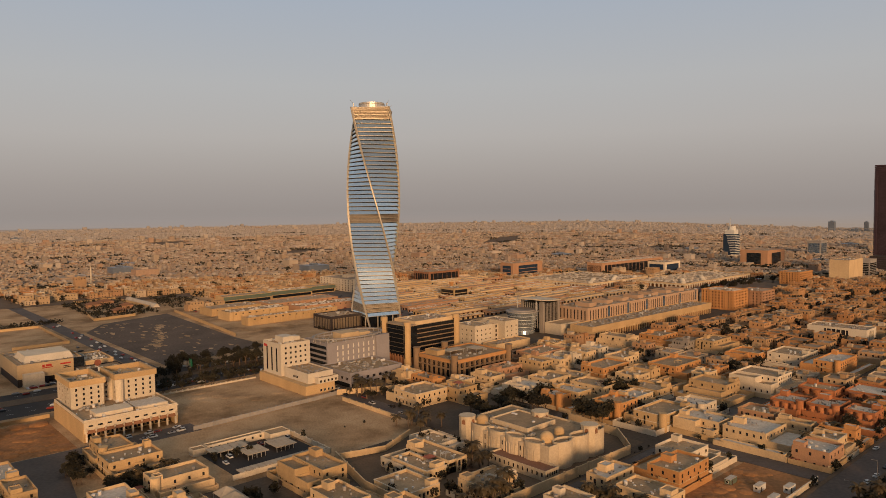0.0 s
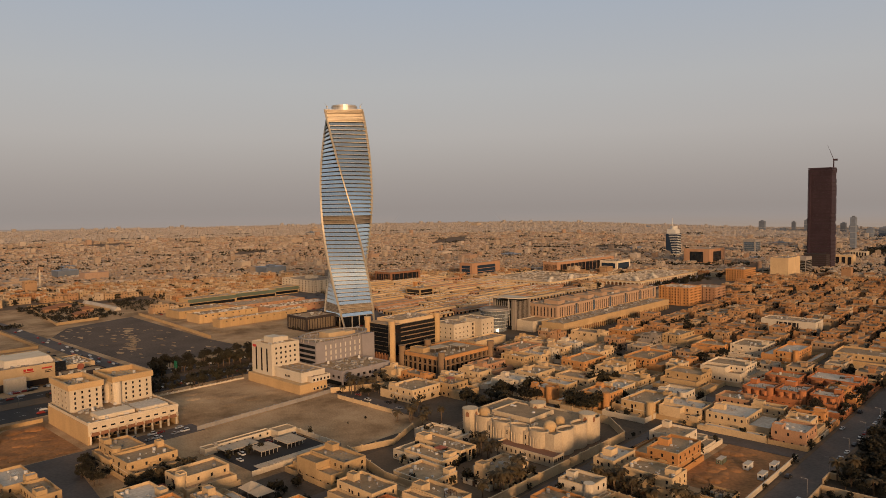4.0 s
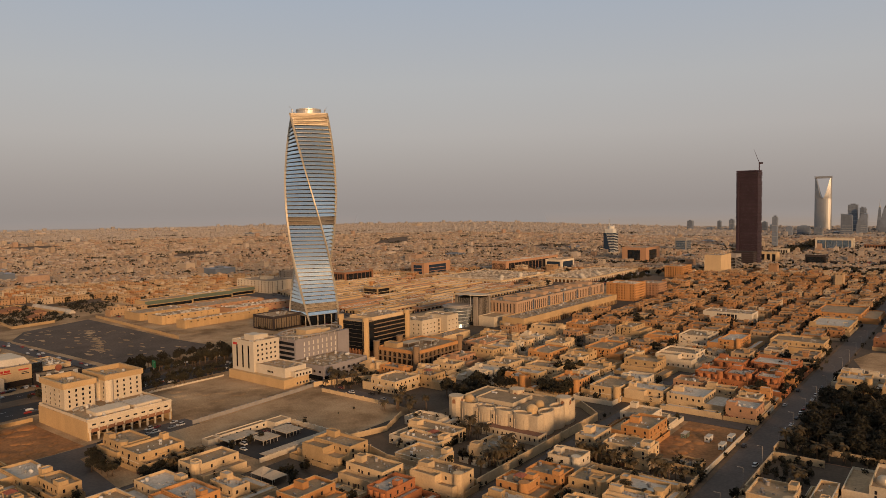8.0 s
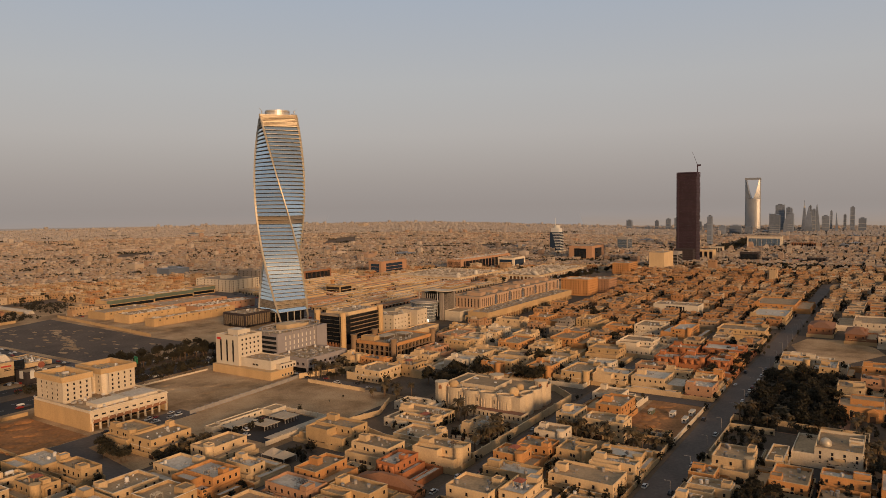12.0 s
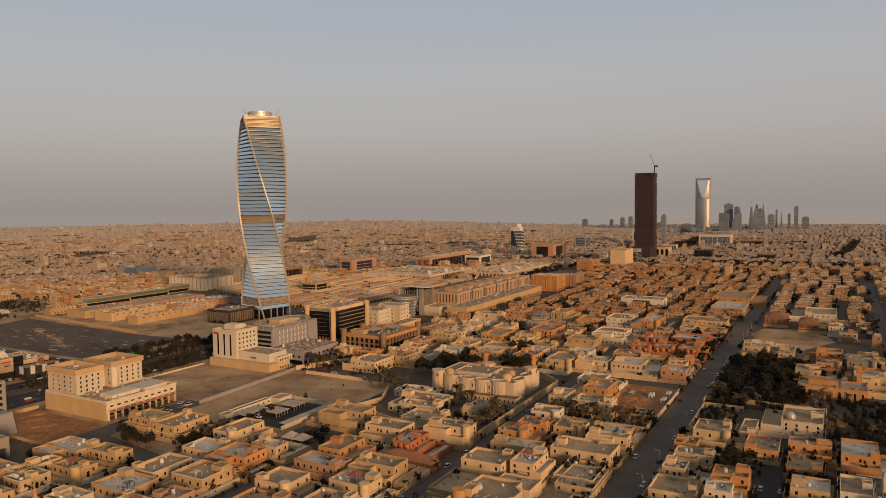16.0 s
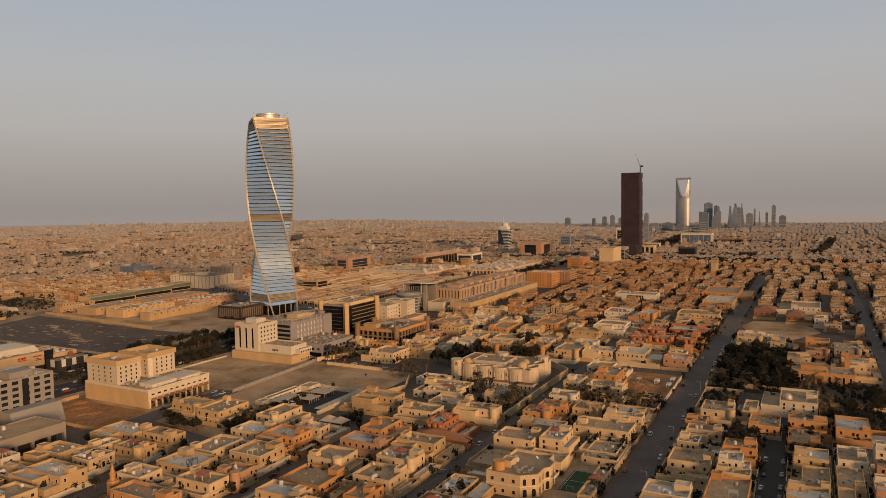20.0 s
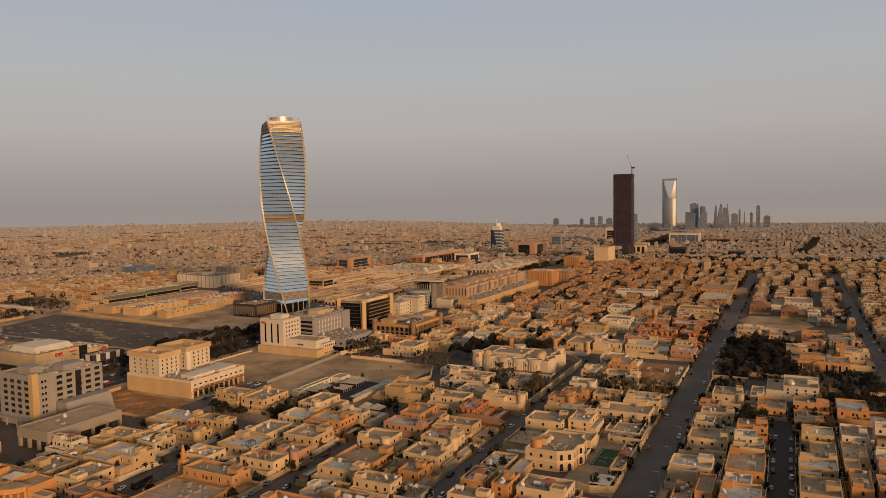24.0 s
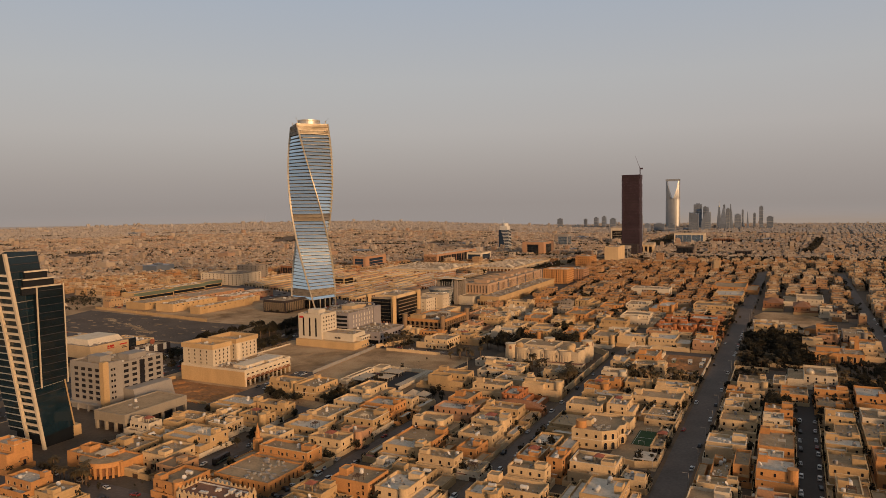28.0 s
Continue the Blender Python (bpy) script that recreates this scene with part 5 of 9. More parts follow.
        if r.random() < 0.3:
            part("car_shade", S().box(lx0 + 0.3, ly1 - 5.5, 2.7, lx0 + 3.6, ly1 - 0.4, 2.85).box(lx0 + 3.3, ly1 - 5.4, 0, lx0 + 3.45, ly1 - 5.25, 2.75), r.choice((CANVAS, ROOF_PALE, TILE_RED)), root, "flat car shade")
    return root


villa(96.0, 364.0, 111.0, 382.0, 8.0, "t")
villa(98.0, 336.0, 121.0, 355.5, 8.0, "t")
villa(107.0, 299.0, 126.0, 319.0, 7.5, "c")
villa(74.5, 273.1, 93.5, 288.3, 8.0, "o")
villa(76.7, 297.4, 91.8, 312.2, 7.0, "c")
villa(49.7, 293.0, 69.7, 308.8, 7.0, "c")
villa(44.7, 267.0, 65.0, 286.3, 8.0, "t")
villa(24.3, 288.7, 43.8, 308.2, 7.0, "t")
villa(30.8, 263.3, 43.5, 278.9, 7.0, "p")
villa(16.5, 265.8, 29.5, 286.1, 7.0, "c")
villa(42.9, 355.9, 63.6, 378.3, 7.0, "t")
villa(52.7, 333.1, 65.7, 354.7, 7.0, "t")
villa(28.8, 333.2, 41.9, 349.6, 7.0, "t")
villa(16.1, 340.2, 27.6, 353.1, 7.0, "c")
villa(-8.4, 270.9, 4.6, 295.4, 8.0, "o")
villa(-27.4, 220.5, -14.3, 236.2, 9.0, "o")
villa(-23.8, 198.8, -10.8, 217.1, 8.0, "c")
villa(16.5, 223.6, 29.5, 239.9, 8.0, "t")
villa(3.0, 228.1, 15.3, 236.7, 5.0, "w")
villa(44.3, 227.7, 61.9, 244.8, 5.0, "o")
villa(65.1, 228.3, 78.1, 247.0, 7.0, "c")
villa(12.6, 199.9, 25.6, 216.7, 8.0, "c")
villa(0.6, 208.6, 10.0, 223.0, 5.0, "t")
villa(153.6, 260.4, 174.2, 283.7, 9.0, "t")
villa(146.1, 229.3, 159.5, 247.8, 8.0, "c")
villa(199.5, 238.0, 227.0, 269.0, 5.0, "w", False)
villa(199.0, 205.5, 228.0, 221.5, 6.0, "w", False)
villa(178.5, 223.0, 197.0, 246.0, 5.6, "c", False)
villa(232.0, 257.0, 247.5, 281.0, 4.2, "w", False)
villa(138.6, 211.2, 153.4, 221.8, 7.0, "r")
villa(123.1, 192.7, 129.1, 223.0, 4.0, "b")
villa(106.7, 229.2, 123.4, 244.2, 9.0, "o")
villa(89.2, 225.5, 102.2, 245.8, 8.0, "p")
villa(97.3, 202.6, 110.3, 220.5, 8.0, "t")
villa(78.3, 203.1, 91.3, 217.2, 7.0, "c")
villa(55.1, 199.7, 68.1, 220.0, 7.0, "c")
villa(39.9, 201.1, 52.9, 209.5, 6.0, "o")
villa(15.9, 187.6, 29.8, 198.7, 4.0, "w")
villa(13.2, 155.6, 21.5, 173.1, 9.0, "c")
villa(0.4, 154.9, 12.0, 176.8, 6.0, "c")
villa(36.7, 161.5, 49.7, 173.8, 7.0, "o")
villa(35.5, 154.1, 48.5, 160.3, 9.0, "o")
villa(34.9, 129.4, 47.9, 149.4, 8.0, "c")
villa(5.4, 122.8, 21.4, 138.7, 8.0, "t")
villa(33.5, 115.3, 44.9, 126.7, 5.0, "c")
villa(127.1, 158.6, 140.1, 176.2, 8.0, "c")
villa(153.2, 154.9, 166.2, 174.7, 7.0, "t")
taken.append((78, 136, 113, 163))
villa(248.0, 119.5, 261.0, 131.5, 4.0, "t", False)
villa(99.3, 164.8, 124.8, 180.5, 4.0, "t")
villa(67.8, 169.8, 80.3, 178.9, 4.0, "t")
villa(189.5, 162.0, 202.5, 175.9, 7.0, "o")
villa(193.1, 144.5, 206.1, 157.9, 7.0, "t")
villa(164.7, 121.2, 182.2, 145.7, 7.0, "c")
villa(199.9, 122.7, 212.9, 138.4, 6.0, "t")
villa(138.8, 118.9, 160.9, 136.8, 4.0, "t")
villa(86.5, 116.6, 123.0, 122.6, 4.0, "c", False)
villa(214.3, 73.6, 239.0, 89.3, 8.0, "c")
villa(178.8, 76.1, 191.9, 91.7, 7.0, "c")
villa(127.1, 75.1, 150.7, 92.7, 7.0, "c")
villa(154.5, 58.4, 168.6, 71.0, 9.0, "o")
villa(95.1, 57.0, 120.1, 71.8, 8.0, "o")
villa(51.0, 56.8, 71.6, 71.8, 10.0, "o")
villa(51.1, 82.8, 73.6, 89.5, 6.0, "o")
villa(59.7, 75.1, 80.2, 81.6, 9.0, "o")
villa(215.5, 27.8, 228.4, 45.5, 8.0, "o")
villa(192.4, 30.1, 214.3, 45.0, 5.0, "o")
villa(253.3, 31.6, 284.2, 60.9, 8.6, "w")
villa(232.7, 62.1, 257.6, 72.4, 6.0, "c")
villa(208.3, 49.2, 230.4, 63.4, 6.0, "o")
villa(208.3, 8.3, 237.7, 21.9, 8.0, "o")
villa(156.3, 27.7, 173.9, 40.5, 8.0, "t")
villa(127.9, 26.9, 152.7, 41.3, 7.0, "t")
villa(102.1, 28.6, 122.6, 42.5, 8.0, "t")
villa(72.8, 28.6, 98.8, 42.2, 8.0, "t")
villa(48.0, 29.5, 67.6, 39.9, 8.0, "t")
villa(159.3, 12.6, 183.5, 23.5, 8.0, "w")
villa(120.1, 14.1, 158.1, 24.5, 7.0, "t")
villa(82.5, 16.1, 109.9, 22.8, 9.0, "o")
villa(435.4, 72.4, 460.9, 90.7, 10.0, "t")
villa(435.0, 53.8, 460.8, 69.6, 9.0, "t")
villa(444.7, 21.9, 465.9, 37.7, 9.0, "o")
villa(426.2, 2.5, 450.2, 17.9, 9.0, "g")
villa(384.6, 36.3, 410.0, 50.6, 7.0, "c")
villa(611.3, 68.6, 648.9, 88.8, 8.0, "b")
villa(589.3, 33.2, 623.3, 57.0, 8.0, "b")
villa(658.1, 25.5, 706.6, 69.2, 8.0, "w")
villa(578.2, 19.9, 596.3, 32.0, 9.0, "w")
villa(583.4, 6.7, 601.3, 18.7, 9.0, "k")
villa(414.3, 158.8, 438.7, 173.2, 8.0, "r")
villa(418.4, 141.7, 443.2, 157.3, 8.0, "r")
villa(423.3, 125.3, 440.6, 137.4, 8.0, "r")
villa(457.0, 156.7, 475.0, 173.3, 8.0, "r")
villa(464.6, 123.7, 491.5, 150.1, 8.0, "r")
villa(353.5, 137.0, 376.0, 169.8, 8.0, "c")
villa(557.9, 119.4, 597.7, 160.5, 8.0, "t")
villa(668.3, 114.7, 721.5, 148.6, 8.0, "t")
villa(756.3, 101.3, 822.1, 159.1, 8.0, "o")
villa(344.1, 201.8, 370.4, 225.6, 8.0, "t")
villa(346.5, 175.5, 368.3, 197.0, 8.0, "c")
villa(273.3, 151.9, 295.6, 172.5, 9.0, "o")
villa(245.9, 166.8, 260.5, 178.4, 9.0, "c")
villa(241.9, 140.3, 255.8, 163.0, 9.0, "c")
villa(358.8, 295.6, 378.5, 318.2, 9.0, "c")
villa(365.1, 262.0, 384.1, 282.9, 8.0, "c")
villa(361.0, 339.7, 387.7, 359.8, 7.0, "p")
villa(413.0, 290.0, 445.5, 309.6, 8.0, "o")
villa(451.4, 246.3, 481.2, 273.5, 9.0, "o")
villa(460.4, 194.0, 486.9, 216.9, 9.0, "w")
villa(423.7, 209.6, 444.5, 230.0, 8.0, "t")
villa(554.5, 274.8, 582.7, 295.6, 9.0, "t")
villa(540.6, 296.8, 567.2, 308.8, 8.0, "g")
villa(553.4, 317.4, 576.7, 345.0, 8.0, "o")
villa(522.2, 344.7, 540.9, 372.5, 8.0, "c")
villa(419.5, 358.2, 452.5, 383.8, 8.0, "p")
villa(387.0, 233.7, 408.5, 256.5, 7.0, "t")
villa(542.3, 181.6, 575.9, 203.9, 9.0, "o")
villa(553.2, 209.1, 578.9, 233.0, 8.0, "w")
villa(536.4, 236.7, 559.9, 256.9, 7.0, "o")
villa(-71.8, 399.5, -58.8, 418.3, 12.0, "o")
villa(-90.8, 357.9, -76.2, 376.4, 8.0, "o")
villa(-87.9, 337.0, -74.9, 353.5, 6.0, "t")
villa(-58.9, 292.0, -43.6, 313.7, 7.0, "o")
villa(-33.7, 331.8, -19.7, 344.8, 7.0, "c")
villa(-11.8, 333.1, 3.0, 354.8, 8.0, "t")
villa(-31.2, 362.4, -16.6, 375.7, 5.0, "t")
villa(-10.4, 364.7, -0.6, 375.9, 5.0, "t")
villa(9.1, 363.2, 26.0, 378.7, 7.0, "t")
villa(19.9, 354.3, 41.7, 362.0, 7.0, "c")

# ---------------------------------------------------------------- plants
def tree_template(seed, height, spread, leaves):
    r = random.Random(seed)
    root = thing("tree", 0, 0, 0, "broad dusty dark-leaved street tree", "tree", "street trees")
    s = S()
    th = height * 0.4
    s.cyl(0, 0, -0.1, th, height * 0.035, height * 0.024, n=8)
    limbs = []
    for k in range(6):
        a, el = 2 * math.pi * k / 6 + r.uniform(-0.4, 0.4), r.uniform(0.5, 1.1)
        L = height * r.uniform(0.28, 0.42)
        e = (math.cos(a) * math.cos(el) * L * spread, math.sin(a) * math.cos(el) * L * spread, th * 0.8 + math.sin(el) * L)
        limbs.append(e)
        q = height * 0.012
        s.prism([(-q, -q), (q, -q), (q, q), (-q, q)], th * 0.75, e[2], [(e[0] - q / 2, e[1] - q / 2), (e[0] + q / 2, e[1] - q / 2), (e[0] + q / 2, e[1] + q / 2), (e[0] - q / 2, e[1] + q / 2)])
    part("trunk", s, BARK, root)
    c = S()
    clumps = [(x * 1.15, y * 1.15, z + height * 0.04, height * r.uniform(0.13, 0.2)) for x, y, z in limbs] + [(0, 0, height * 0.78, height * 0.2), (r.uniform(-1, 1), r.uniform(-1, 1), height * 0.62, height * 0.2)]
    for k in range(leaves):
        x, y, z, q = r.choice(clumps)
        v = Vector((r.gauss(0, 1), r.gauss(0, 1), r.gauss(0, 1))).normalized() * q * r.uniform(0.55, 1.1)
        p = Vector((x, y, z)) + Vector((v.x * spread * 1.1, v.y * spread * 1.1, v.z * 0.85))
        u = Vector((r.gauss(0, 1), r.gauss(0, 1), r.gauss(0, 0.6))).normalized()
        w = u.cross(Vector((r.gauss(0, 1), r.gauss(0, 1), r.gauss(0, 1)))).normalized()
        g = height * r.uniform(0.035, 0.075)
        c.face([p + u * g, p + w * g * 0.6, p - u * g, p - w * g * 0.6])
    part("crown", c, LEAF, root)
    return root


def palm_template(seed, height, fronds=20):
    r = random.Random(seed)
    root = thing("palm_tree", 0, 0, 0, "date palm with dusty drooping fronds", "palm tree", "date palms")
    s, n = S(), 9
    for k in range(n):
        z0, z1 = height * k / n - 0.1, height * (k + 1) / n
        s.cyl(0.06 * math.sin(k), 0.06 * math.cos(k * 1.3), z0, z1, 0.30 - 0.1 * k / n, 0.34 - 0.1 * k / n, n=8)
    part("trunk", s, BARK, root)
    c = S()
    for k in range(fronds):
        a, up = 2.399 * k, r.uniform(-0.15, 1.15)
        L = r.uniform(3.2, 4.3)
        prev = Vector((0, 0, height))
        el = up
        dirv = Vector((math.cos(a), math.sin(a), 0))
        side = Vector((-math.sin(a), math.cos(a), 0))
        for j in range(6):
            nxt = prev + (dirv * math.cos(el) + Vector((0, 0, math.sin(el)))) * (L / 6)
            w0, w1 = 0.8 * math.sin(math.pi * (j + 0.35) / 6.6), 0.8 * math.sin(math.pi * (j + 1.35) / 7.0)
            for sg in (1, -1):
                c.face([prev, nxt, nxt + side * sg * w1 - Vector((0, 0, 0.22 * w1 + 0.1)), prev + side * sg * w0 * 0.9 - Vector((0, 0, 0.22 * w0))])
            prev, el = nxt, el - r.uniform(0.24, 0.36)
    part("fronds", c, PALM_LEAF, root)
    return root


TREES = [tree_template(1, 8.5, 1.0, 620), tree_template(2, 7.0, 1.25, 560), tree_template(3, 10.0, 0.85, 700)]
PALMS = [palm_template(4, 7.5), palm_template(5, 9.5, 24), palm_template(6, 5.5, 18)]
started = set()


def plant(kind, k, x, y, size=1.0, turn=0.0):
    src = kind[k % len(kind)]
    m = Matrix.Translation((x, y, 0)) @ Matrix.Rotation(turn, 4, "Z") @ Matrix.Scale(size, 4)
    if src.name not in started:
        started.add(src.name)
        src.matrix_basis = m
        return src
    return copy_plain(src, m)


def copy_plain(src, m):
    ob = copy_thing(src, m)
    ob.matrix_basis = m
    return ob


def grove(kind, x0, y0, x1, y1, n, seed, s0=0.8, s1=1.25):
    r = random.Random(seed)
    for k in range(n):
        plant(kind, r.randrange(9), r.uniform(x0, x1), r.uniform(y0, y1), r.uniform(s0, s1), r.uniform(0, 6.28))


grove(TREES, 306, 44, 438, 94, 105, 1, 0.7, 1.3)          # the dark park beside the main road
grove(PALMS, 300, 60, 330, 97, 10, 2)
grove(TREES, 284, 268, 345, 300, 26, 3, 1.0, 1.5)         # trees behind the palace
grove(TREES, 380, 255, 402, 268, 8, 4, 1.0, 1.4)
grove(TREES, 326, 228, 339, 246, 8, 41, 1.2, 1.7)           # tall dark trees beside the palace grounds
grove(TREES, 150, 524, 345, 537, 46, 51, 1.05, 1.5)       # avenue along the highway
grove(TREES, 206, 557, 300, 566, 24, 52, 0.95, 1.35)
grove(TREES, 168, 480, 250, 489, 16, 53, 0.6, 0.95)
grove(PALMS, 262, 372, 300, 392, 16, 6, 0.8, 1.1)          # palms in the walled garden by the grey office
grove(TREES, 264, 366, 300, 392, 6, 7, 0.6, 0.9)
grove(TREES, 86, 320, 120, 332, 18, 8, 0.6, 1.0)
grove(PALMS, 100, 323, 124, 333, 7, 9, 0.7, 0.9)
grove(PALMS, 228.5, 222, 232, 250, 6, 10, 0.8, 1.1)
grove(PALMS, 181, 197, 222, 204.5, 15, 11, 0.9, 1.25)        # palms before the long garden wall
grove(PALMS, 240, 290, 262, 318, 9, 12, 0.9, 1.2)
grove(PALMS, 231.5, 119, 238.5, 177, 24, 13, 0.75, 1.05)          # palm row behind the plot wall
grove(PALMS, 196, 126, 216, 142, 8, 14, 0.6, 0.8)
plant(PALMS, 1, 229.6, 236, 1.25, 0.3)
grove(TREES, 174, 59, 204, 72, 17, 15, 0.85, 1.2)          # dark trees in the yard behind the terracotta house
grove(TREES, 185.5, 26, 190.5, 43, 7, 63, 0.65, 0.85)
grove(TREES, 262, -5, 285, 22, 9, 64, 0.7, 1.0)
grove(TREES, 290, -6, 338, 12, 14, 65, 0.65, 1.0)            # trees before the orange mosque
grove(PALMS, 300, 14, 338, 38, 8, 66, 0.7, 1.0)
grove(PALMS, 246, 77, 290, 84, 9, 67, 0.55, 0.75)            # palms in the walled court
grove(TREES, 110, 95, 118, 99, 3, 16, 0.5, 0.7)
grove(PALMS, -66, 352, -58, 384, 14, 17, 0.7, 1.0)
grove(TREES, 400, 128, 500, 136, 14, 18, 0.7, 1.0)
grove(TREES, 430, 116.5, 600, 122, 10, 19, 0.8, 1.1)
grove(TREES, 300, 60, 306, 98, 6, 20, 0.5, 0.7)
grove(PALMS, 360, 126, 400, 136, 8, 21, 0.8, 1.1)
grove(TREES, 0, 316, 22, 330, 6, 22, 0.5, 0.75)
grove(TREES, 232, 4, 262, 26, 10, 23, 0.7, 1.0)
grove(PALMS, 250, 24, 286, 30, 8, 24, 0.7, 0.9)
grove(TREES, 470, 226, 540, 240, 12, 25, 0.8, 1.2)
grove(TREES, 60, 266, 110, 270, 4, 26, 0.4, 0.6)
grove(TREES, 83, 347, 93, 384, 17, 61, 0.6, 0.9)         # clipped round trees behind the hotel-side villas
grove(TREES, 20, 380, 62, 386, 9, 62, 0.5, 0.8)
grove(TREES, 600, 300, 660, 370, 14, 27, 0.9, 1.3)
grove(TREES, 790, 462, 1160, 488, 20, 28, 1.1, 1.6)        # dark belt beyond the mall

# ---------------------------------------------------------------- cars
PAINT = [material("car_paint_" + n, c, 0.35, 0.1, 0.04, 1, 0.3, 0.0) for n, c in (("white", (0.62, 0.60, 0.57)), ("silver", (0.33, 0.32, 0.31)), ("black", (0.025, 0.025, 0.027)), ("red", (0.22, 0.03, 0.025)))]
CAR_WORD = ("white", "silver", "black", "dark red")


def car_template(i, suv):
    root = thing("car", 0, 0, 0, f"{CAR_WORD[i]} {'off-road car' if suv else 'saloon car'} parked on asphalt", "car", "parked cars")
    L, W, hb, ht = (4.9, 1.95, 1.05, 1.85) if suv else (4.7, 1.82, 0.9, 1.42)
    s = S()
    s.prism([(-L / 2, -W / 2), (L / 2, -W / 2), (L / 2, W / 2), (-L / 2, W / 2)], 0.28, hb * 0.75)
    s.prism([(-L / 2, -W / 2), (L / 2, -W / 2), (L / 2, W / 2), (-L / 2, W / 2)], hb * 0.75, hb, [(-L / 2 + 0.15, -W / 2 + 0.1), (L / 2 - 0.12, -W / 2 + 0.1), (L / 2 - 0.12, W / 2 - 0.1), (-L / 2 + 0.15, W / 2 - 0.1)])
    b0, b1 = (-L / 2 + 0.2, L / 2 - 1.3) if suv else (-L / 2 + 0.75, L / 2 - 1.25)
    t0, t1 = (b0 + 0.3, b1 - 0.75) if suv else (b0 + 0.6, b1 - 0.9)
    s.box(t0, -W / 2 + 0.28, ht - 0.07, t1, W / 2 - 0.28, ht)
    part("body", s, PAINT[i], root)
    part("cabin_glass", S().prism([(b0, -W / 2 + 0.12), (b1, -W / 2 + 0.12), (b1, W / 2 - 0.12), (b0, W / 2 - 0.12)], hb, ht - 0.06, [(t0, -W / 2 + 0.28), (t1, -W / 2 + 0.28), (t1, W / 2 - 0.28), (t0, W / 2 - 0.28)]), DARK_GLASS, root)

    def wheel(g):
        q, n = S(), 12
        for y0, y1, rr, mt in ((-g - 0.11, -g + 0.11, 0.34, 0), (-g - 0.125, -g - 0.10, 0.2, 1), (g - 0.11, g + 0.11, 0.34, 0), (g + 0.10, g + 0.125, 0.2, 1), (-g, g, 0.06, 1)):
            i0 = len(q.v)
            q.v += [(rr * math.cos(2 * math.pi * k / n), y0, rr * math.sin(2 * math.pi * k / n)) for k in range(n)] + [(rr * math.cos(2 * math.pi * k / n), y1, rr * math.sin(2 * math.pi * k / n)) for k in range(n)]
            q.f += [(i0 + k, i0 + (k + 1) % n, i0 + n + (k + 1) % n, i0 + n + k) for k in range(n)] + [tuple(i0 + k for k in range(n)), tuple(i0 + n + k for k in reversed(range(n)))]
            q.mi += [mt] * (n + 2)
        return q.mesh("axle_with_wheels", RUBBER_AND_SHADOW, STEEL)
    for x in (-L * 0.31, L * 0.31):
        put("axle_with_wheels", shared(("axle", W), lambda: wheel(W / 2 - 0.1)), root, (x, 0, 0.34))
    return root


CARS = [car_template(i, suv) for i, suv in ((0, False), (0, True), (1, False), (2, True), (0, True), (3, False), (2, False))]


def park(x, y, rz, k, z=0.06):
    return plant_at(CARS[k % len(CARS)], Matrix.Translation((x, y, z)) @ Matrix.Rotation(radians(rz), 4, "Z"))


def plant_at(src, m):
    if src.name not in started:
        started.add(src.name)
        src.matrix_basis = m
        return src
    return copy_plain(src, m)


def park_line(x0, x1, y, n, seed, rz=0):
    r = random.Random(seed)
    for k in range(n):
        x = x0 + (x1 - x0) * (k + r.uniform(0.1, 0.7)) / n
        park(x, y + r.uniform(-0.3, 0.3), rz + r.choice((0, 180)) + r.uniform(-3, 3), r.randrange(7))


park_line(-60, 250, 183.5, 12, 1)
park_line(-60, 250, 190.3, 9, 2)
park_line(-70, 160, 253.1, 13, 3)
park_line(-70, 160, 260.8, 8, 4)
park_line(20, 180, 46.1, 11, 5)
park_line(20, 180, 53.9, 9, 6)
park_line(60, 300, 100.7, 6, 7)
park_line(340, 460, 100.7, 10, 8)
park_line(100, 500, 112.3, 5, 9)
park_line(300, 600, -18.6, 9, 10)
park_line(104, 156, 392, 7, 16)
park_line(104, 156, 400, 6, 17, 12)
for k in range(9):
    park(261 + (k % 2) * 4.5, 330 + k * 15, 90, k + 2)
for k in range(12):
    park(-62 - (k % 2) * 9, 284 + k * 9.5, 100 if k % 3 else 78, k + 1)

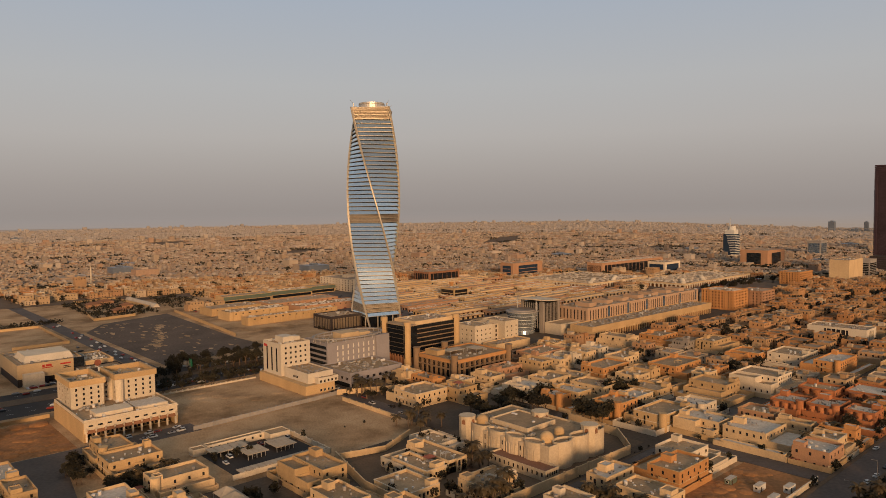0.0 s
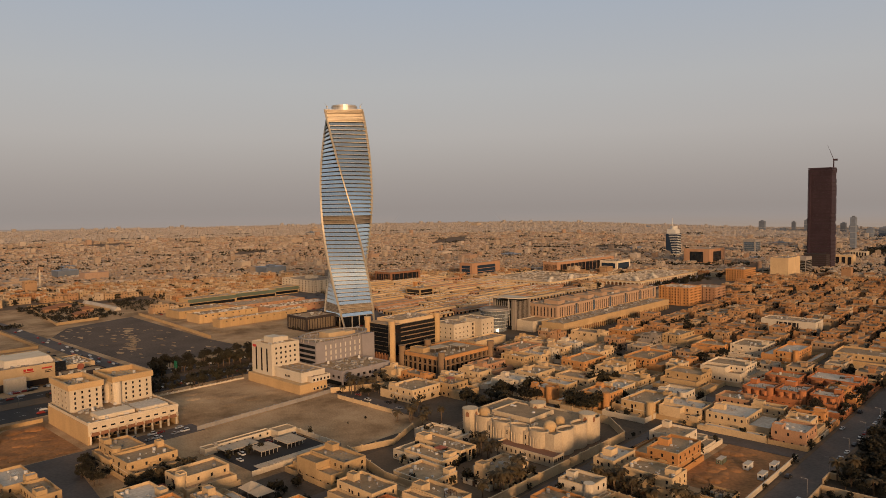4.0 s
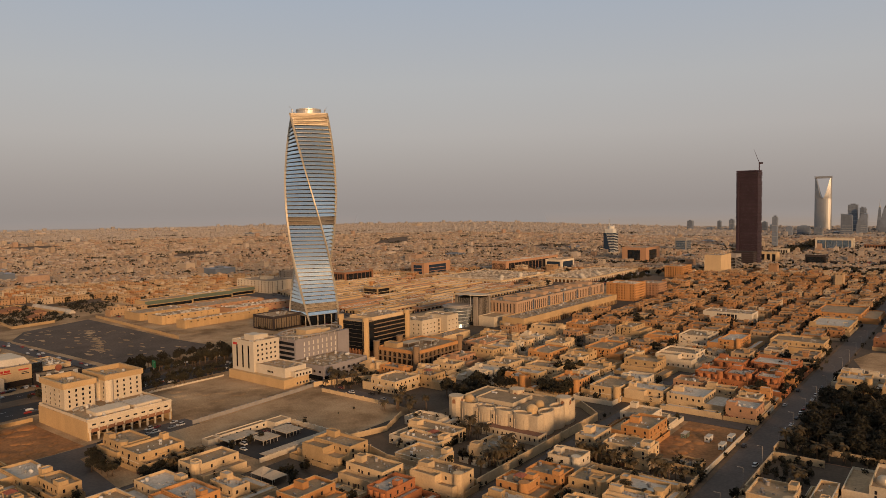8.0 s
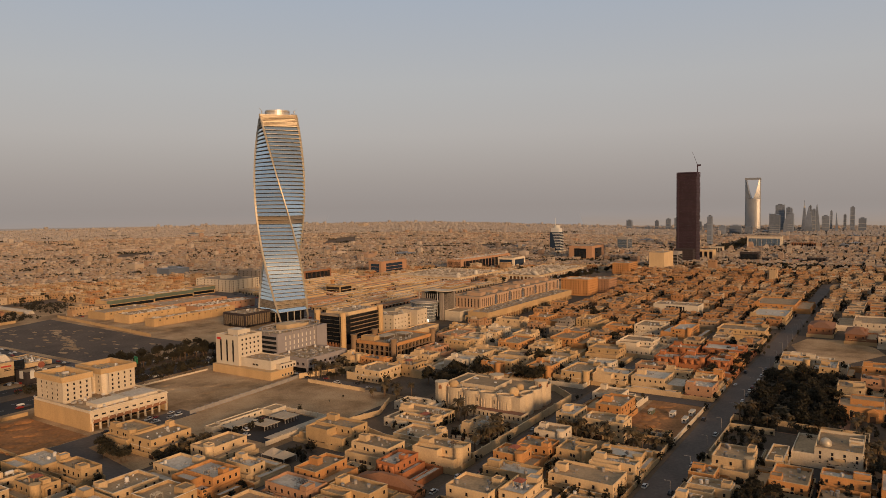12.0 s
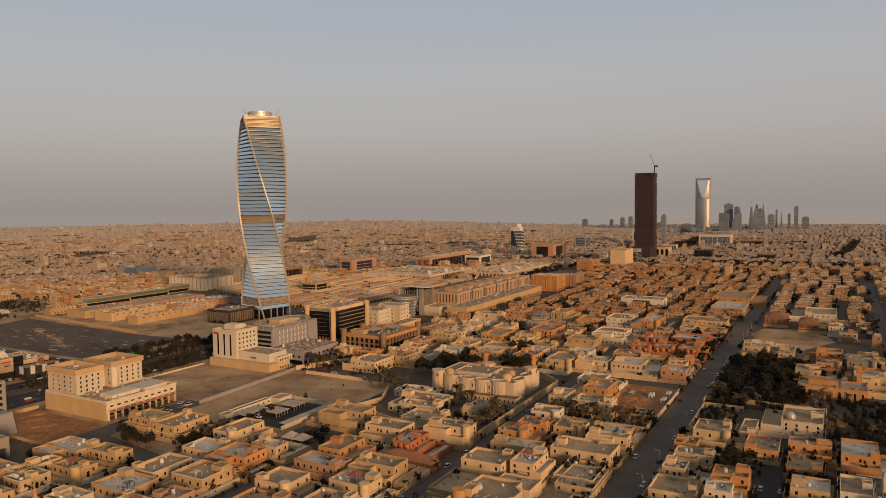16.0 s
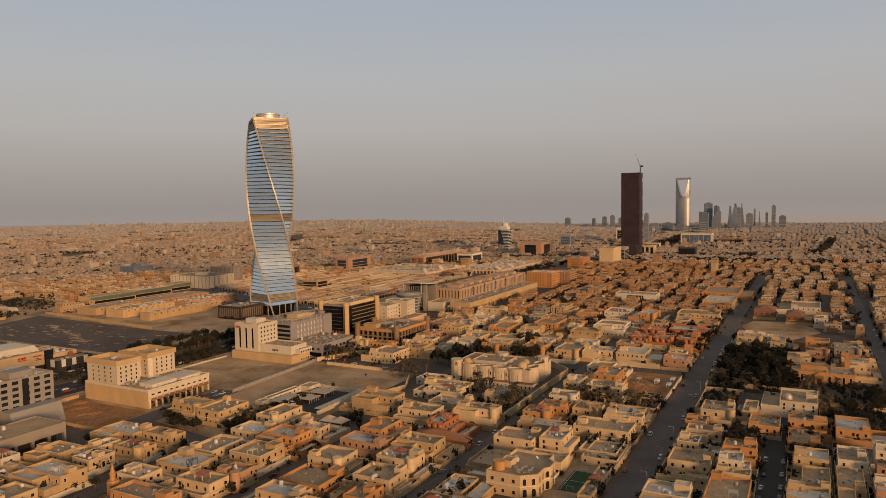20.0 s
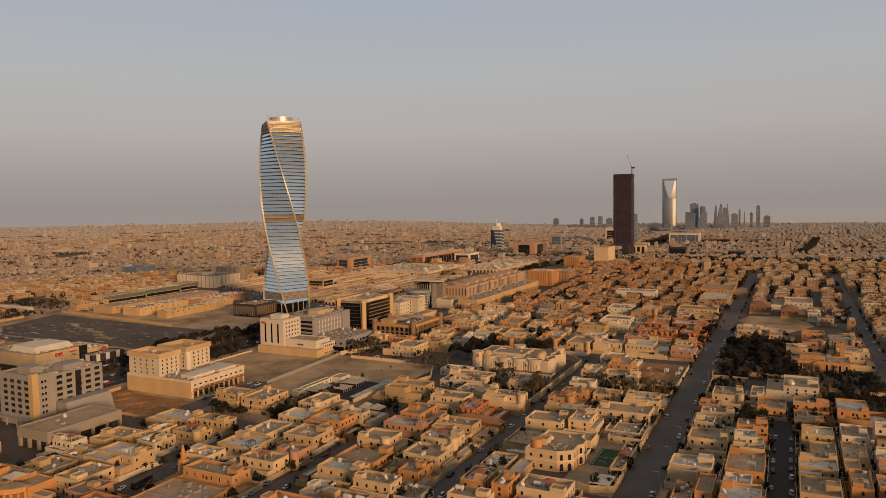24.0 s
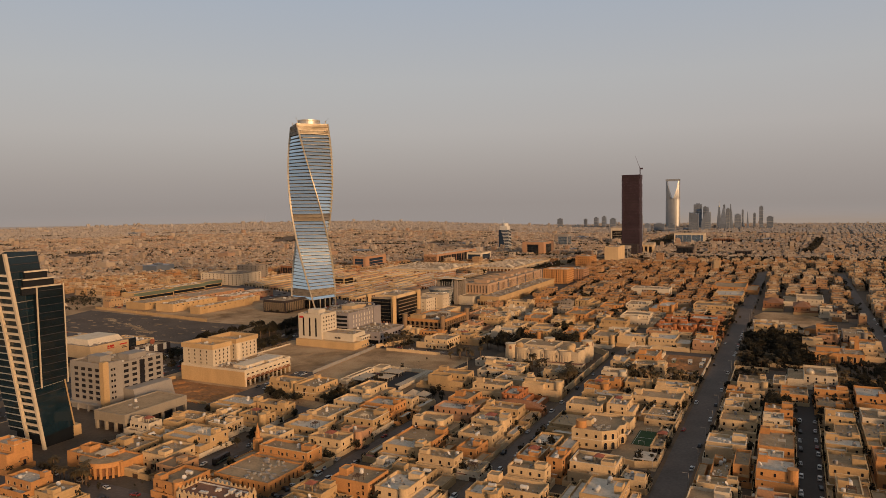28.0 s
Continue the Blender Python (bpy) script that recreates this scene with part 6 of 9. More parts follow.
# ---------------------------------------------------------------- walled palace
def palace():
    x, y = 249, 204.5
    W = material("palace_render", (0.62, 0.49, 0.33), 0.9, 0, 0.16, 1.0, 0.12, 0.2, 0.0, 0.35)
    root = thing("palace", x, y, 0, "cream stone palace with rounded bastions, small domes and arched loggias", "palace")
    taken.append((176, 190, 332, 300))
    block(root, 1.7, 1.7, 42, 62, -0.05, 12.5, W, 1.0)
    SWEEP = [2 * math.pi * k / 20 for k in range(20)]
    for u in (12.5, 24.5, 36.5, 48.5):
        part("bastion", S().loop([(3.6 + 3.8 * math.cos(t), u + 5.9 * math.sin(t)) for t in SWEEP], [(3.6 + 3.4 * math.cos(t), u + 5.5 * math.sin(t)) for t in SWEEP], -0.05, 12.8 + 0.4 * (u > 40), 1.0), W, root)
        part("bastion_floor", S().prism([(3.6 + 3.5 * math.cos(t), u + 5.6 * math.sin(t)) for t in SWEEP], 11.6, 11.9), ROOF, root)
        for da in (-0.62, -0.2, 0.2, 0.62):
            t = math.pi + da
            put("wall_panel", shared("palacepanel", lambda: S().box(-0.75, -0.22, 0, 0.75, 0.2, 6.4).prism([(-0.75, -0.22), (0.75, -0.22), (0.75, 0.2), (-0.75, 0.2)], 6.4, 7.2, [(-0.35, -0.22), (0.35, -0.22), (0.35, 0.2), (-0.35, 0.2)]).mesh("wall_panel", W)), root, (3.6 + 3.75 * math.cos(t), u + 5.85 * math.sin(t), 2.2), t + math.pi / 2)
    for u in (18.5, 30.5, 42.5):
        part("recess_pier", S().box(0.5, u - 1.3, -0.05, 3.2, u + 1.3, 11.2), W, root)
        for z in (2.5, 7):
            put("arched_window", window_mesh(0.8, 2.4, W), root, (0.5, u, z), FACE["-x"])
    for u in (14, 27, 40):
        part("bastion", S().loop([(u + 6.1 * math.cos(t), 3.6 + 3.8 * math.sin(t)) for t in SWEEP], [(u + 5.7 * math.cos(t), 3.6 + 3.4 * math.sin(t)) for t in SWEEP], -0.05, 12.9, 1.0), W, root)
        put("arched_window", window_mesh(0.8, 2.4, W), root, (u - 6.5, 3, 7), 0)
    for px, py, r in ((3, 58, 4.4), (36, 4, 4.4), (36, 36, 4.6)):
        h = 15.2
        n = 10
        turret = part("turret", S().cyl(px, py, -0.05, h, r, n=n), W, root)
        part("turret_cornice", S().cyl(px, py, h, h + 0.4, r + 0.25, n=n), W, turret)
        am = shared(("loggia", r), lambda: S().box(-0.95, -0.12, 0, 0.95, 0.1, 1.7).cyl(0, 0, 1.7, 1.72, 0.1, n=6).prism([(-0.95, -0.12), (0.95, -0.12), (0.95, 0.1), (-0.95, 0.1)], 1.7, 2.6, [(-0.4, -0.12), (0.4, -0.12), (0.4, 0.1), (-0.4, 0.1)]).mesh("loggia_opening", STUCCO["b"]))
        for k in range(n):
            a = 2 * math.pi * (k + 0.5) / n
            if k % 2:
                put("loggia_opening", am, root, (px + (r * 0.966) * math.cos(a), py + (r * 0.966) * math.sin(a), h - 3.6), a + math.pi / 2)
    for px, py, r in ((8, 52, 3.2), (10, 10, 3.4), (22, 12, 2.6)):
        part("dome", S().cyl(px, py, 11.5, 13.2, r, n=18).dome(px, py, 13.2, r, r * 0.9, 18, 6), STUCCO["t"], root, "tan dome")
    rooftop_kit(root, 6, 12, 38, 56, 11.6, 26, 91, 2)
    block(root, 12, 24, 34, 50, 11, 14.0, W, 0.8, "upper_mass")
    # terrace with arched windows below the palace front
    block(root, -8, -4, 1.6, 32, -0.05, 5.0, W, 0.9, "terrace_mass", TERRACE)
    windows(root, window_mesh(0.9, 1.8, W, bars=0), "-x", -8, -4, -3, 32, 12, (2.0,), 2)
    windows(root, window_mesh(0.9, 1.8, W, bars=0), "-y", -8, -4, 1.6, 32, 5, (2.0,), 1.6)


palace()
GARDEN = [(188, 291), (176.5, 250), (176, 194.4), (238, 194.4), (300, 194.4), (318, 214), (322, 250)]
free_wall(GARDEN, 4.6, STUCCO["c"], "tall cream rendered garden wall around the palace grounds", post=9.0)
free_wall([(188, 291), (214, 284), (240, 296)], 3.0, STUCCO["c"], "cream rendered garden wall beside the palms", post=8.0)
villa(197, 236, 212, 262, 6.0, "c", wall=False)
villa(213.5, 238, 228, 270, 6.5, "c", wall=False)
villa(229.5, 262, 244, 284, 5.0, "w", wall=False)
villa(204, 199.5, 226, 219, 7.0, "c", wall=False)
slab("palace_yard", S().box(182, 199, -0.05, 320, 283, 0.08), PAVING, "dusty paved yard inside the palace walls", "yard")
for q in GARDENS:
    slab("garden_bed", S().box(q[0], q[1], -0.05, q[2], q[3], 0.07), LANE, "dry brown planted bed between the villas", "garden")
free_wall([(241.3, 73.8), (241.3, 96.3), (293, 96.3), (293, 73.8)], 3.4, STUCCO["c"], "cream rendered wall round the palm court")
free_wall([(229.2, 178.5), (229.2, 117), (244.5, 117)], 2.8, STUCCO["c"], "cream plot wall in front of a palm row", post=5.0)
slab("excavated_plot", S().box(263, 117.6, -0.05, 329, 150, 0.06), EARTH, "excavated orange earth of a building plot", "earth")
free_wall([(288, 38.5), (288, 8), (288, -7.5)], 2.4, STUCCO["t"], "tan rendered wall before the mosque gardens")

# ---------------------------------------------------------------- mosques
def mosque(x0, y0, x1, y1, h, mx, my, mh, lab, square=False):
    root = thing("mosque", x0, y0, 0, lab, "mosque")
    w, d = x1 - x0, y1 - y0
    taken.append((x0 - 4, y0 - 4, x1 + 4, y1 + 4))
    M = STUCCO["o"]
    block(root, 0, 0, w, d, -0.05, h, M, 0.8)
    slit = window_mesh(0.7, 2.6, M, bars=0)
    for f, n in (("-x", int(d / 3)), ("-y", int(w / 3)))[1 if square else 0:]:
        windows(root, slit, f, 0, 0, w, d, n, (2.2,), 2)
    if square:                             # tall arched windows in pairs, a gabled porch and a raised prayer hall
        for k in range(9):
            if k not in (5, 6):
                put("arched_window", arch_opening(1.5, 4.4), root, (0, 2.6 + k * (d - 5.2) / 8, 1.4), FACE["-x"])
        part("porch_gable", S().prism([(-1.7, d * 0.55 + 3.4), (-1.7, d * 0.55 - 3.4), (-0.05, d * 0.55 - 3.4), (-0.05, d * 0.55 + 3.4)], 6.0, 8.3, [(-1.7, d * 0.55 + 0.1), (-1.7, d * 0.55 - 0.1), (-0.05, d * 0.55 - 0.1), (-0.05, d * 0.55 + 0.1)]), M, root, "pointed gable over the entrance")
        part("raised_hall", S().tray(w * 0.35, d * 0.42, h - 0.8, w * 0.85, d * 0.85, h + 2.6, 0.5, 0.3).box(w * 0.35 + 0.3, d * 0.42 + 0.3, h + 1.6, w * 0.85 - 0.3, d * 0.85 - 0.3, h + 2.0, 1), (M, ROOF), root)
    put("entrance_bay", shared(("mosquedoor", M.name), lambda: S().prism([(-2.6, -1.6), (2.6, -1.6), (2.6, 0), (-2.6, 0)], -0.05, 6).box(-1.4, -1.75, 0, 1.4, -1.5, 3.8, 1).mesh("entrance_bay", M, TIMBER)), root, (0, d * 0.55, 0), FACE["-x"])
    for k in range(10):
        put("air_conditioner", hvac_mesh(), root, (2 + (w - 4) * (k % 5) / 4, d * 0.35 + 3 * (k // 5), h - 0.8), 0, scale=(0.7, 0.7, 0.8))
    s = S()
    if square:
        s.box(mx - x0 - 1.6, my - y0 - 1.6, -0.05, mx - x0 + 1.6, my - y0 + 1.6, mh * 0.72).box(mx - x0 - 2, my - y0 - 2, mh * 0.72, mx - x0 + 2, my - y0 + 2, mh * 0.75)
        s.box(mx - x0 - 1.2, my - y0 - 1.2, mh * 0.75, mx - x0 + 1.2, my - y0 + 1.2, mh * 0.95)
    else:
        s.box(mx - x0 - 1.8, my - y0 - 1.8, -0.05, mx - x0 + 1.8, my - y0 + 1.8, mh * 0.52)
        s.cyl(mx - x0, my - y0, mh * 0.52, mh * 0.56, 2.3, n=10).cyl(mx - x0, my - y0, mh * 0.56, mh * 0.72, 1.2, n=10)
        s.cyl(mx - x0, my - y0, mh * 0.72, mh * 0.74, 1.6, n=10).cyl(mx - x0, my - y0, mh * 0.74, mh, 1.1, 0.08, n=10)
    part("minaret", s, M, root, "slim orange minaret")
    return root


mosque(-38, 266, -12, 298, 6.2, 0.0, 305.0, 17.5, "orange rendered mosque with slit windows and a pointed minaret")
mosque(345, 8, 368, 47, 8.0, 371.0, 12.0, 19.0, "orange stone mosque with a pedimented front and square minaret", True)

def crescent_villa():
    """A large orange house with a curved arcaded front."""
    root = thing("crescent_villa", -55, 346, 0, "large orange rendered house with a curved arcaded front", "house")
    taken.append((-66, 342, -34, 386))
    O = STUCCO["o"]
    block(root, 4, 14, 19, 38, -0.05, 8, O)
    block(root, 6, 1, 19, 14, -0.05, 7, O, name="end_mass")
    n = 14
    arc = [(8 - 11 * math.sin(math.pi * k / n), 15 - 13 * math.cos(math.pi * k / n)) for k in range(n + 1)]
    inner = [(8 - 10.3 * math.sin(math.pi * k / n), 15 - 12.3 * math.cos(math.pi * k / n)) for k in range(n + 1)]
    part("curved_front", S().prism(arc, 5.2, 7.4), O, root)
    part("curved_roof", S().prism(inner, 7.4, 7.46), ROOF, root)
    for (ax, ay), (bx, by) in zip(arc, arc[1:]):
        a = math.atan2(by - ay, bx - ax)
        put("pier", shared("crescentpier", lambda: S().box(-0.55, -0.4, -0.05, 0.55, 0.4, 5.25).mesh("pier", O)), root, (ax, ay, 0), a)
    # inner wall behind the curved piers is brown, darker than the orange front
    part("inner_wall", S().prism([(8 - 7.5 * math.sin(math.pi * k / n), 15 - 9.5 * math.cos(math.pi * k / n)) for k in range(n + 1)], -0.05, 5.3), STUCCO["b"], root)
    w = window_mesh(1.2, 2.2, O)
    windows(root, w, "-x", 4, 14, 19, 38, 4, (4.6,), 8)
    part("roof_room", S().tray(8, 26, 7, 14, 33, 10.4, 0.5), O, root)
    part("canopy", S().prism([(6, 12), (14, 12), (14, 20), (6, 20)], 8.6, 10.6, [(9.8, 15.8), (10.2, 15.8), (10.2, 16.2), (9.8, 16.2)]), CANVAS, root, "canvas roof canopy")
    for x, y in ((6.2, 12.2), (13.8, 12.2), (6.2, 19.8), (13.8, 19.8)):
        part("canopy_post", S().box(x - 0.1, y - 0.1, 7, x + 0.1, y + 0.1, 8.7), STEEL, root)
    rooftop_kit(root, 6, 20, 18, 36, 7.1, 4, 95, 1)


crescent_villa()

# ---------------------------------------------------------------- fenced car park and empty lots
def car_park():
    root = thing("car_shelter", 138, 301, 0, "beige canvas car shelters on steel posts inside a walled yard", "car shelter")
    taken.append((130, 296, 262, 476))
    part("yard", S().box(4, 2, -0.05, 52, 46, 0.08), ASPHALT_DARK, root, "dark asphalt yard")
    for (ax, ay, bx, by) in ((6, 34, 26, 44), (18, 20, 30, 32), (34, 20, 46, 34)):
        for k in range(5):
            u = ax + (bx - ax) * k / 5
            part("canopy", S().prism([(u, ay), (u + (bx - ax) / 5 - 0.3, ay), (u + (bx - ax) / 5 - 0.3, by), (u, by)], 2.6, 2.9, [(u, ay), (u + (bx - ax) / 5 - 0.3, ay + 0.3), (u + (bx - ax) / 5 - 0.3, by - 0.3), (u, by)]), CANVAS, root)
            part("post", S().box(u + 0.2, by - 0.5, -0.05, u + 0.45, by - 0.25, 2.7).box(u + 0.2, ay + 0.5, -0.05, u + 0.45, ay + 0.75, 2.7), STEEL, root)
    for k in range(14):
        part("canopy", S().box(5 + k * 3.4, 1.5, 2.5, 8.1 + k * 3.4, 6.5, 2.75), CANVAS, root)
        part("post", S().box(5 + k * 3.4, 1.6, -0.05, 5.25 + k * 3.4, 1.85, 2.6), STEEL, root)
    block(root, 40, 38, 52, 47, -0.05, 4.2, STUCCO["w"], 0.5, "office_mass")
    block(root, 8, 45.5, 40, 50, -0.05, 3.8, STUCCO["w"], 0.5, "long_office_mass")
    block(root, 0, 44, 7, 50, -0.05, 3.6, STUCCO["w"], 0.5, "gate_house")
    windows(root, window_mesh(1.2, 1.2, STUCCO["w"]), "-y", 8, 45.5, 40, 50, 7, (1.5,), 2)
    free_wall([(139, 302), (192, 302), (192, 350)], 2.4, STUCCO["w"], "pale plot wall around the car park", post=6.0)
    for k in range(9):
        park(146 + k * 5.2, 325 + (k % 3) * 7, 90, k, 0.1)


car_park()
free_wall([(156, 388), (240, 393), (262, 396)], 2.4, CONCRETE, "long pale concrete fence between two sandy lots", post=6.0)
free_wall([(165, 478), (240, 478)], 1.0, STUCCO["w"], "low white barrier beside the highway", post=4.0)
free_wall([(252, 380), (252, 327)], 2.4, STUCCO["c"], "cream rendered boundary wall beside the sandy lot", post=8.0)
free_wall([(257, 394), (300, 372), (300, 344)], 3.6, STUCCO["c"], "tall cream garden wall with palms behind", post=0)
free_wall([(40, 476), (102, 476)], 2.2, STUCCO["t"], "tan boundary wall beside the highway")
free_wall([(60, 402), (60, 474)], 1.6, STUCCO["t"], "low tan wall beside the excavated plot")
free_wall([(302, 98), (312, 98), (312, 30), (262, 30)], 3.0, STUCCO["c"], "cream garden wall beside the park")
free_wall([(308, 652), (330, 868)], 3.0, STUCCO["t"], "crumbling tan wall along the open lot", post=10)
free_wall([(343, 117), (401, 117), (401, 172)], 3.0, STUCCO["c"], "curved cream garden wall with small trees")
free_wall([(245, 116.6), (329, 116.6)], 2.4, STUCCO["w"], "pale wall around an excavated plot")
villa(274, 331, 300, 362, 9.0, "c", wall=False)
villa(301, 312, 318, 340, 9.0, "t", wall=False)
taken.append((252, 340, 300, 400))
taken.append((242, 122, 332, 146))
taken.append((296, 40, 430, 101))
taken.append((60, 122, 128, 145))
slab("football_pitch", S().box(96, 124, 0, 121, 134.4, 0.14), GRASS, "small green artificial football pitch", "football pitch")
slab("pitch_lines", S().box(96.6, 124.6, 0.13, 120.4, 124.8, 0.15).box(96.6, 133.6, 0.13, 120.4, 133.8, 0.15).box(108.4, 124.8, 0.13, 108.6, 133.6, 0.15), WHITE_PAINT, "white pitch lines", "pitch lines")


def bay_villa():
    root = thing("bay_villa", 80, 139, 0, "large cream villa with angled bays, arched loggias and round stair drum", "house")
    M, h = STUCCO["c"], 10.2
    outer = [(0, 7), (5, 0.5), (13, 0.5), (15.5, -1.5), (22, -1.5), (25, 2), (31, 2), (31, 21), (0, 23)]
    cx, cy = 15.5, 11.0
    inner = [(x + (0.4 if x < cx else -0.4), y + (0.4 if y < cy else -0.4)) for x, y in outer]
    part("main_mass", S().loop(outer, inner, -0.05, h, 1.3), M, root)
    part("roof", S().prism(inner, h - 1.6, h - 1.3), ROOF, root)
    part("floor_band", S().loop([(x + (-0.12 if x < cx else 0.12), y + (-0.12 if y < cy else 0.12)) for x, y in outer], outer, 4.9, 5.3, 0.1), STUCCO["w"], root)
    part("stair_drum", S().cyl(6.5, 19.5, h - 1.4, h + 2.4, 2.7, n=18).cyl(6.5, 19.5, h + 2.4, h + 2.7, 2.9, n=18), STUCCO["o"], root, "round orange-tan stair drum")
    part("roof_room", S().tray(9.5, 15, h - 1.4, 16, 20, h + 1.9, 0.4, 0.25).box(9.75, 15.25, h + 1.2, 15.75, 19.75, h + 1.5, 1), (M, ROOF), root)
    for (ax, ay), (bx, by) in zip(outer[:6], outer[1:7]):
        a, L = math.atan2(by - ay, bx - ax), math.hypot(bx - ax, by - ay)
        n = 2 if L > 7 else 1
        for k in range(n):
            u = (k + 0.5) / n
            for z, w, q in ((0.4, 1.9, 3.6), (5.6, 1.5, 2.9)):
                put("arched_opening", arch_opening(w, q), root, (ax + (bx - ax) * u, ay + (by - ay) * u, z), a)
    windows(root, window_mesh(1.3, 1.5, M), "-x", 0, 7, 31, 23, 3, (1.4, 6.3), 3)
    part("balcony", S().box(15.2, -3.4, 4.9, 22.3, -1.4, 5.2).box(15.2, -3.4, 5.2, 22.3, -3.2, 6.1), STUCCO["w"], root)
    r = random.Random(3)
    for k in range(13):
        put("air_conditioner", hvac_mesh(), root, (r.uniform(3, 14), r.uniform(5, 14), h - 1.3), r.choice((0, math.pi / 2)), scale=(0.7, 0.7, 0.8))
    put("water_tank", long_tank_mesh(), root, (19, 16, h - 1.3), 0.6)
    put("satellite_dish", dish_mesh(), root, (24, 8, h - 1.3))


bay_villa()


def goal(x, y, rz):
    root = thing("football_goal", x, y, 0.14, "white metal football goal on the pitch", "goal", rz=rz)
    for u in (-1.5, 1.5):
        part("post", S().box(u - 0.06, -0.06, 0, u + 0.06, 0.06, 2), WHITE_PAINT, root)
    part("crossbar", S().box(-1.5, -0.06, 1.9, 1.5, 0.06, 2.02), WHITE_PAINT, root)


slab("park_soil", S().box(301, 45, -0.05, 440, 99.5, 0.08), material("dark_park_soil", (0.055, 0.040, 0.024), 0.95, 0, 0.3, 0.6, 0.05, 0.3), "dark soil under the park trees", "park")
goal(97.5, 129.2, math.pi / 2)
goal(119.5, 129.2, -math.pi / 2)


def ribbed_shed(x0, y0, x1, y1, h):
    root = thing("metal_shed", x0, y0, 0, "open shed with a white ribbed metal roof", "shed")
    n = 12
    for k in range(n):
        part("roof_panel", S().prism([((x1 - x0) * k / n, 0), ((x1 - x0) * (k + 0.9) / n, 0), ((x1 - x0) * (k + 0.9) / n, y1 - y0), ((x1 - x0) * k / n, y1 - y0)], h, h + 0.15), ROOF_PALE, root)
    for x in (0.2, x1 - x0 - 0.4):
        for y in (0.2, y1 - y0 - 0.4):
            part("post", S().box(x, y, -0.05, x + 0.2, y + 0.2, h + 0.05), STEEL, root)
    taken.append((x0, y0, x1, y1))


ribbed_shed(64.5, 117.5, 76.5, 127, 4.0)
slab("mansion_yard", S().box(62, 116, -0.05, 158, 141, 0.06), ROOF, "pale paved yard around the football pitch", "yard")
free_wall([(66, 139), (63.5, 126), (67, 116), (86, 116)], 3.2, STUCCO["c"], "tall cream arcaded wall around the mansion yard", post=4.0)
free_wall([(123.4, 116), (158, 116), (158, 138)], 3.2, STUCCO["c"], "cream plot wall beside the main road", post=5.0)


def yard_block(x0, y0, x1, y1, h, col, seed):
    """A broad single-storey outbuilding with a cluttered flat roof."""
    root = thing("outbuilding", x0, y0, 0, f"low {COLOUR[col]} outbuilding with a cluttered flat roof", "building", "outbuildings")
    block(root, 0, 0, x1 - x0, y1 - y0, -0.05, h, STUCCO[col], 0.7)
    windows(root, window_mesh(1.2, 1.2, STUCCO[col]), "-x", 0, 0, x1 - x0, y1 - y0, max(1, int((y1 - y0) / 5)), (1.4,), 2)
    part("roof_clutter", clutter(x1 - x0, y1 - y0, h - 0.7, seed), CONCRETE, root)["kind"] = "stuff"
    put("door", shared("yarddoor", lambda: S().box(-0.6, -0.1, 0, 0.6, 0.05, 2.3).box(-0.7, -0.14, 0, -0.6, 0.05, 2.4).box(0.6, -0.14, 0, 0.7, 0.05, 2.4).mesh("door", TIMBER)), root, (0, (y1 - y0) * 0.25, 0), FACE["-x"])
    taken.append((x0, y0, x1, y1))


yard_block(131, 116.6, 156, 134, 4.2, "c", 5)
yard_block(112, 138, 126, 156, 6.4, "c", 6)


def coach():
    """A long dark coach with a green side band, parked by the mosque."""
    root = thing("coach", -14, 317, 0.06, "long dark coach with a pale green band parked by the mosque", "bus", rz=0.15)
    part("body", S().prism([(-6, -1.25), (6, -1.25), (6, 1.25), (-6, 1.25)], 0.45, 3.2, [(-5.9, -1.15), (5.8, -1.15), (5.8, 1.15), (-5.9, 1.15)]).box(-5.4, -1.0, 3.2, 4.6, 1.0, 3.4), PAINT[2], root)
    part("side_band", S().box(-5.8, -1.27, 0.75, 5.8, -1.2, 1.25).box(-5.8, 1.2, 0.75, 5.8, 1.27, 1.25), GREEN_GLASS, root, "pale green band")
    part("window_strip", S().box(-5.6, -1.27, 1.6, 5.5, -1.14, 2.7).box(-5.6, 1.14, 1.6, 5.5, 1.27, 2.7), DARK_GLASS, root)
    for x in (-3.8, 3.9):
        part("axle_with_wheels", S().box(x - 0.45, -1.28, 0.0, x + 0.45, 1.28, 0.2).box(x - 0.5, -1.28, 0.2, x + 0.5, 1.28, 0.8), RUBBER_AND_SHADOW, root)


coach()


def crenellated_villa():
    root = thing("crenellated_villa", -62, 264, 0, "cream villa with stepped battlements and a terracotta roof terrace", "house")
    taken.append((-64, 262.6, -42, 300))
    block(root, 0, 0.5, 15, 32, -0.05, 6.6, STUCCO["c"], 0.6, "main_mass", TERRACE)
    m = shared("merlon", lambda: S().box(-0.55, -0.2, 0, 0.55, 0.2, 0.7).box(-0.28, -0.2, 0.7, 0.28, 0.2, 1.2).mesh("merlon", STUCCO["c"]))
    for k in range(12):
        for x in (0.2, 14.8):
            put("merlon", m, root, (x, 1.6 + k * 2.6, 6.6), math.pi / 2)
    for k in range(6):
        for y in (0.7, 31.8):
            put("merlon", m, root, (1.4 + k * 2.4, y, 6.6))
    windows(root, window_mesh(1.0, 1.8, STUCCO["c"]), "-y", 0, 0.5, 15, 32, 4, (1.2, 4.0), 2)
    windows(root, window_mesh(1.0, 1.8, STUCCO["c"]), "-x", 0, 0.5, 15, 32, 7, (1.2, 4.0), 2)


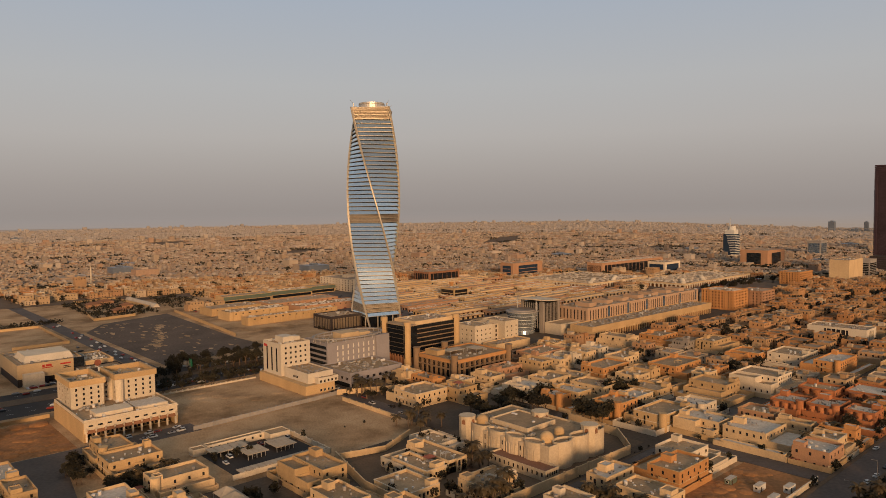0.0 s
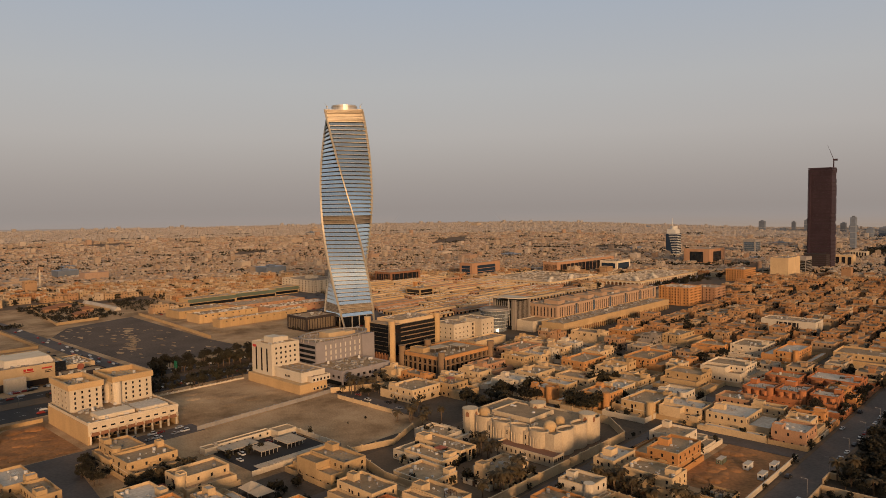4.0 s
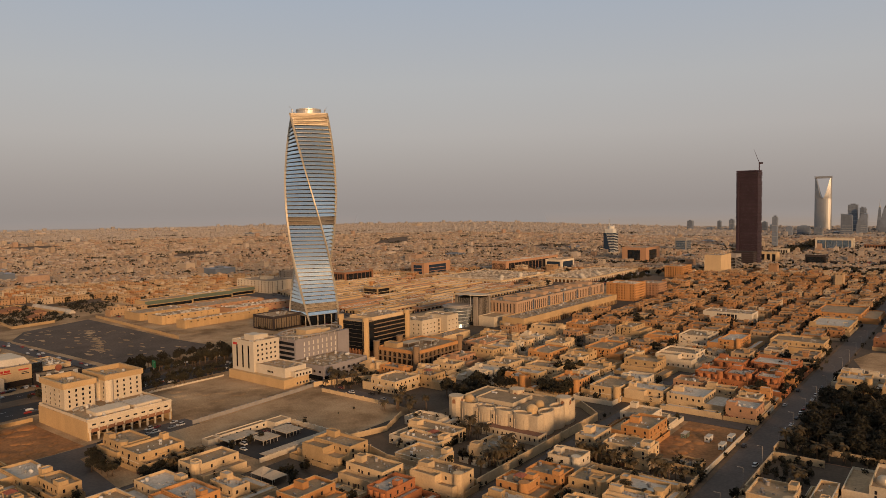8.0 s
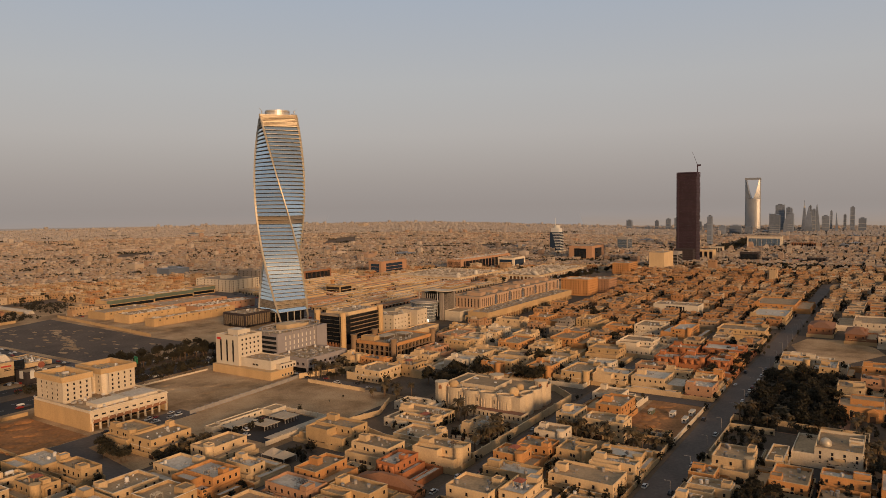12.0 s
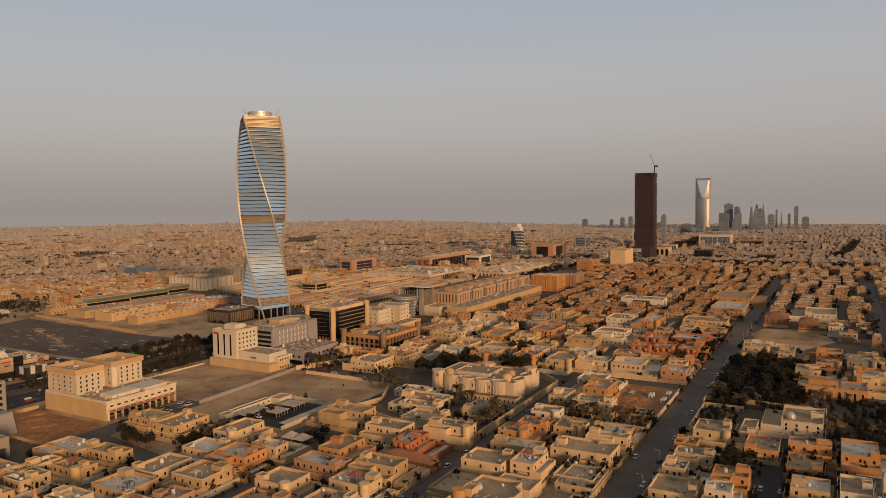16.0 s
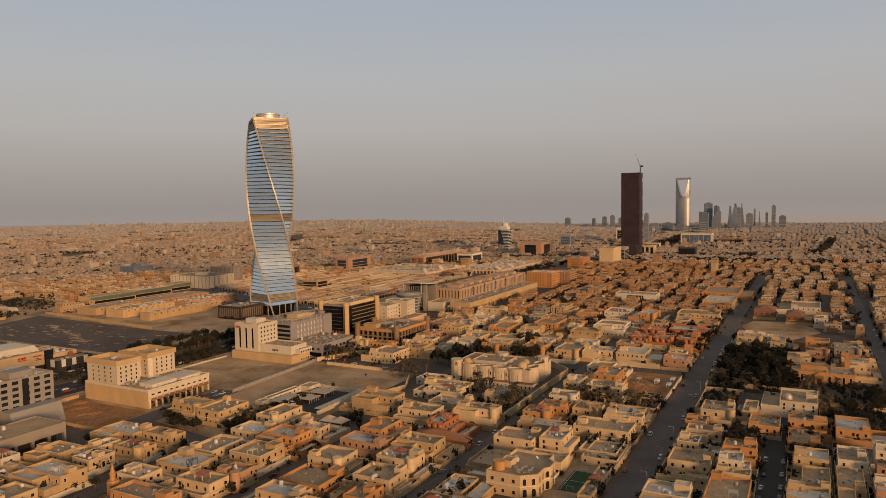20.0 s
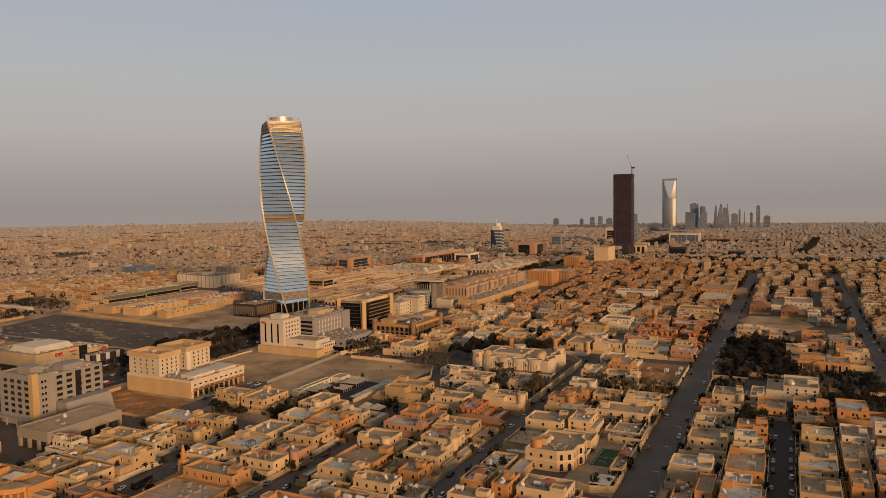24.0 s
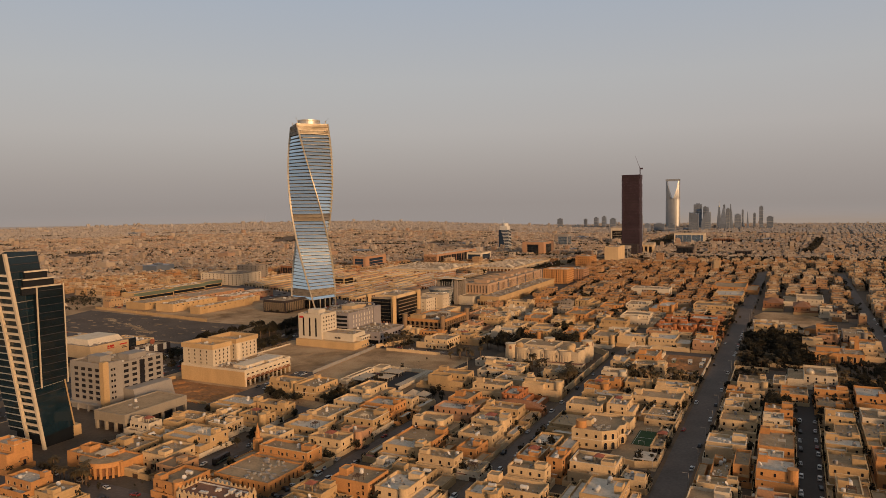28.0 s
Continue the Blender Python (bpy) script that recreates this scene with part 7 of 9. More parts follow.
crenellated_villa()
for k, (x, y, a) in enumerate(((-7, 263.6, 70), (-1, 264, 75), (-24, 263.4, 60), (-29, 263.8, 65), (-36, 264, 60), (12, 264, 10), (12, 271, 40), (14, 276, 45), (-29, 309, 10), (-21, 322, 20), (-8, 312, 15), (4, 313, 12), (10, 320, 8), (-2, 264.2, 80), (-18, 264, 66))):
    park(x, y, a, k * 3 + 1)


def tent(x, y, w, d, h, n, lab="cream canvas majlis tent with pointed peaks", rz=0.0):
    root = thing("canvas_tent", x, y, 0, lab, "tent", rz=rz)
    for k in range(n):
        c = (k + 0.5) * w / n
        part("canopy", S().prism([(k * w / n, 0), ((k + 1) * w / n, 0), ((k + 1) * w / n, d), (k * w / n, d)], h * 0.55, h, [(c - 0.2, d / 2 - 0.2), (c + 0.2, d / 2 - 0.2), (c + 0.2, d / 2 + 0.2), (c - 0.2, d / 2 + 0.2)]), CANVAS, root)
        part("pole", S().cyl(c, d / 2, -0.05, h * 0.98, 0.12, n=6), STEEL, root)
    for k in range(n + 1):
        for yy in (0.15, d - 0.3):
            part("post", S().box(k * w / n - 0.1 + (0.2 if k == 0 else -0.1), yy, -0.05, k * w / n + 0.1 + (0.2 if k == 0 else -0.1), yy + 0.15, h * 0.56), STEEL, root)
    taken.append((x, y, x + w, y + d))


tent(132, 272, 16, 9, 6.0, 2, rz=math.pi / 2)
tent(-46, 286, 8, 12, 6.0, 1)
tent(60, 170, 6, 6, 5, 1)


def site_cabins():
    for k, (x, y) in enumerate(((296, 141), (298, 129), (290, 119.6), (306, 119.6))):
        root = thing("site_cabin", x, y, 0, ("green" if k == 0 else "white") + " portable site cabin on the building plot", "cabin", "site cabins")
        part("body", S().box(0, 0, 0, 6.5, 2.6, 2.7), GREEN_GLASS if k == 0 else WHITE_PAINT, root)
        part("roof", S().box(-0.1, -0.1, 2.7, 6.6, 2.7, 2.85), ROOF_PALE, root)
        put("window", window_mesh(1.0, 0.9, WHITE_PAINT), root, (0, 1.3, 1.2), FACE["-x"])
        put("door", shared("cabindoor", lambda: S().box(-0.45, -0.06, 0, 0.45, 0.04, 2.0).mesh("door", TIMBER)), root, (2, 0, 0.1), 0)


site_cabins()


def dirt_mounds():
    s, r = S(), random.Random(9)
    heaps = S()
    for k in range(70):
        x, y, a = r.uniform(62, 97), r.uniform(406, 468), r.uniform(2, 6)
        heaps.dome(x, y, -0.1, a, a * r.uniform(0.08, 0.3), 11, 4)
    for k in range(46):
        x, y, a = r.uniform(268, 323), r.uniform(133, 146), r.uniform(2, 4)
        heaps.dome(x, y, -0.1, a, a * r.uniform(0.1, 0.4), 9, 4)
    tagged(new("earth_heaps", heaps.mesh("earth_heaps", EARTH)), "heaps of dug-out orange earth on the building plots", "earth", kind="stuff")
    for k in range(30):
        x, y, a = r.uniform(165, 235), r.uniform(420, 470), r.uniform(2, 6)
        s.dome(x, y, -0.1, a, a * r.uniform(0.04, 0.12), 9, 4)
    for k in range(60):
        x, y, a = r.uniform(330, 400), r.uniform(662, 694), r.uniform(2, 5)
        s.dome(x, y, -0.1, a, a * r.uniform(0.05, 0.15), 9, 4)
    tagged(new("dirt_mounds", s.mesh("dirt_mounds", SAND)), "low heaps of excavated orange sand", "sand", kind="stuff")


dirt_mounds()


def street_lamp_template():
    root = thing("street_lamp", 0, 0, 0, "grey steel street lamp with a single arm", "street lamp", "street lamps")
    part("pole", S().cyl(0, 0, -0.05, 9.5, 0.12, 0.07, n=8), CONCRETE, root)
    part("arm", S().box(-0.05, 0, 9.4, 0.05, 2.0, 9.5), CONCRETE, root)
    part("lamp_head", S().box(-0.15, 1.8, 9.35, 0.15, 2.6, 9.5), CONCRETE, root)
    return root


LAMP = street_lamp_template()
for k in range(22):
    plant_at(LAMP, Matrix.Translation((-60 + k * 34, 98.4, 0)))
for k in range(16):
    plant_at(LAMP, Matrix.Translation((-40 + k * 36, 530, 0)) @ Matrix.Rotation(math.pi, 4, "Z"))


def banner_sign():
    root = thing("roadside_sign", 213, 531, 0, "green roadside sign panel on a pole", "sign")
    part("pole", S().cyl(0, 0, -0.05, 6, 0.2, n=8), STEEL, root)
    part("panel", S().box(-0.2, -2.2, 5.0, 0.2, 2.2, 10.5), GREEN_PANEL, root)


banner_sign()


def round_cafe():
    root = thing("coffee_kiosk", 178, 536, 0, "small dark glass drive-through cafe with pale framed walls", "cafe")
    block(root, 0, 0, 8, 9, -0.05, 8, BLACK_GLASS, 0.6, roof=ROOF)
    part("frame", S().box(-0.4, -0.4, -0.05, 0.8, 0.6, 8.6).box(7.2, -0.4, -0.05, 8.4, 0.6, 8.6).box(-0.4, -0.4, 7.4, 8.4, 0.4, 8.6).box(-0.4, 8.6, -0.05, 0.6, 9.4, 8.6), STUCCO["w"], root)
    part("sign_disc", S().cyl(4, 4, 7.4, 9, 0.3, n=8).dome(4, 4, 9, 1.8, 2.2, 12, 5), STUCCO["w"], root)


round_cafe()

# ---------------------------------------------------------------- middle distance landmarks
def banded_office(name, x0, y0, x1, y1, h, mat, glass, lab, bands=0, fins=0, gx=0.12, cat="office building", floor_h=3.8):
    """A framed office block: a glass front set between solid ends, with floor bands or fins."""
    k = out((x0 + x1) / 2, (y0 + y1) / 2)[2]
    x0, y0, x1, y1 = out_box(x0, y0, x1, y1)
    h *= k
    root = thing(name, x0, y0, land(x0, y0), lab, cat)
    w, d = x1 - x0, y1 - y0
    taken.append((x0 - 5, y0 - 5, x1 + 5, y1 + 5))
    block(root, 0, 0, w, d, -0.5, h, mat)
    m = d * gx
    if glass == mat:
        sheet = S()
        for z in np.arange(2.5, h - 2.5, 3.4):
            for x, y in row("-x", 0, 0, w, d, max(2, int(d / 4)), 2.5):
                sheet.box(-0.1, y - 0.7, z, 0.02, y + 0.7, z + 1.6)
            for x, y in row("-y", 0, 0, w, d, max(2, int(w / 4)), 2.5):
                sheet.box(x - 0.7, -0.1, z, x + 0.7, 0.02, z + 1.6)
        if "windowless" not in lab:
            part("window_set", sheet, DARK_GLASS, root)["kind"] = "stuff"
        rooftop_kit(root, w * 0.2, d * 0.2, w * 0.8, d * 0.8, h - 0.9, 4, int(x0 + y0), 1)
        for k in range(fins):
            v = d * (k + 0.5) / fins
            part("pilaster", S().box(-0.5, v - 0.5, -0.3, 0, v + 0.5, h), mat, root)
        return root
    part("front_glass", S().box(-0.3, m, h * 0.12, 0, d - m, h * 0.82), glass, root)
    part("side_glass", S().box(w * gx, -0.3, h * 0.12, w * (1 - gx), 0, h * 0.82), glass, root)
    for k in range(bands):
        z = h * (0.14 + 0.68 * k / bands)
        part("floor_band", S().box(-0.6, m, z, -0.3, d - m, z + 0.7).box(w * gx, -0.6, z, w * (1 - gx), -0.3, z + 0.7), mat, root)
    for k in range(fins):
        v = m + (d - 2 * m) * (k + 0.5) / fins
        part("fin", S().box(-0.7, v - 0.3, 0, -0.3, v + 0.3, h * 0.85), mat, root)
        u = w * gx + w * (1 - 2 * gx) * (k + 0.5) / fins
        part("fin", S().box(u - 0.3, -0.7, 0, u + 0.3, -0.3, h * 0.85), mat, root)
    rooftop_kit(root, w * 0.2, d * 0.2, w * 0.8, d * 0.8, h - 0.9, 4, int(x0 + y0), 1)
    return root


def blue_tower():
    """A slim navy glass tower with white floor bands on one flank, a white stepped head and a mast."""
    x0, y0, x1, y1 = out_box(1512, 735, 1536, 762)
    w, d, z, k = x1 - x0, y1 - y0, land(x0, y0), out(1524, 748)[2]
    root = thing("blue_tower", x0, y0, z, "slim navy glass tower with white bands and stepped white head", "office tower")
    taken.append((x0 - 5, y0 - 5, x1 + 5, y1 + 5))
    part("glass_body", S().box(0, 0, -1, w, d, 56 * k), NAVY_GLASS, root)
    for j in range(13):
        zz = (6 + 3.9 * j) * k
        e = d * (0.30 + 0.035 * j)
        part("floor_band", S().box(-0.6, 0.2, zz, 0, e, zz + 1.5).box(0.2, -0.6, zz, w - 0.2, 0, zz + 1.5), WHITE_PAINT, root)
    part("podium", S().box(-8, -6, -1, w + 4, d + 10, 9 * k), STUCCO["w"], root)
    part("head", S().box(1.5, d * 0.12, 56 * k, w - 1.5, d * 0.88, 66 * k), WHITE_PAINT, root, "white stepped head")
    part("head", S().cyl(w / 2, d * 0.45, 66 * k, 74 * k, d * 0.3, n=20), WHITE_PAINT, root, "white round head")
    part("mast", S().cyl(w / 2, d * 0.6, 74 * k, 92 * k, 0.9, 0.3, n=8), WHITE_PAINT, root)


banded_office("office_block", 890, 812, 968, 842, 26, STUCCO["p"], NAVY_GLASS, "orange stone office block with a long dark blue glass front", 3, 0, 0.18)
banded_office("terracotta_block", 985, 700, 1180, 730, 24, STUCCO["p"], DARK_GLASS, "long terracotta office block with narrow windows", 0, 14, 0.05)
banded_office("glass_pavilion", 1110, 655, 1160, 690, 22, STUCCO["w"], NAVY_GLASS, "white framed pavilion with dark blue glass", 1, 0, 0.1)
banded_office("court_building", 1362, 592, 1442, 646, 31, STUCCO["p"], BLACK_GLASS, "broad orange stone office with a dark glazed centre", 0, 0, 0.24)
blue_tower()
banded_office("stone_block", 1178, 380, 1240, 408, 34, STUCCO["c"], STUCCO["c"], "plain windowless beige stone block", 0, 0, 0.2)
banded_office("louvred_block", 1241, 372, 1275, 402, 32, CONCRETE, BLACK_GLASS, "grey block with horizontal dark louvres", 8, 0, 0.04)
banded_office("orange_apartments", 794, 376, 830, 416, 23, STUCCO["o"], STUCCO["o"], "orange rendered apartment block with small windows", 5, 6, 0.05, "apartment building")
banded_office("orange_apartments", 838, 362, 872, 392, 20, STUCCO["p"], STUCCO["p"], "pinkish tan rendered apartment block with small windows", 4, 5, 0.05, "apartment building")
banded_office("orange_apartments", 1100, 420, 1150, 450, 20, STUCCO["o"], STUCCO["o"], "long orange rendered apartment block with flat roof", 4, 8, 0.05, "apartment building")
banded_office("wide_white_villa", 690, 206, 716, 256, 11, CLINIC_WHITE, DARK_GLASS, "wide white mansion with tall dark entrance recesses", 0, 5, 0.30, "house")
banded_office("brown_glass_box", 390, 606, 428, 640, 15, STUCCO["k"], GOLD_DARK, "brown box-shaped showroom with a dark screen front", 0, 10, 0.05)
banded_office("black_cube", 1432, 260, 1460, 296, 22, STUCCO["k"], BLACK_GLASS, "plain black glass cube building", 0, 0, 0.05)
banded_office("dark_corner_office", 782, 428, 812, 460, 18, STUCCO["k"], BLACK_GLASS, "dark glass corner building beyond the long mall", 0, 0, 0.05)
banded_office("columned_hall", 1959, 285, 1990, 372, 30, STUCCO["w"], BLUE_GLASS, "white hall with tall columns before blue glass", 0, 6, 0.05)
banded_office("far_block", 1750, 640, 1790, 670, 34, CONCRETE, BLUE_GLASS, "pale distant office block with blue glass", 5, 0, 0.08)
banded_office("far_block", 1950, 520, 1990, 560, 46, STUCCO["w"], DARK_GLASS, "white distant office block", 6, 0, 0.1)
banded_office("market_office", 650, 700, 676, 728, 14, STUCCO["t"], DARK_GLASS, "tan market office with dark window bands", 2, 0, 0.06)
banded_office("dark_office", 760, 880, 830, 920, 18, STUCCO["b"], BLACK_GLASS, "brown office with dark glass bays", 0, 6, 0.06)


def far_block(name, x0, y0, x1, y1, h, mat, lab, fins=0, glass=None):
    """A plain block on the sinking land with window bays on the side that faces the district."""
    z = min(land(x0, y0), land(x1, y1))
    root = thing(name, x0, y0, z, lab, "building")
    w, d = x1 - x0, y1 - y0
    taken.append((x0 - 4, y0 - 4, x1 + 4, y1 + 4))
    block(root, 0, 0, w, d, -1.0, h, mat, 0.9)
    for k in range(fins):
        v = d * (k + 0.5) / fins
        part("window_bay", S().box(-0.3, v - d * 0.3 / fins, h * 0.15, 0, v + d * 0.3 / fins, h * 0.85), glass or DARK_GLASS, root)


far_block("dark_glass_hall", 1640, 153, 1672, 191, 17, STUCCO["k"], "low dark glass hall beside the cross avenue", 5, BLACK_GLASS)
far_block("brick_terrace", 2667, 247, 2690, 342, 18, STUCCO["b"], "long brown brick terrace with dark windows", 12)
far_block("red_shop_row", 1750, 211, 1766, 267, 6.5, RED_PANEL, "low shop row with a bright red canopy", 7)
far_block("bay_fronted_office", 1700, 404, 1730, 440, 29, STUCCO["c"], "cream office block with tall dark bays", 3)
far_block("dark_annex", 1624, 263, 1640, 282, 14, STUCCO["k"], "small dark glass annex", 2, BLACK_GLASS)
far_block("cream_office", 2308, 505, 2340, 548, 20, STUCCO["w"], "pale cream office block with narrow windows", 6)


def construction_tower():
    root = thing("unfinished_tower", 1562, 412.6, land(1562, 412), "dark maroon tower under construction with a crane on top", "skyscraper")
    w, d, h = 36.7, 46.4, 198 - land(1562, 412)
    taken.append((1530, 400, 1606, 466))
    part("core", S().box(1.5, 1.5, -0.5, w - 1.5, d - 1.5, h - 8), MAROON, root)
    r = random.Random(6)
    for k in range(int(h / 4)):
        z = k * 4
        cut = 3.0 if k in (17, 24, 37, 47, 48) else 0
        part("floor_slab", S().box(0, cut, z, w, d, z + 0.7), STUCCO["k"] if k % 2 else MAROON, root)
        part("screen", S().box(0.35, 0.3 + cut + (1.5 if r.random() < 0.1 else 0), z + 1.3, w - 0.4, d - 0.4, z + 3.9), MAROON, root)
    part("hoist", S().box(-2, d * 0.86, 0, 0, d * 0.95, h - 14), MAROON, root, "external hoist mast")
    s = S().box(w - 9, 4, h - 8, w - 7, 6, h + 16)
    part("crane_mast", s, MAROON, root)
    j = S().prism([(w - 8.5, 4), (w - 7.5, 4), (w - 7.5, 5), (w - 8.5, 5)], h + 14, h + 46, [(w - 11, 16), (w - 10.5, 16), (w - 10.5, 16.5), (w - 11, 16.5)])
    part("crane_jib", j, MAROON, root, "raised crane jib")
    part("crane_cab", S().box(w - 10, -2, h + 13, w - 6, 6, h + 17), MAROON, root)
    part("podium", S().box(-26, 2, -0.5, 0, 44, 34), STUCCO["k"], root)
    for k in range(8):
        part("podium_slab", S().box(-26.6, 1.4, k * 4.2, 0.2, 44.6, k * 4.2 + 0.8), MAROON, root)


construction_tower()


def arch_skyscraper():
    """Far tower with an inverted parabolic opening under a bridge."""
    x, y = 4300.0, 737.0
    root = thing("arch_topped_skyscraper", x, y, land(x, y), "distant silver skyscraper with a great arched opening at its top", "skyscraper")
    H, W, D = 302.0, 86.0, 46.0
    z_open, n = 178.0, 24
    a = 0.14
    part("shaft", S().prism([(W / 2 * math.cos(t) * 0 + D / 2 * math.cos(t), W / 2 * math.sin(t)) for t in [2 * math.pi * k / 28 for k in range(28)]], -20, z_open), BLUE_STEEL, root, smooth=False)
    for sg in (1, -1):
        s = S()
        prev = None
        for k in range(n + 1):
            z = z_open + (H - 12 - z_open) * k / n
            gap = 34 * (k / n) ** 0.62
            ring = [(-D / 2 * math.sqrt(max(0.02, 1 - (gap / (W / 2)) ** 2)), sg * gap, z), (-D / 4, sg * W * 0.44, z), (0, sg * W / 2, z), (D / 4, sg * W * 0.44, z), (D / 2 * math.sqrt(max(0.02, 1 - (gap / (W / 2)) ** 2)), sg * gap, z)]
            if prev:
                for e in range(5):
                    s.face([prev[e], prev[(e + 1) % 5], ring[(e + 1) % 5], ring[e]])
            prev = ring
        part("horn", s, BLUE_STEEL, root)
    part("sky_bridge", S().box(-9, -W / 2, H - 12, 9, W / 2, H), BLUE_STEEL, root)


BLUE_STEEL = material("hazy_silver_glass", (0.33, 0.33, 0.325), 0.5, 0.7, 0.06, 0.05, 0.01, 0.0)
# glass colour lightened towards grey-blue to paint in the distance haze
HAZE_GREY = material("hazed_grey_glass", (0.20, 0.23, 0.275), 0.4, 0.2, 0.15, 0.1, 0.02, 0.0, 0.25)
arch_skyscraper()


def far_tower(x, y, w, d, top, style="box"):
    z = land(x, y)
    root = thing("distant_tower", x, y, z, {"box": "distant glass high-rise with haze painted into its grey", "spire": "distant tapering tower with a needle spire", "wedge": "distant pointed wedge-shaped tower", "slope": "distant glass slab with a sloping top", "sail": "distant glass tower with one rounded shoulder", "obelisk": "distant four-sided tower tapering to a point"}[style], "skyscraper", "distant high-rises")
    h = top - z
    if style == "box":
        part("shaft", S().box(-d / 2, -w / 2, -3, d / 2, w / 2, h), HAZE_GREY, root)
        for k in range(int(h / 20)):
            part("floor_band", S().box(-d / 2 - 0.5, -w / 2 - 0.5, k * 20, d / 2, w / 2, k * 20 + 2), BLUE_STEEL, root)
        part("plant_room", S().box(-d / 4, -w / 4, h, d / 4, w / 4, h + 5), HAZE_GREY, root)
    elif style == "spire":
        q = [(-d / 2, -w / 2), (d / 2, -w / 2), (d / 2, w / 2), (-d / 2, w / 2)]
        part("shaft", S().prism(q, -3, h * 0.74, [(x * 0.3, y * 0.3) for x, y in q]), HAZE_GREY, root)
        part("globe", S().dome(0, 0, h * 0.74, w * 0.16, w * 0.3, 10, 4), GOLD, root)
        part("spire", S().cyl(0, 0, h * 0.74, h, 2.0, 0.3, n=6), HAZE_GREY, root)
    elif style in ("slope", "sail"):
        s, n = S(), 8
        sg = 1 if style == "slope" else -1
        edge = [(sg * (w / 2 - w * k / n), h - (7 * k / n if style == "slope" else 0.55 * h * max(0.0, (k / n - 0.35) / 0.65) ** 2.2)) for k in range(n + 1)]
        face = [(edge[0][0], -3)] + edge + [(edge[-1][0], -3)]
        s.face([(-d / 2, y, z) for y, z in face])
        s.face([(d / 2, y, z) for y, z in reversed(face)])
        for (ya, za), (yb, zb) in zip(face, face[1:]):
            s.face([(-d / 2, ya, za), (d / 2, ya, za), (d / 2, yb, zb), (-d / 2, yb, zb)])
        part("shaft", s, HAZE_GREY, root)
        for k in range(int(h * 0.6 / 11)):
            part("floor_band", S().box(-d / 2 - 0.5, -w / 2, k * 11, -d / 2, w / 2 * (0.2 if style == "sail" else 1), k * 11 + 2), BLUE_STEEL, root)
    elif style == "obelisk":
        q = [(-d / 2, -w / 2), (d / 2, -w / 2), (d / 2, w / 2), (-d / 2, w / 2)]
        for k in range(4):
            u, v = (1 - (k / 4) ** 2 * 0.9), (1 - ((k + 1) / 4) ** 2 * 0.9)
            part("shaft_stage", S().prism([(x * u, y * u) for x, y in q], -3 + (h + 3) * k / 4, -3 + (h + 3) * (k + 1) / 4, [(x * v, y * v) for x, y in q]), HAZE_GREY, root)
    else:
        part("shaft", S().prism([(-d / 2, -w / 2), (d / 2, -w / 2), (d / 2, w / 2), (-d / 2, w / 2)], -3, h, [(-d / 4, w * 0.12), (d / 4, w * 0.12), (d / 4, w * 0.26), (-d / 4, w * 0.26)]), HAZE_GREY, root)


for spec in ((3756, 545, 58, 30, 63, "slope"), (4107, 566, 54, 30, 104), (4118, 526, 25, 30, 88), (3863, 494, 56, 34, 61, "sail"), (4168, 454, 34, 34, 132, "spire"),
             (3971, 413, 44, 34, 92, "obelisk"), (3990, 392, 22, 30, 78), (4024, 376, 30, 30, 104, "wedge"), (4126, 348, 42, 30, 42), (4030, 289, 18, 20, 60, "wedge"), (4233, 229, 25, 26, 86),
             (4134, 179, 42, 30, 28), (2681, 625, 20, 22, 71), (3572, 758, 32, 26, 5), (3681, 716, 66, 30, 4), (4193, 1194, 30, 26, 25),
             (4205, 1146, 30, 26, 32), (4210, 1090, 44, 26, 18), (4131, 1414, 37, 26, 20), (4180, 1260, 22, 22, 16), (3600, 640, 40, 30, 2), (4050, 980, 30, 24, 14), (3900, 900, 44, 24, 6), (4060, 506, 14, 18, 84), (4240, 432, 14, 18, 96), (4250, 330, 12, 16, 66), (4300, 268, 16, 18, 44), (4080, 590, 16, 18, 52)):
    far_tower(spec[0], spec[1], spec[2] * 0.82, *spec[3:])


shop_plots = []


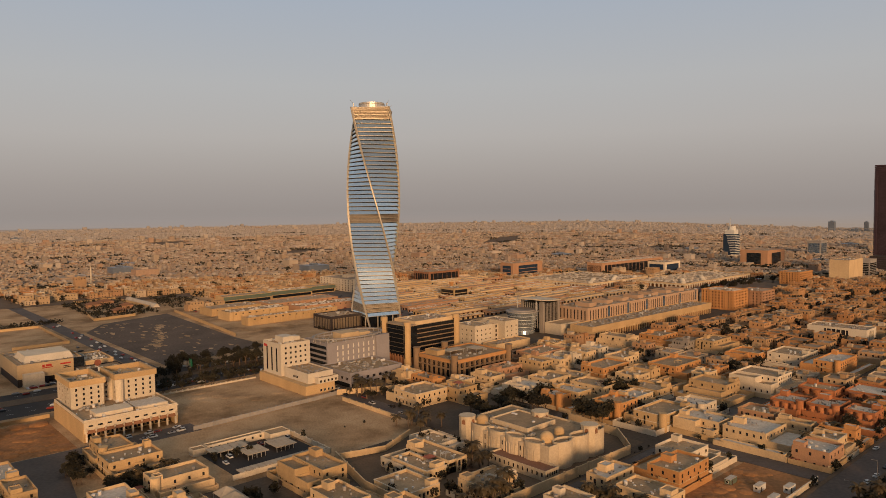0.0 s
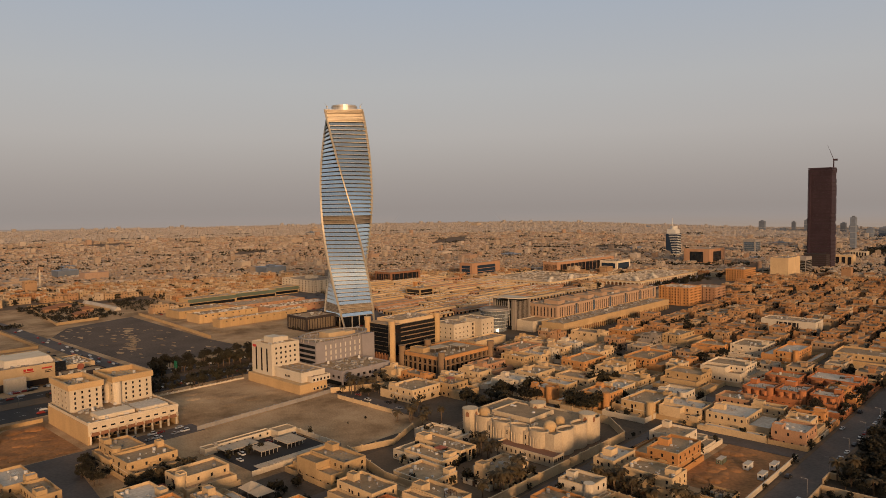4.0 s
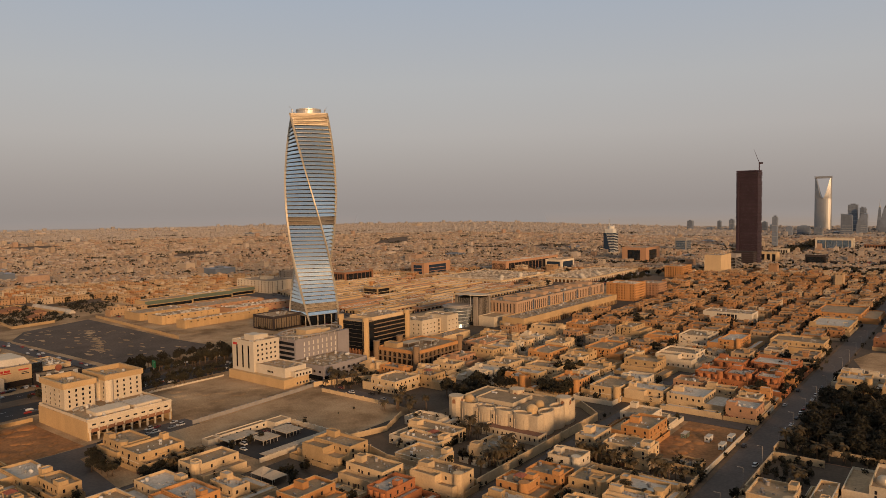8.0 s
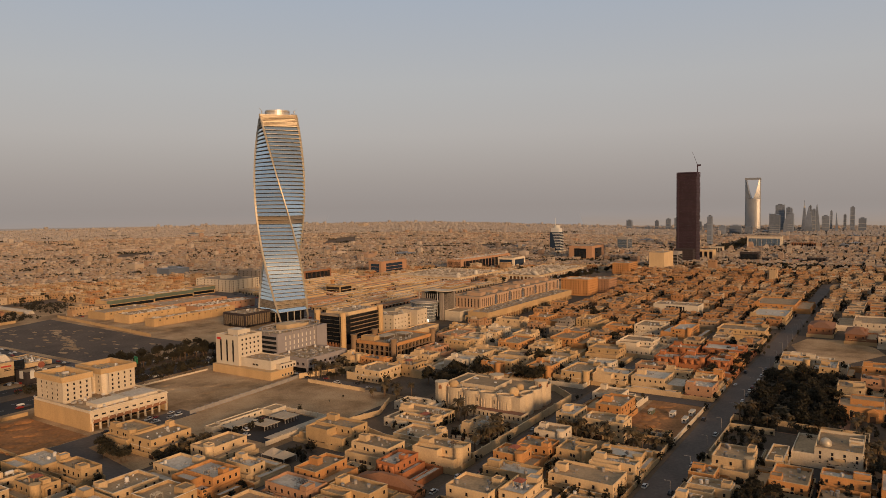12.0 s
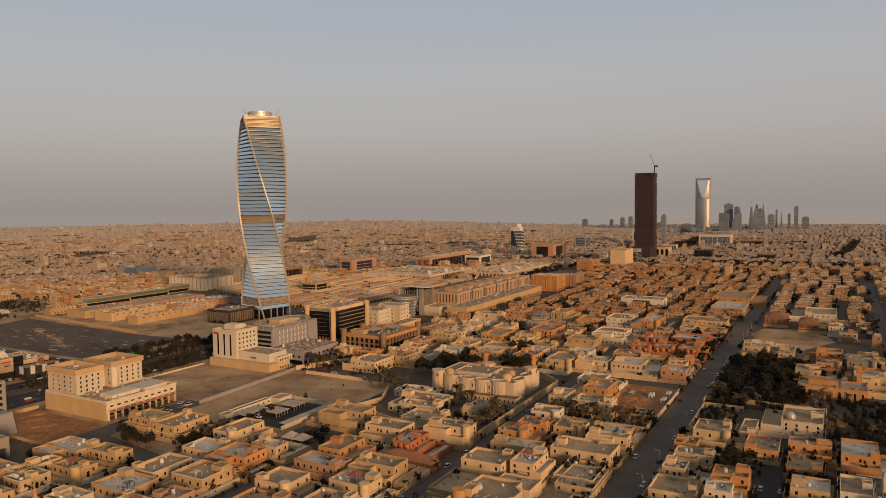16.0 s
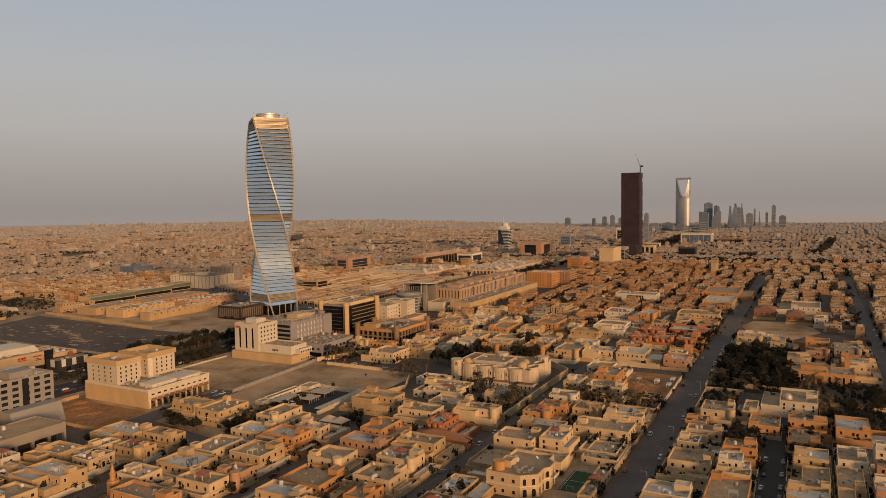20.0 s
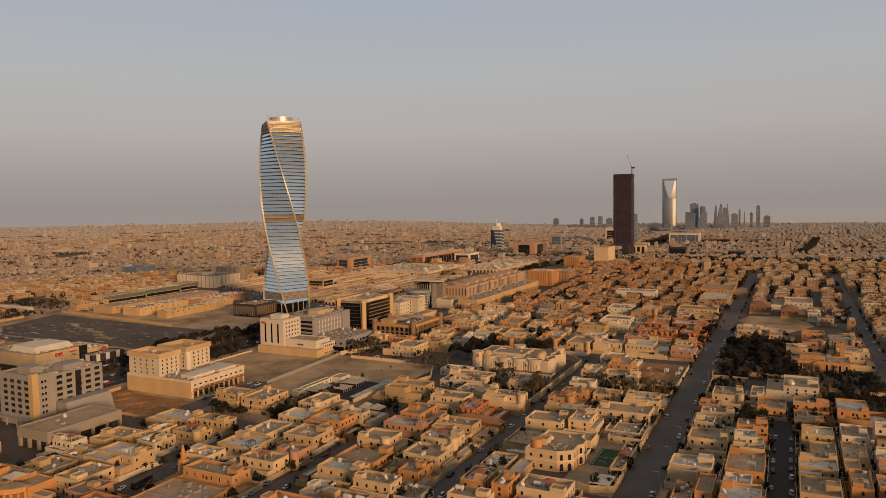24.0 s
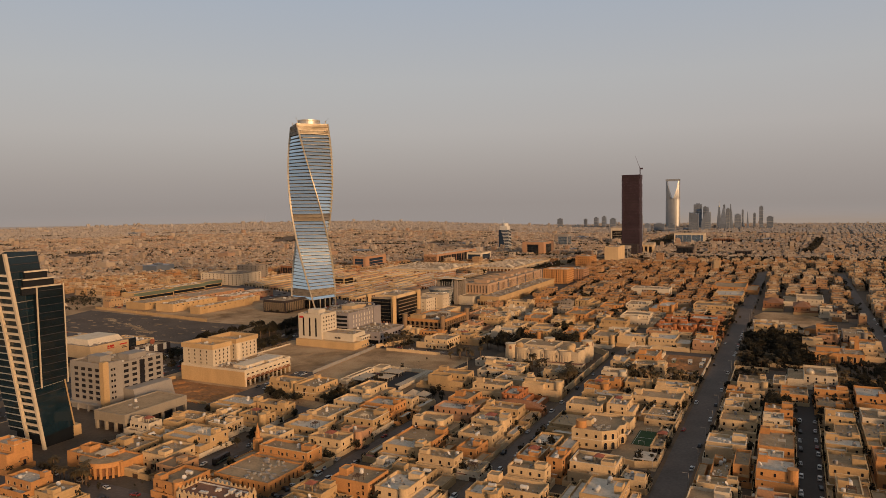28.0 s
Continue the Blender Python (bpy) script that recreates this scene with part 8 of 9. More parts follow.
def market():
    """Rows of low shops with dark openings, and a long white arcade."""
    r = random.Random(12)
    y = 560
    k = 0
    while y < 900:
        x = 500 + (y - 560) * 0.35
        while x < 840:
            L = r.uniform(45, 90)
            col = r.choice("ctcp")
            root = thing("shop_row", x, y, 0, f"row of low {COLOUR[col]} market shops with flat roofs", "shops", "market rows")
            d, h = r.uniform(9, 13), r.uniform(4.2, 6)
            shop_plots.append((x, y, x + L, y + d))
            block(root, 0, 0, L, d, -0.05, h, STUCCO[col], 0.7)
            n = int(L / 7)
            fronts = S()
            for u, v in row("-y", 0, 0, L, d, n, 3):
                fronts.box(u - 1.6, v - 0.15, 0, u + 1.6, v + 0.05, 2.7)
            for u, v in row("-x", 0, 0, L, d, 2, 3):
                fronts.box(u - 0.15, v - 1.2, 0, u + 0.05, v + 1.2, 2.7)
            part("shop_front_set", fronts, DARK_GLASS, root)["kind"] = "stuff"
            part("awning", S().box(0.5, -2.2, 3.0, L - 0.5, -0.02, 3.2), r.choice((CANVAS, ROOF_PALE, STUCCO["b"], STEEL)), root, "long flat awning")
            part("roof_clutter", clutter(L, d, h - 0.7, k), CONCRETE if k % 2 else TANK, root)["kind"] = "stuff"
            x += L + r.uniform(5, 14)
            k += 1
        y += r.uniform(17, 23)
    for (x0, y0, x1, y1, h) in ((862, 628, 1020, 770, 8), (950, 524, 1165, 612, 8)):
        root = thing("market_hall", x0, y0, 0, "vast low market hall with a white arcade and flat roof", "market hall")
        taken.append((x0 - 5, y0 - 5, x1 + 5, y1 + 5))
        block(root, 0, 0, x1 - x0, y1 - y0, 5, h, STUCCO["c"], 1.0)
        # inner block behind the white arches is dark brown
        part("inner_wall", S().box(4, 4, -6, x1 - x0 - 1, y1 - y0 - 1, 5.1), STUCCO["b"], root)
        am = shared("marketarch", lambda: arch_mesh(7, 6.2, 1.0, STUCCO["w"], "arch"))
        for q in range(int((x1 - x0) / 7)):
            put("arch", am, root, (3.5 + q * 7, -0.6, -0.05))
        for q in range(int((y1 - y0) / 7)):
            put("arch", am, root, (-0.6, 3.5 + q * 7, -0.05), FACE["-x"])
        part("roof_clutter", clutter(x1 - x0, y1 - y0, h - 1, int(x0), 2.6), ROOF_PALE, root)["kind"] = "stuff"
        for q in range(7):
            part("roof_dome", S().dome(14 + q * 20, 10 + 12 * (q % 3), h - 1, 4.2, 3.4, 14, 5), STUCCO["w"], root, "low white dome")
        rooftop_kit(root, 6, 6, x1 - x0 - 6, y1 - y0 - 6, h - 1, 16, 55, 1)
    taken.append((470, 556, 870, 905))
    root = thing("market_tower", 700, 760, 0, "small orange clock tower among the shops", "tower")
    part("shaft", S().box(-2, -2, -0.05, 2, 2, 13).box(-2.6, -2.6, 13, 2.6, 2.6, 15), STUCCO["o"], root)


market()


def parked_rows():
    """Hundreds of small parked cars among the market rows and the far lots."""
    v, f, r = [], [], random.Random(44)
    for x0, y0, x1, y1, n in ((500, 560, 850, 880, 260), (880, 775, 1000, 800, 50), (950, 500, 1160, 521, 110), (345, 840, 520, 868, 70), (460, 640, 520, 860, 70), (440, 565, 500, 600, 30), (110, 646, 178, 720, 30), (-60, 492, 330, 520, 60), (0, 541, 330, 553, 26), (106, 561, 148, 572, 26), (187, 560, 200, 860, 24)):
        for k in range(n):
            x, y = r.uniform(x0, x1), r.uniform(y0, y1)
            if any(a - 1 < x < c + 3 and b - 3 < y < d + 3 for a, b, c, d in shop_plots):
                continue
            lx, ly = (4.6, 1.8) if (r.random() < 0.5 or 480 < y < 555) and x1 - x0 > 20 else (1.8, 4.6)
            i = len(v)
            v.extend([(x, y, 0.3), (x + lx, y, 0.3), (x + lx, y + ly, 0.3), (x, y + ly, 0.3), (x, y, 0.9), (x + lx, y, 0.9), (x + lx, y + ly, 0.9), (x, y + ly, 0.9)])
            q = 0.2
            v.extend([(x + lx * q, y + ly * q, 1.45), (x + lx * (1 - q), y + ly * q, 1.45), (x + lx * (1 - q), y + ly * (1 - q), 1.45), (x + lx * q, y + ly * (1 - q), 1.45)])
            for j in (0, 4):
                f.extend([(i + j + e, i + j + (e + 1) % 4, i + j + 4 + (e + 1) % 4, i + j + 4 + e) for e in range(4)])
            f.append((i + 8, i + 9, i + 10, i + 11))
    me = bpy.data.meshes.new("market_cars")
    me.from_pydata(v, [], f)
    me.materials.append(islands("mixed_car_paint", ((0.6, 0.58, 0.55), (0.03, 0.03, 0.03), (0.3, 0.29, 0.28), (0.6, 0.58, 0.55), (0.25, 0.03, 0.02), (0.06, 0.06, 0.07)), 0.4))
    tagged(new("market_cars", me), "rows of small parked cars between market buildings", "cars", kind="stuff")


parked_rows()


def garden_compound():
    """Walled garden estate beyond the open lot: tiled lodges, dense low trees, a long greenhouse."""
    free_wall([(236, 865), (284, 872), (322, 932), (318, 1060), (262, 1055), (236, 865)], 3.0, STUCCO["t"], "tan wall around a leafy walled estate")
    for x, y, w, d in ((262, 985, 16, 14), (282, 1005, 18, 14), (292, 945, 14, 12), (270, 905, 14, 12)):
        root = thing("garden_lodge", x, y, 0, "tan garden lodge with a brown tiled hip roof", "house", "garden lodges")
        part("wall_mass", S().box(0, 0, -0.05, w, d, 4.5), STUCCO["p"], root)
        part("hip_roof", S().prism([(-1, -1), (w + 1, -1), (w + 1, d + 1), (-1, d + 1)], 4.5, 7.5, [(w * 0.35, d * 0.45), (w * 0.65, d * 0.45), (w * 0.65, d * 0.55), (w * 0.35, d * 0.55)]), STUCCO["b"], root)
        windows(root, window_mesh(1.2, 1.6, STUCCO["p"]), "-x", 0, 0, w, d, 3, (1.2,), 2)
    root = thing("greenhouse", 326, 930, 0, "long white plastic greenhouse", "greenhouse")
    for k in range(11):
        part("bay", S().prism([(0, k * 10.2), (9, k * 10.2), (9, k * 10.2 + 10), (0, k * 10.2 + 10)], -0.05, 4.2, [(3, k * 10.2), (6, k * 10.2), (6, k * 10.2 + 10), (3, k * 10.2 + 10)]), ROOF_PALE, root)
    v, f, r = [], [], random.Random(61)
    for k in range(420):
        if k < 200:
            x, y = r.uniform(242, 316), r.uniform(880, 1050)
        elif k < 300:
            x, y = r.uniform(340, 400), r.uniform(895, 1030)
        elif k < 360:
            x, y = r.uniform(235, 345), r.uniform(1275, 1325)
        else:
            x, y = 100 + (k - 360) * 1.8, 882 + r.uniform(-3, 3)
        a = r.uniform(1.2, 3.0)
        for q in range(22):
            p = Vector((x + r.gauss(0, a * 0.6), y + r.gauss(0, a * 0.6), 0.2 + a * r.uniform(0.1, 1.7)))
            w = Vector((r.gauss(0, 1), r.gauss(0, 1), r.gauss(0, 1))).normalized() * a * 0.4
            t = w.cross(Vector((r.gauss(0, 1), r.gauss(0, 1), r.gauss(0, 1)))).normalized() * a * 0.3
            i = len(v)
            v.extend([p + w, p + t, p - w, p - t])
            f.append((i, i + 1, i + 2, i + 3))
    me = bpy.data.meshes.new("estate_thicket")
    me.from_pydata(v, [], f)
    me.materials.append(LEAF)
    tagged(new("estate_thicket", me), "dense dark low trees and scrub inside walled estates", "trees", kind="stuff")
    taken.append((205, 855, 335, 1075))
    taken.append((336, 880, 410, 1040))
    taken.append((60, 645, 205, 1230))
    free_wall([(130, 735), (178, 735), (178, 860), (110, 860)], 2.6, STUCCO["t"], "tan wall around an orange sandy plot")
    for x, y, w, d, h in ((225, 1160, 26, 22, 9), (258, 1180, 30, 22, 8), (292, 1225, 46, 24, 9)):
        root = thing("white_villa", x, y, 0, "large white flat-roofed villa at the edge of open sand", "house", "white villas")
        block(root, 0, 0, w, d, -0.05, h, STUCCO["w"])
        windows(root, window_mesh(1.6, 1.8, STUCCO["w"]), "-y", 0, 0, w, d, 5, (1.3, h - 3.6), 3)
        windows(root, window_mesh(1.6, 1.8, STUCCO["w"]), "-x", 0, 0, w, d, 4, (1.3, h - 3.6), 3)
        rooftop_kit(root, 3, 3, w - 3, d - 3, h - 0.9, 3, int(x), 1)
    root = thing("white_minaret", 353, 1301, 0, "slim white minaret of a distant mosque", "minaret")
    part("shaft", S().cyl(0, 0, -0.05, 26, 1.8, 1.4, n=10).cyl(0, 0, 26, 27, 2.4, n=10).cyl(0, 0, 27, 33, 1.1, 0.1, n=10), STUCCO["w"], root)


def compound():
    """Long orange-walled wedding-hall compound and the green-glazed strip of showrooms behind it."""
    specs = ((345, 700, 438, 716, 9, "t"), (345, 745, 420, 775, 10, "t"), (430, 735, 520, 765, 9, "p"), (346, 795, 410, 830, 9, "t"), (420, 790, 520, 830, 8, "p"), (440, 716, 470, 735, 7, "t"))
    for x0, y0, x1, y1, h, c in specs:
        root = thing("walled_hall", x0, y0, 0, f"long low {COLOUR[c]} rendered hall with plain walls", "hall", "walled halls")
        block(root, 0, 0, x1 - x0, y1 - y0, -0.05, h, STUCCO[c], 0.8)
        for k in range(int((x1 - x0) / 9)):
            part("pilaster", S().box(4 + k * 9, -0.4, -0.05, 5 + k * 9, 0, h), STUCCO[c], root)
        windows(root, window_mesh(2.0, 1.2, STUCCO[c]), "-y", 0, 0, x1 - x0, y1 - y0, int((x1 - x0) / 9), (h - 3,), 8)
        rooftop_kit(root, 3, 3, x1 - x0 - 3, y1 - y0 - 3, h - 0.8, 5, int(x0), 1)
    for x0, x1, y0 in ((400, 470, 880), (474, 540, 888), (545, 588, 900)):
        root = thing("showroom_strip", x0, y0, 0, "long low showroom with pale green glazing and flat roof", "shops", "showrooms")
        block(root, 0, 0, x1 - x0, 26, -0.05, 11, STUCCO["t"], 0.8)
        part("glazing", S().box(2, -0.4, 1, x1 - x0 - 2, 0, 4.8), BLACK_GLASS, root)
        part("green_fascia", S().box(0, -0.6, 5.6, x1 - x0, 0, 10.4), GREEN_GLASS, root)
    for name, x0, y0, x1, y1, h, c, lab in (("white_apartment_block", 596, 872, 652, 955, 19, "w", "long white apartment block with tall arched bays"), ("grey_apartment_block", 672, 898, 700, 945, 26, "g", "grey unfinished apartment block with open floors")):
        root = thing(name, x0, y0, 0, lab, "apartment building")
        w, d = x1 - x0, y1 - y0
        block(root, 0, 0, w, d, -0.05, h, STUCCO[c], 1.0)
        nf = int(h / 3.6)
        windows(root, window_mesh(1.6, 1.8, STUCCO[c]), "-x", 0, 0, w, d, int(d / 8), tuple(1.5 + 3.6 * j for j in range(nf)), 4)
        windows(root, window_mesh(1.6, 1.8, STUCCO[c]), "-y", 0, 0, w, d, int(w / 9), tuple(1.5 + 3.6 * j for j in range(nf)), 4)
        for k in range(int(w / 9) + 1):
            part("pilaster", S().box(k * w / (int(w / 9) + 1), -0.6, -0.05, k * w / (int(w / 9) + 1) + 1.2, -0.01, h - 1.5), STUCCO[c], root)
        part("roof_clutter", clutter(w, d, h - 1.0, x0), CONCRETE, root)["kind"] = "stuff"
        part("stair_room", S().tray(w * 0.3, d * 0.4, h - 1, w * 0.6, d * 0.55, h + 3.2, 0.5, 0.3), STUCCO[c], root)
        taken.append((x0 - 3, y0 - 3, x1 + 3, y1 + 3))
    taken.append((335, 690, 535, 840))
    taken.append((395, 870, 620, 935))


compound()
garden_compound()

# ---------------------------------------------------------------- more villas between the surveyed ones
ROADS = [(-420, 97.5, 1080, 115.6), (-420, 181.2, 420, 192.6), (-420, 251.6, 330, 262.4), (-420, 44.4, 330, 55.6), (-420, -20.6, 1080, -9.4), (256, 318, 270, 490), (329.5, 113, 342.5, 183),
         (402.5, 113, 412.5, 330), (-20, 316, 100, 330), (-125, 263, -56, 420), (1384, -900, 1424, 480)]
AVENUES = [(1950, 24, 2981, -39, 6.0), (1404, 480, 1404, -900, 9.0)]          # far avenues: ends and half width
ROADS_FAR = [(x0 + (x1 - x0) * k / 24 - 40, y0 + (y1 - y0) * k / 24 - w - 3, x0 + (x1 - x0) * k / 24 + 40, y0 + (y1 - y0) * k / 24 + w + 3) for x0, y0, x1, y1, w in AVENUES[:1] for k in range(25)]
LOTS = [(-60, 396, 60, 480), (60, 384, 262, 480), (236, 396, 320, 475), (320, 355, 412, 475), (415, 408, 565, 490), (530, 368, 790, 460), (-700, 480, 1100, 560),
        (170, 556, 345, 1040), (95, 556, 178, 645), (345, 560, 500, 700), (400, 575, 500, 650), (503, 30, 604, 97), (60, 115, 157, 136), (66, 328, 95, 402), (263, 117.5, 329, 150), (119, 268, 141, 297), (122, 320, 140, 402), (300, 40, 442, 98), out_box(1270, 440, 1318, 720), out_box(1300, 490, 1500, 610), (752, 424, 1170, 490), (2380, 480, 3380, 600)]


def is_free(x0, y0, x1, y1, gap=1.0):
    return not any(x0 < c + gap and x1 > a - gap and y0 < d + gap and y1 > b - gap for a, b, c, d in taken + ROADS + LOTS)


def fill_villas():
    r = random.Random(77)
    bands = ((193, 251), (263, 315), (331, 395), (116, 181), (56, 97), (-9, 44))
    count = 0
    for b0, b1 in bands:
        rows_n = max(1, round((b1 - b0) / 24))
        dep = (b1 - b0) / rows_n
        for j in range(rows_n):
            x = -112.0
            while x < 470 and count < 125:
                w, d = r.choice((r.uniform(13, 19), r.uniform(10, 13), r.uniform(7.5, 10))), min(dep - 3.4, r.uniform(11, 20))
                y = b0 + j * dep + 2.5 + r.uniform(0, max(0.0, dep - d - 5))
                if math.hypot(x + 273, y - 59) > 280 and is_free(x - 1.5, y - 1.5, x + w + 1.5, y + d + 1.5, 0.1):
                    villa(round(x, 1), round(y, 1), round(x + w, 1), round(y + d, 1), r.choice((7, 7.5, 8, 8, 9)), r.choice("cccttopww"), plot=1.2)
                    count += 1
                    x += w + 4.2
                else:
                    x += 3.0


fill_villas()


def build_villas():
    """Draws each villa's plot out towards its neighbours and the streets, then builds it."""
    plots = [[v[0] - 0.9, v[1] - 0.9, v[2] + 0.9, v[3] + 0.9] for v in villa_list]
    fixed = ROADS + LOTS + GARDENS + [t for t in taken if t[2] - t[0] > 40 or t[3] - t[1] > 50]
    for step in range(30):
        for i, v in enumerate(villa_list):
            if not v[6]:
                continue
            for k, dv in ((0, -0.5), (1, -0.5), (2, 0.5), (3, 0.5)):
                q, e = list(plots[i]), list(plots[i])
                q[k] += dv
                e[(k + 2) % 4] = plots[i][k]
                e[k] = q[k]
                if abs(q[k] - v[k]) > (14.0 if k in (0, 2) else 12.0):
                    continue
                if any(j != i and e[0] < o[2] + 0.1 and e[2] > o[0] - 0.1 and e[1] < o[3] + 0.1 and e[3] > o[1] - 0.1 for j, o in enumerate(plots)):
                    continue
                if any(e[0] < o[2] and e[2] > o[0] and e[1] < o[3] and e[3] > o[1] for o in fixed):
                    continue
                plots[i] = q
    for v, q in zip(villa_list, plots):
        root = raise_villa(*v, *q)
        if v[0] == 253.3:
            part("gold_dome", S().cyl(10, 16, 8, 9.6, 2.6, n=18).dome(10, 16, 9.6, 2.6, 2.5, 18, 6), GOLD, root, "small gold dome")
        taken.append(tuple(q))


build_villas()

# ---------------------------------------------------------------- the city out to the horizon
CITY_WALLS = islands("city_render", ((0.47, 0.315, 0.175), (0.51, 0.37, 0.22), (0.43, 0.265, 0.135), (0.44, 0.215, 0.09), (0.55, 0.42, 0.28), (0.42, 0.245, 0.13), (0.49, 0.34, 0.195), (0.57, 0.46, 0.33), (0.45, 0.28, 0.15)))
# paler and greyer with distance: aerial haze put into the base colours
HAZED_FAR_WALLS = islands("distant_hazed_render", ((0.42, 0.32, 0.225), (0.45, 0.355, 0.26), (0.39, 0.285, 0.195), (0.40, 0.26, 0.17), (0.48, 0.395, 0.305), (0.38, 0.275, 0.19), (0.43, 0.335, 0.24), (0.50, 0.425, 0.34), (0.37, 0.28, 0.21)))
HAZED_FAR_ROOF = islands("distant_hazed_roof", ((0.33, 0.245, 0.165), (0.36, 0.27, 0.185), (0.30, 0.215, 0.14), (0.40, 0.315, 0.23)))
HAZED_LAST_WALLS = islands("horizon_hazed_render", ((0.41, 0.36, 0.315), (0.43, 0.385, 0.34), (0.385, 0.335, 0.29), (0.395, 0.345, 0.30), (0.45, 0.405, 0.36), (0.38, 0.325, 0.28)))
HAZED_PALE_WALLS = islands("farthest_hazed_render", ((0.45, 0.35, 0.255), (0.48, 0.385, 0.285), (0.41, 0.31, 0.22), (0.42, 0.28, 0.19), (0.52, 0.43, 0.34), (0.40, 0.295, 0.21), (0.30, 0.245, 0.195)))
ORANGE_WALLS = islands("orange_compound_render", ((0.45, 0.235, 0.10), (0.47, 0.26, 0.12), (0.42, 0.21, 0.085), (0.46, 0.28, 0.14)))
CITY_ROOF = islands("city_roof", ((0.31, 0.215, 0.13), (0.35, 0.25, 0.16), (0.27, 0.18, 0.10), (0.40, 0.31, 0.215)))


def seen(x, y, margin=4.0):
    for cx, cy, mid in ((0.0, 0.0, 48.0), (-137.0, 22.0, 30.5), (-273.0, 59.0, 26.6)):
        az = math.degrees(math.atan2(y - cy, x - cx))
        if abs((az - mid + 180) % 360 - 180) < 32.4 + margin:
            return True
    return False


def fast_box(v, f, x0, y0, z0, x1, y1, z1):
    i = len(v)
    v += [(x0, y0, z0), (x1, y0, z0), (x1, y1, z0), (x0, y1, z0), (x0, y0, z1), (x1, y0, z1), (x1, y1, z1), (x0, y1, z1)]
    f += [(i + 4, i + 5, i + 6, i + 7), (i, i + 1, i + 5, i + 4), (i + 1, i + 2, i + 6, i + 5), (i + 2, i + 3, i + 7, i + 6), (i + 3, i, i + 4, i + 7)]


def stuff(name, v, f, mat, label, cat):
    me = bpy.data.meshes.new(name)
    me.from_pydata(v, [], f)
    me.materials.append(mat)
    tagged(new(name, me), label, cat, kind="stuff")


